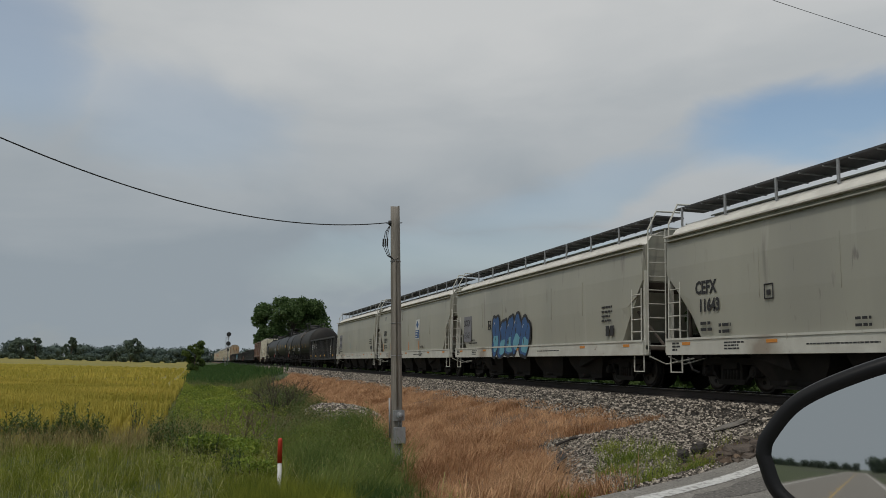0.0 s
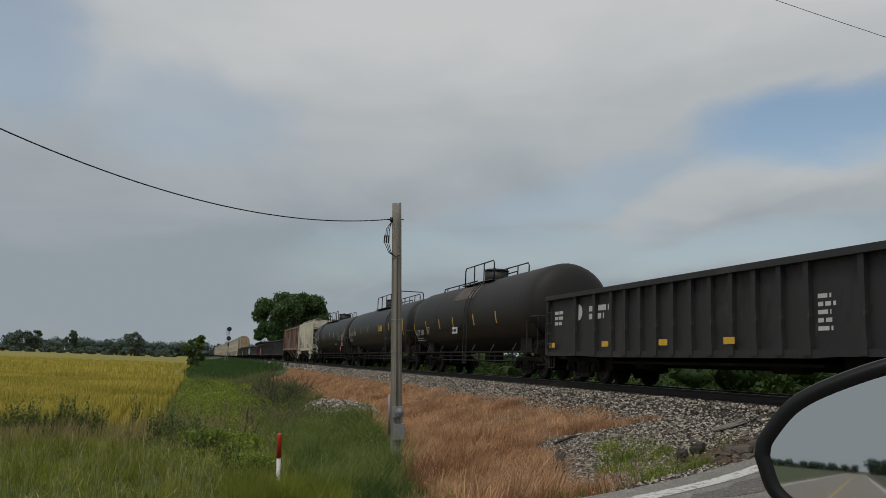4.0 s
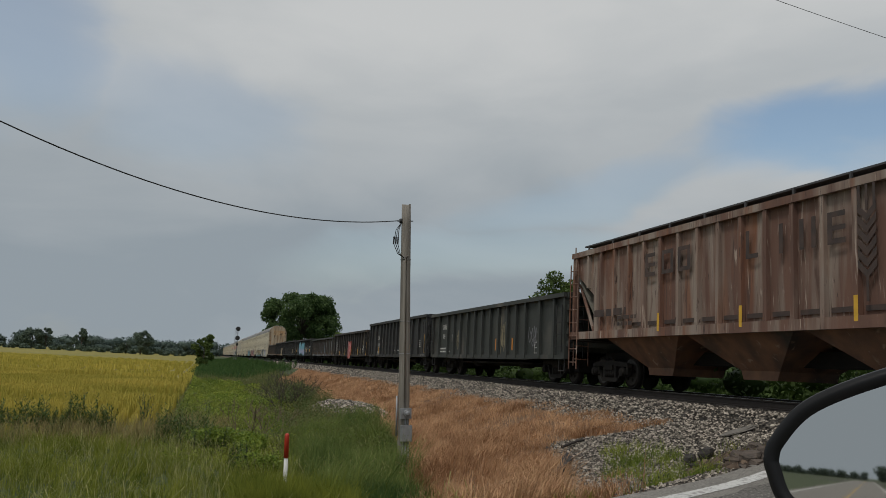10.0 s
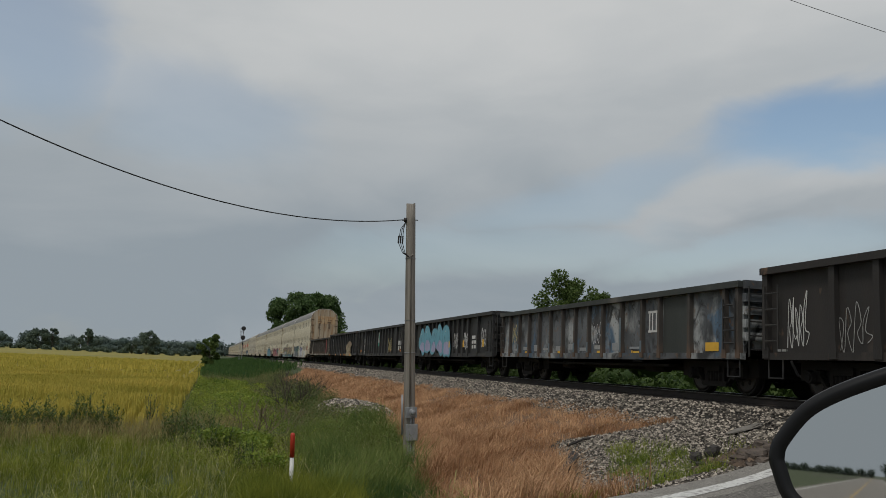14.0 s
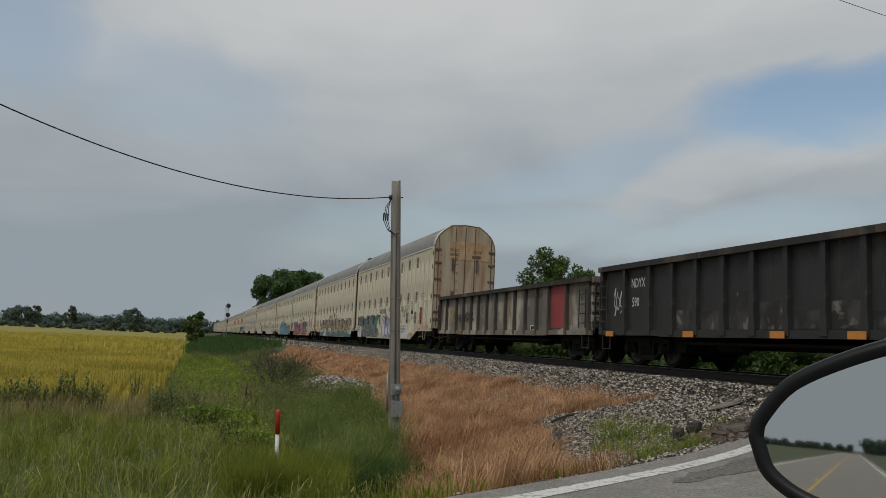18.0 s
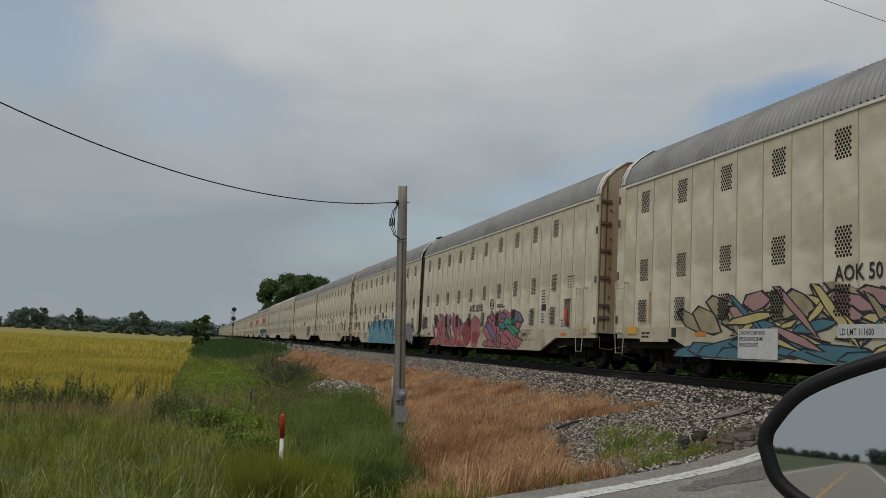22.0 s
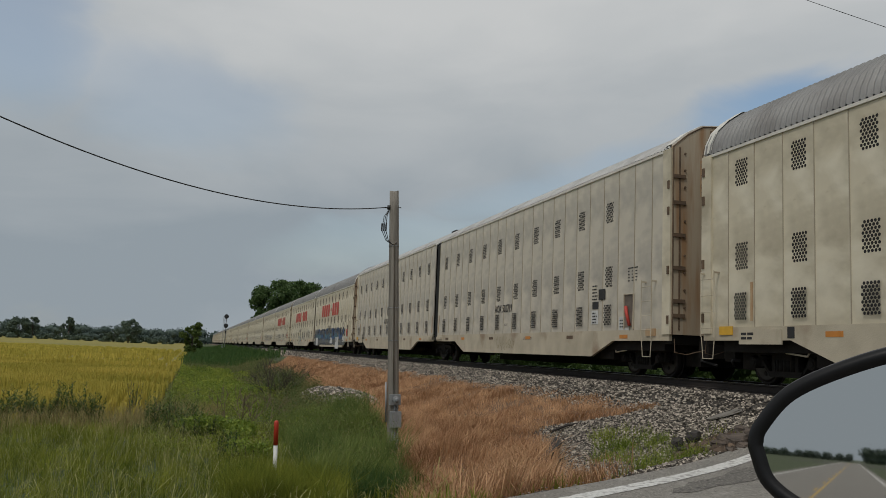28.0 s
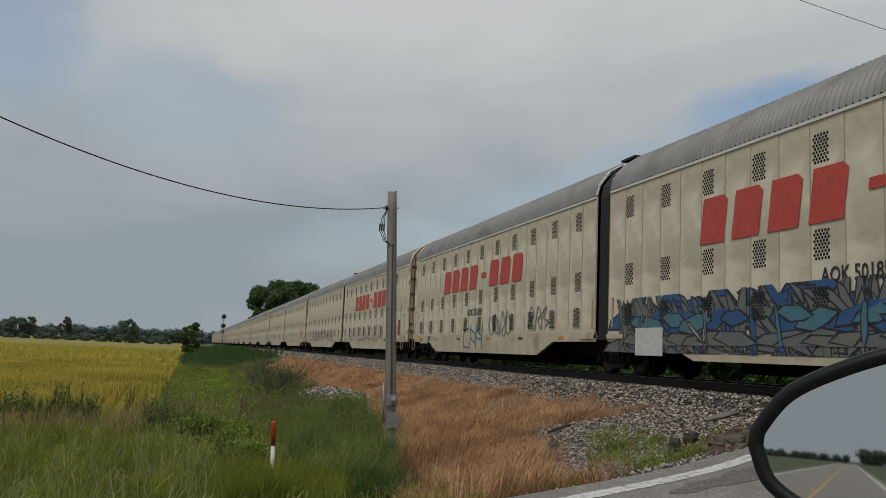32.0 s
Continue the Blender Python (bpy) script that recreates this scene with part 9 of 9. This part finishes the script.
    for x, z0, z1 in ((-0.62, 1.3, 2.9), (-0.62, 3.9, 4.5), (0.62, 1.3, 2.9), (0.62, 3.9, 4.5)):   # locking bars
        yy0, yy1 = sorted((y + s * 0.10, y + s * 0.17))
        part("locking_bar", boxes((x - 0.05, x + 0.05, yy0, yy1, z0, z1)), "door_rust", door, "rust-brown locking bar")
    for k, z in enumerate((1.50, 1.85, 2.65, 3.45, 4.25, 4.90)):
        for x in (-1.38, 1.38):
            yy0, yy1 = sorted((y + s * 0.08, y + s * 0.135))
            part("hinge", boxes((x - 0.17, x + 0.17, yy0, yy1, z - 0.045, z + 0.045)), "door_rust", door, "rusty hinge")
    for z in np.arange(1.7, eave - 0.1, 0.42):
        yy0, yy1 = sorted((y + s * 0.10, y + s * 0.125))
        for x in (-1.22, -0.40):
            part("bolt", rod(bmesh.new(), (x, yy0, float(z)), (x, yy1, float(z)), 0.030, 6), "door_rust", door)
    for x in (-1.56, 1.56):
        y0, y1 = sorted((y + s * 0.06, y - s * 0.30))
        part("corner_post", boxes((x - 0.02 if x > 0 else x - 0.03, x + 0.03 if x > 0 else x + 0.02, y0, y1, 1.05, eave)), "rack_cream", car)
    for z in (1.4, 2.6, 4.05, 4.7):   # rusty catches on the corner
        yy0, yy1 = sorted((y + s * 0.02, y - s * 0.06))
        part("corner_catch", boxes((-1.615, -1.59, yy0, yy1, z - 0.10, z + 0.10)), "door_rust", car)
    near_end, far_end = (0.65, 1.15) if s < 0 else (0.06, 0.56)
    ladder(car, -1.68, y - s * near_end, y - s * far_end, 0.98, 2.42, 4, "rack_sill", r=0.010)
    for q in (near_end, far_end):
        part("ladder_bracket", boxes((-1.68, -1.55, min(y - s * q - 0.02, y - s * q + 0.02), max(y - s * q - 0.02, y - s * q + 0.02), 2.36, 2.40)), "rack_sill", car)
    low_a, low_b = y - s * (near_end + 0.06), y - s * (far_end - 0.06)
    part("stirrup_step", rods([[(-1.66, y - s * near_end, 0.98), (-1.66, low_a, 0.50), (-1.66, low_b, 0.50), (-1.66, y - s * far_end, 0.98)]], 0.012, 5), "rack_sill", car, "tan stirrup step")
    part("end_sill", boxes((-1.50, 1.50, min(y - s * 0.02, y - s * 0.3), max(y - s * 0.02, y - s * 0.3), 0.82, 1.08)), "steel_dark", car)
    # dark boxes added to fill the shaded space round the truck
    part("body_bolster", boxes((-1.38, 1.38, min(y - s * 0.5, y - s * 3.9), max(y - s * 0.5, y - s * 3.9), 0.66, 1.06), (-0.62, 1.0, min(y - s * 0.1, y - s * 4.2), max(y - s * 0.1, y - s * 4.2), 0.30, 0.70), (-1.30, -1.1, min(y - s * 3.3, y - s * 4.1), max(y - s * 3.3, y - s * 4.1), 0.40, 0.70)), "steel_dark", car)
    part("cut_lever", rods([[(-1.45, y + s * 0.05, 0.95), (-1.46, y + s * 0.10, 0.62), (-1.2, y + s * 0.2, 0.58), (-0.4, y + s * 0.35, 0.80)]], 0.012, 5), "door_rust", car)
    part("brake_hose", rods([[(-0.6, y, 0.85), (-0.75, y + s * 0.12, 0.45), (-0.5, y + s * 0.4, 0.36)]], 0.03, 6), "black", car)
    part("brake_pipe", rods([[(-1.30, y - s * 2.3, 0.90), (-1.34, y - s * 2.5, 0.66), (-1.34, y - s * 3.1, 0.60), (-1.30, y - s * 3.3, 0.88)]], 0.02, 5), "rack_sill", car)
    if s < 0:
        y0, y1 = sorted((y - s * 1.75, y - s * 2.25))
        # no recess is cut: the plate's dark colour stands for its shade
        niche = part("brake_niche", boxes((-1.562, -1.548, y0, y1, 1.25, 2.10)), "rust_end", car, "dark recess with the brake gear")
        part("niche_frame", rods([[(-1.57, y0, 1.2), (-1.57, y0, 2.12), (-1.57, y1, 2.12), (-1.57, y1, 1.2)]], 0.022, 5), "rack_sill", niche)
        part("brake_lever", rods([[(-1.60, (y0 + y1) / 2 - 0.1, 1.3), (-1.62, (y0 + y1) / 2 + 0.02, 1.62), (-1.60, (y0 + y1) / 2 + 0.10, 1.80)]], 0.045, 7), "decal_red", niche, "red brake lever")
    else:
        plate(car, "brown_upright", -1.556, y - 1.75, y - 1.67, 1.3, 2.1, "rust_streak")
    part("yellow_tag", boxes((-1.585, -1.56, min(y - s * 0.62, y - s * 1.08), max(y - s * 0.62, y - s * 1.08), 1.02, 1.20)), "yellow" if s > 0 else "rust_streak", car)
    if s < 0:
        part("print_rule", boxes((-1.553, -1.549, y + 1.57, y + 2.09, 2.80, 2.825)), "ink", car)
        for k in range(3):
            bars(car, -1.549, y + 2.09 - 0.2 * k, 2.74, 0.10, 4, "ink", 0.028, 0.055, seed=3 + k)
        plate(car, "print_card", -1.550, y + 1.98, y + 2.55, 1.13, 1.54, "placard", "white printed card")
        bars(car, -1.557, y + 2.5, 1.46, 0.4, 3, "ink", 0.035, 0.05, seed=9)
        plate(car, "dark_stencil", -1.550, y + 3.80, y + 4.18, 1.80, 2.01, "ink")
        bars(car, -1.550, y + 4.2, 2.48, 0.42, 5, "ink", 0.035, 0.06, seed=13)
        plate(car, "white_stencil", -1.550, y + 3.80, y + 4.22, 1.38, 1.76, "placard")
        bars(car, -1.557, y + 4.16, 1.70, 0.28, 4, "ink", 0.04, 0.045, seed=14)
    else:
        part("sill_panel", boxes((-1.585, -1.558, y - 2.67, y - 1.32, 0.82, 1.12)), "rack_sill", car)
        bars(car, -1.586, y - 1.4, 1.06, 0.5, 2, "ink", 0.05, 0.04, seed=17)
        plate(car, "dark_stencil", -1.561, y - 3.02, y - 2.82, 0.94, 1.16, "ink")
    truck(car, y - s * 2.1)
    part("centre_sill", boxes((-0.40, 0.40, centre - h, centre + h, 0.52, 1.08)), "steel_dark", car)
    # dark boxes added under the deck; they stand in for shade there
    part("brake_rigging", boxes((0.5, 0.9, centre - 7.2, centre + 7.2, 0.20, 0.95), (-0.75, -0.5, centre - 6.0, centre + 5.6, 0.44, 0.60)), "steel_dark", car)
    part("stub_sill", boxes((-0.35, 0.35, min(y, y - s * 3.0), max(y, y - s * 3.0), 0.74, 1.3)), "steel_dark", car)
    # the wide box behind the coupler is added to darken the gap
    bm = boxes((-0.12, 0.12, min(y, y + s * 0.75), max(y, y + s * 0.75), 0.70, 1.0), (-0.75, 0.75, min(y, y + s * 0.42), max(y, y + s * 0.42), 0.52, 1.02), (-0.30, 0.30, min(y + s * 0.42, y + s * 0.70), max(y + s * 0.42, y + s * 0.70), 0.46, 1.0))
    part("coupler", bm, "steel_dark", car)


def carrier(label, joint, paint="rack_cream", flat=False):
    """Two units on one shared middle truck; joint: where that lies when the clip starts."""
    car, _ = car_base("car_carrier", label, "freight car", joint - 21, joint + 21)
    top, eave = (6.16, 5.06) if not flat else (6.26, 5.60)
    gap = 0.42
    for s in (-1, 1):
        rack_unit(car, s * (UNIT / 2 + gap), paint, top, eave, flat, s)
    folds = []
    prof = [(-1.47, 0.95), (-1.47, eave), (-1.40, eave + 0.30), (-1.08, eave + 0.74), (-0.7, top - 0.14), (0, top - 0.08)] if not flat else \
           [(-1.47, 0.95), (-1.47, eave - 0.10), (-1.10, eave + 0.16), (-0.7, top - 0.2), (0, top - 0.14)]
    prof = prof + [(-x, z) for x, z in reversed(prof[:-1])]
    for k in range(9):
        y = -gap + 2 * gap * k / 8
        r = 1.0 if k % 2 else 0.955
        folds.append([(x * r, y, z if z < 2 else z - (0 if k % 2 else 0.05)) for x, z in prof])
    part("bellows", loft(bmesh.new(), folds), "bellows", car, "black folded bellows between the units")
    for s in (-1, 1):
        part("end_hoop", rods([[(x * 1.045, s * (gap + 0.02), z + 0.05) for x, z in prof[1:-1]]], 0.035, 5), "white", car)
    part("joint_cap", boxes((-0.8, 0.8, -0.40, 0.40, top - (0.02 if not flat else 0.1), top + (0.05 if not flat else 0.0))), "bellows", car)
    part("joint_steps", boxes((-1.60, -1.45, -gap - 0.9, -gap, 0.98, 1.1), (-1.60, -1.45, gap, gap + 0.9, 0.98, 1.1)), "rack_sill", car)
    truck(car, 0)
    part("bolster", boxes((-1.2, 1.2, -1.6, 1.6, 0.80, 1.05)), "steel_dark", car)
    return car


def red_name(car, x, y_far, y_near, z, high):
    """The maker's name on the side: eight plain slanted red blocks of its letters' size."""
    step = (y_far - y_near) / 8
    for k in range(8):
        a0, a1 = y_far - step * k, y_far - step * (k + 0.76)
        low, top = (0.40, 0.60) if k == 4 else (0.0, 1.0)
        if k == 4:
            a0, a1 = a0 - step * 0.2, a1 + step * 0.15
        lean = high * 0.16
        corner = 0.0 if k == 4 else 0.12
        pts = [(a0 - lean * low, z + high * low), (a1 - lean * low, z + high * low), (a1 - lean * (top - corner), z + high * (top - corner)),
               (a1 - lean * top + corner * step, z + high * top), (a0 - lean * top, z + high * top)]
        part("red_shape", slab(bmesh.new(), pts, x - 0.006, x), "decal_red", car)


def carrier_group():
    x = -1.562
    g = UNIT
    joints = [334.7, 378.0, 421.4, 464.8, 508.1, 551.4] + [551.4 + 43.35 * k for k in range(1, 11)]
    cars = []
    for k, joint in enumerate(joints):
        label = ["cream car carrier with grey roof and rusty end doors", "cream car carrier with pale graffiti along its foot", "cream car carrier with black scrawled tags",
                 "grey-white car carrier with a low flat roof", "cream car carrier with large red lettering", "cream car carrier with red lettering and pale graffiti"][k] if k < 6 \
            else "cream car carrier in the train's far part"
        cars.append(carrier(label, joint, "rack_grey" if k == 3 else "rack_cream", k == 3))

    def number(car, y, mark, digits, z=1.96):
        lettering(car, mark + " " + digits, x, y, z, 0.40, "ink", wide=0.84, bold=0.006)

    BRAKE = ("2 INCH HF COMP SHOES", "SPECIAL BRAKE BEAMS", "SEE BADGE PLATE")
    SHOES = BRAKE + ("1 WEAR 28 INCH WHEELS ONLY",)

    def stencils(car, y):
        """The round stencil and print that follow a number."""
        bm = bmesh.new()
        for k in range(18):
            a, b = k * math.tau / 18, (k + 1) * math.tau / 18
            rod(bm, (x, y - 2.95 + 0.2 * math.cos(a), 2.19 + 0.2 * math.sin(a)), (x, y - 2.95 + 0.2 * math.cos(b), 2.19 + 0.2 * math.sin(b)), 0.014, 4)
        part("round_stencil", bm, "ink", car)
        bars(car, x, y - 2.82, 2.24, 0.26, 2, "ink", 0.035, 0.04, seed=71)
        bars(car, x, y - 3.55, 2.16, 1.0, 2, "ink", 0.04, 0.035, seed=72)

    for car in cars:   # brown uprights beside the joint
        for y in (-0.68, 0.55):
            plate(car, "brown_upright", x, y - 0.04, y + 0.04, 1.3, 2.1, "rust_streak", "brown strip beside the joint")
    c = cars[0]
    spikes(c, x, -1.64, -8.05, 0.52, 1.86, 81, "grey graffiti with a green edge", "spray_green", "spray_grey", "spray_teal", "spray_grey", steep=1.1, many=3.0, slim=1.5)
    bubbles(c, x, -7.9, -9.3, 0.6, 1.5, ["rack_cream", "rack_cream"], 84, 2, "spray_green", None, 0.30, False, label="faint green outlined graffiti", line=0.02)
    bubbles(c, x, -9.45, -13.05, 0.55, 1.72, ["spray_lilac", "spray_white"], 82, 4, "spray_black", "spray_lilac", 0.46, label="lavender and white graffiti", line=0.05)
    bubbles(c, x, -13.1, -17.6, 0.62, 1.6, ["rack_cream", "rack_cream"], 88, 5, "spray_tan", None, 0.42, False, label="faint yellowish outlined graffiti", line=0.025)
    scribble(c, x, -14.38, -16.28, 1.85, 2.35, "ink", 83, 14, 0.022)
    scribble(c, x, -14.9, -15.9, 1.55, 1.8, "ink", 84, 9, 0.012)
    number(c, -8.7, "AOK", "501823")
    stencils(c, -8.7)
    notice(c, x - 0.016, -1.53, -2.83, 0.51, 1.22, BRAKE, 0.11)
    notice(c, x - 0.016, -11.55, -13.0, 0.95, 1.22, ("LD LMT 111800",), 0.17)
    notice(c, x - 0.016, -14.69, -16.16, 0.50, 1.26, ("2 INCH HF COMP SHOES", "SPECIAL BRAKE BEAMS", "SEE BADGE PLATE"), 0.13)
    spikes(c, x, 17.6, 1.8, 0.48, 1.86, 85, "long yellow, pink and blue angular graffiti")
    number(c, 12.6, "AOK", "501823")
    stencils(c, 12.6)
    notice(c, x - 0.018, 15.45, 14.15, 0.5, 1.12, ("2 INCH HF COMP SHOES", "SPECIAL BRAKE BEAMS", "SEE BADGE PLATE"), 0.11)
    notice(c, x - 0.018, 12.5, 11.2, 0.94, 1.18, ("LD LMT 111600",), 0.17)
    notice(c, x - 0.018, 2.8, 1.3, 0.68, 0.9, (), 0.17)
    bars(c, x - 0.026, 2.7, 0.86, 1.3, 2, "ink", 0.05, 0.03, seed=73)
    c = cars[1]
    spikes(c, x, -3.05, -7.7, 0.48, 1.9, 86, "dark red graffiti with pale outlines", "spray_violet", "spray_red", "spray_black", "spray_red", "spray_pink", 1.25, 3.0, 1.3)
    bubbles(c, x, -7.9, -10.2, 0.5, 1.70, ["spray_rose", "spray_red"], 89, 2, "spray_black", None, 0.52, False, label="rose-red graffiti")
    spikes(c, x, -11.0, -14.72, 0.48, 1.85, 87, "large rose, violet and green graffiti", "spray_rose", "spray_rose", "spray_violet", "spray_rose", "spray_black", 0.9, 2.4, 2.0)
    spikes(c, x - 0.013, -12.9, -14.3, 0.9, 1.5, 98, "green touches on the graffiti", "spray_green", "spray_rose", "spray_teal", "spray_green", "spray_black", 0.3, 0.8, 1.6)
    scribble(c, x, -0.5, -1.35, 1.2, 2.0, "ink", 89, 16, 0.035)
    number(c, -8.7, "AOK", "501933")
    stencils(c, -8.7)
    for k, words in enumerate(SHOES):
        lettering(c, words, x, -14.85, 1.10 - 0.105 * k, 0.11, "faded_ink", wide=0.9)
    spikes(c, x, 13.9, 6.2, 0.45, 1.86, 90, "bright blue graffiti", "spray_teal", "spray_cyan", "spray_blue", "spray_cyan", "spray_teal", 0.9, 3.2, 2.0)
    bubbles(c, x, 5.9, 1.2, 0.5, 1.6, ["spray_grey", "spray_grey"], 91, 7, "spray_black", None, label="grey graffiti", line=0.03)
    scribble(c, x, 20.75, 19.7, 2.92, 3.40, "ink", 111, 15, 0.022)
    scribble(c, x, 20.6, 19.75, 2.50, 2.90, "ink", 114, 15, 0.022)
    scribble(c, x, 20.0, 18.7, 2.05, 2.45, "ink", 112, 18, 0.020)
    scribble(c, x, 19.3, 17.9, 1.50, 1.95, "ink", 115, 18, 0.022)
    for k, words in enumerate(SHOES):
        lettering(c, words, x, 15.9, 1.05 - 0.105 * k, 0.11, "faded_ink", wide=0.9)
    lettering(c, "RETAINING VALVE", x, 17.75, 0.86, 0.07, "faded_ink", wide=0.9)
    lettering(c, "RELEASE ROD", x, 17.62, 0.76, 0.07, "faded_ink", wide=0.9)
    number(c, 12.6, "AOK", "501933")
    stencils(c, 12.6)
    c = cars[2]
    scribble(c, x, -0.8, -4.4, 1.0, 2.3, "spray_grey", 92, 22, 0.025)
    scribble(c, x, -14.3, -17.2, 0.6, 1.3, "spray_tan", 93, 24, 0.014)
    number(c, -8.7, "AOK", "501868")
    stencils(c, -8.7)
    scribble(c, x, 7.0, 4.2, 0.6, 2.05, "ink", 94, 24, 0.06)
    number(c, 12.6, "AOK", "501868")
    stencils(c, 12.6)
    bars(c, x, -15.8, 1.1, 0.9, 4, "faded_ink", 0.035, 0.05, seed=52)
    c = cars[3]
    number(c, -8.45, "AOK", "502719")
    lettering(c, "UNIT B", x, -9.5, 1.46, 0.12, "faded_ink", wide=0.9)
    lettering(c, "LD LMT 110000", x, -11.45, 0.94, 0.13, "faded_ink", wide=0.9)
    number(c, 11.5, "AOK", "502719")
    scribble(c, x, -8.7, -10.6, 0.58, 1.1, "spray_tan", 95, 20, 0.014)
    plate(c, "dark_stencil", x, -17.6, -17.2, 2.05, 2.35, "ink")
    scribble(c, x, 18.4, 17.5, 1.0, 1.5, "ink", 113, 9, 0.03)
    c = cars[4]
    red_name(c, x, -4.85, -14.40, 3.07, 1.03)
    spikes(c, x, -0.9, -17.4, 0.62, 1.92, 96, "long dark-blue and grey graffiti", "spray_blue", "spray_slate", "spray_blue", "spray_slate", "spray_black", 1.2, 4.0, 1.4)
    for ya, yb, seed in ((-2.0, -6.5, 97), (-7.5, -12.0, 120), (-12.5, -16.5, 121)):
        spikes(c, x - 0.013, ya, yb, 0.8, 1.5, seed, "tan and grey touches on the graffiti", "spray_blue", "spray_slate", "spray_teal", "spray_tan", "spray_black", 1.1, 0.6, 0.7)
    number(c, -8.75, "AOK", "501858")
    notice(c, x - 0.034, -10.64, -11.83, 0.75, 1.22, ("LD LMT 111700",), 0.17)
    notice(c, x - 0.034, -13.48, -15.07, 0.34, 1.26, BRAKE, 0.12)
    notice(c, x - 0.034, -16.7, -17.6, 0.84, 1.28, (), 0.12)
    notice(c, x - 0.034, -2.03, -3.35, 0.55, 1.24, (), 0.12)
    bars(c, x - 0.041, -16.45, 1.2, 0.85, 4, "ink", 0.05, 0.05, seed=75)
    red_name(c, x, 15.8, 5.9, 3.05, 0.98)
    graffiti(c, x, 12.6, 10.2, 0.5, 1.75, ["spray_white", "spray_cyan"], 97, 3, outline="spray_teal", thin=1.0, label="pale green outlined graffiti")
    scribble(c, x, 9.4, 7.0, 0.9, 2.1, "spray_grey", 98, 12, 0.04)
    scribble(c, x, 5.4, 3.6, 1.3, 2.2, "spray_grey", 99, 8, 0.04)
    number(c, 12.2, "AOK", "501858")
    c = cars[5]
    red_name(c, x, -5.2, -15.2, 3.05, 0.98)
    scribble(c, x, -3.0, -15.0, 0.9, 2.0, "spray_grey", 100, 50, 0.03)
    scribble(c, x, 17.0, 4.0, 0.9, 2.1, "spray_grey", 101, 54, 0.04)
    # words on the doors of the carriers that show them
    door_face = Matrix(((1, 0, 0, 0), (0, 0, -1, 0), (0, 1, 0, 0), (0, 0, 0, 1)))
    for c in cars[:5]:
        y = -(UNIT + 0.42) - 0.12
        for k, word in enumerate(("EXCESS", "HEIGHT", "CAR")):
            lettering(c, word, -0.78 + (0.12 if k == 2 else 0), y, 4.86 - 0.22 * k, 0.19, "door_rust", wide=0.75, bold=0.004, face=door_face)
        lettering(c, "AOK", 0.40, y, 4.80, 0.22, "door_rust", bold=0.003, face=door_face)
        bars_ = boxes((0.36, 0.80, y - 0.004, y, 4.55, 4.70))
        part("number_bar", bars_, "door_rust", c)
        part("brown_band", boxes((-0.80, 1.30, y + 0.006, y + 0.012, 4.45, 5.35)), "rust_streak", c, "brown-stained upper door band")


hopper_group()
gondola_group()
tank_group()
ribbed_group()
carrier_group()


def motions():
    """The whole train rolls at one steady pace towards the crossing; its wheels turn while they pass."""
    for car, at in MOVING:
        walk(car, [(t, pose(TRACK_X, at - SPEED * t, RAIL_Z)) for t in (0, 8, 16, 24, 32)])
        for wheels in [o for o in car.children_recursive if o.name.startswith("wheelset")]:
            here = wheels.matrix_basis.translation.copy()
            place = at + wheels.parent.matrix_basis.translation.y + here.y
            first, last = max(0.0, (place - 46) / SPEED), min(32.0, (place - 9) / SPEED)
            if last <= first:
                continue
            first, last = math.ceil(first * FPS) / FPS, math.floor(last * FPS) / FPS
            step = math.degrees(SPEED / 0.458 / FPS)
            count = round((last - first) * FPS)
            turns = [(first + k / FPS, pose(*here, (step * k) % 360)) for k in range(count + 1)]
            walk(wheels, ([(0.0, turns[0][1])] if first > 0 else []) + turns + ([(32.0, turns[-1][1])] if last < 32 else []))


motions()
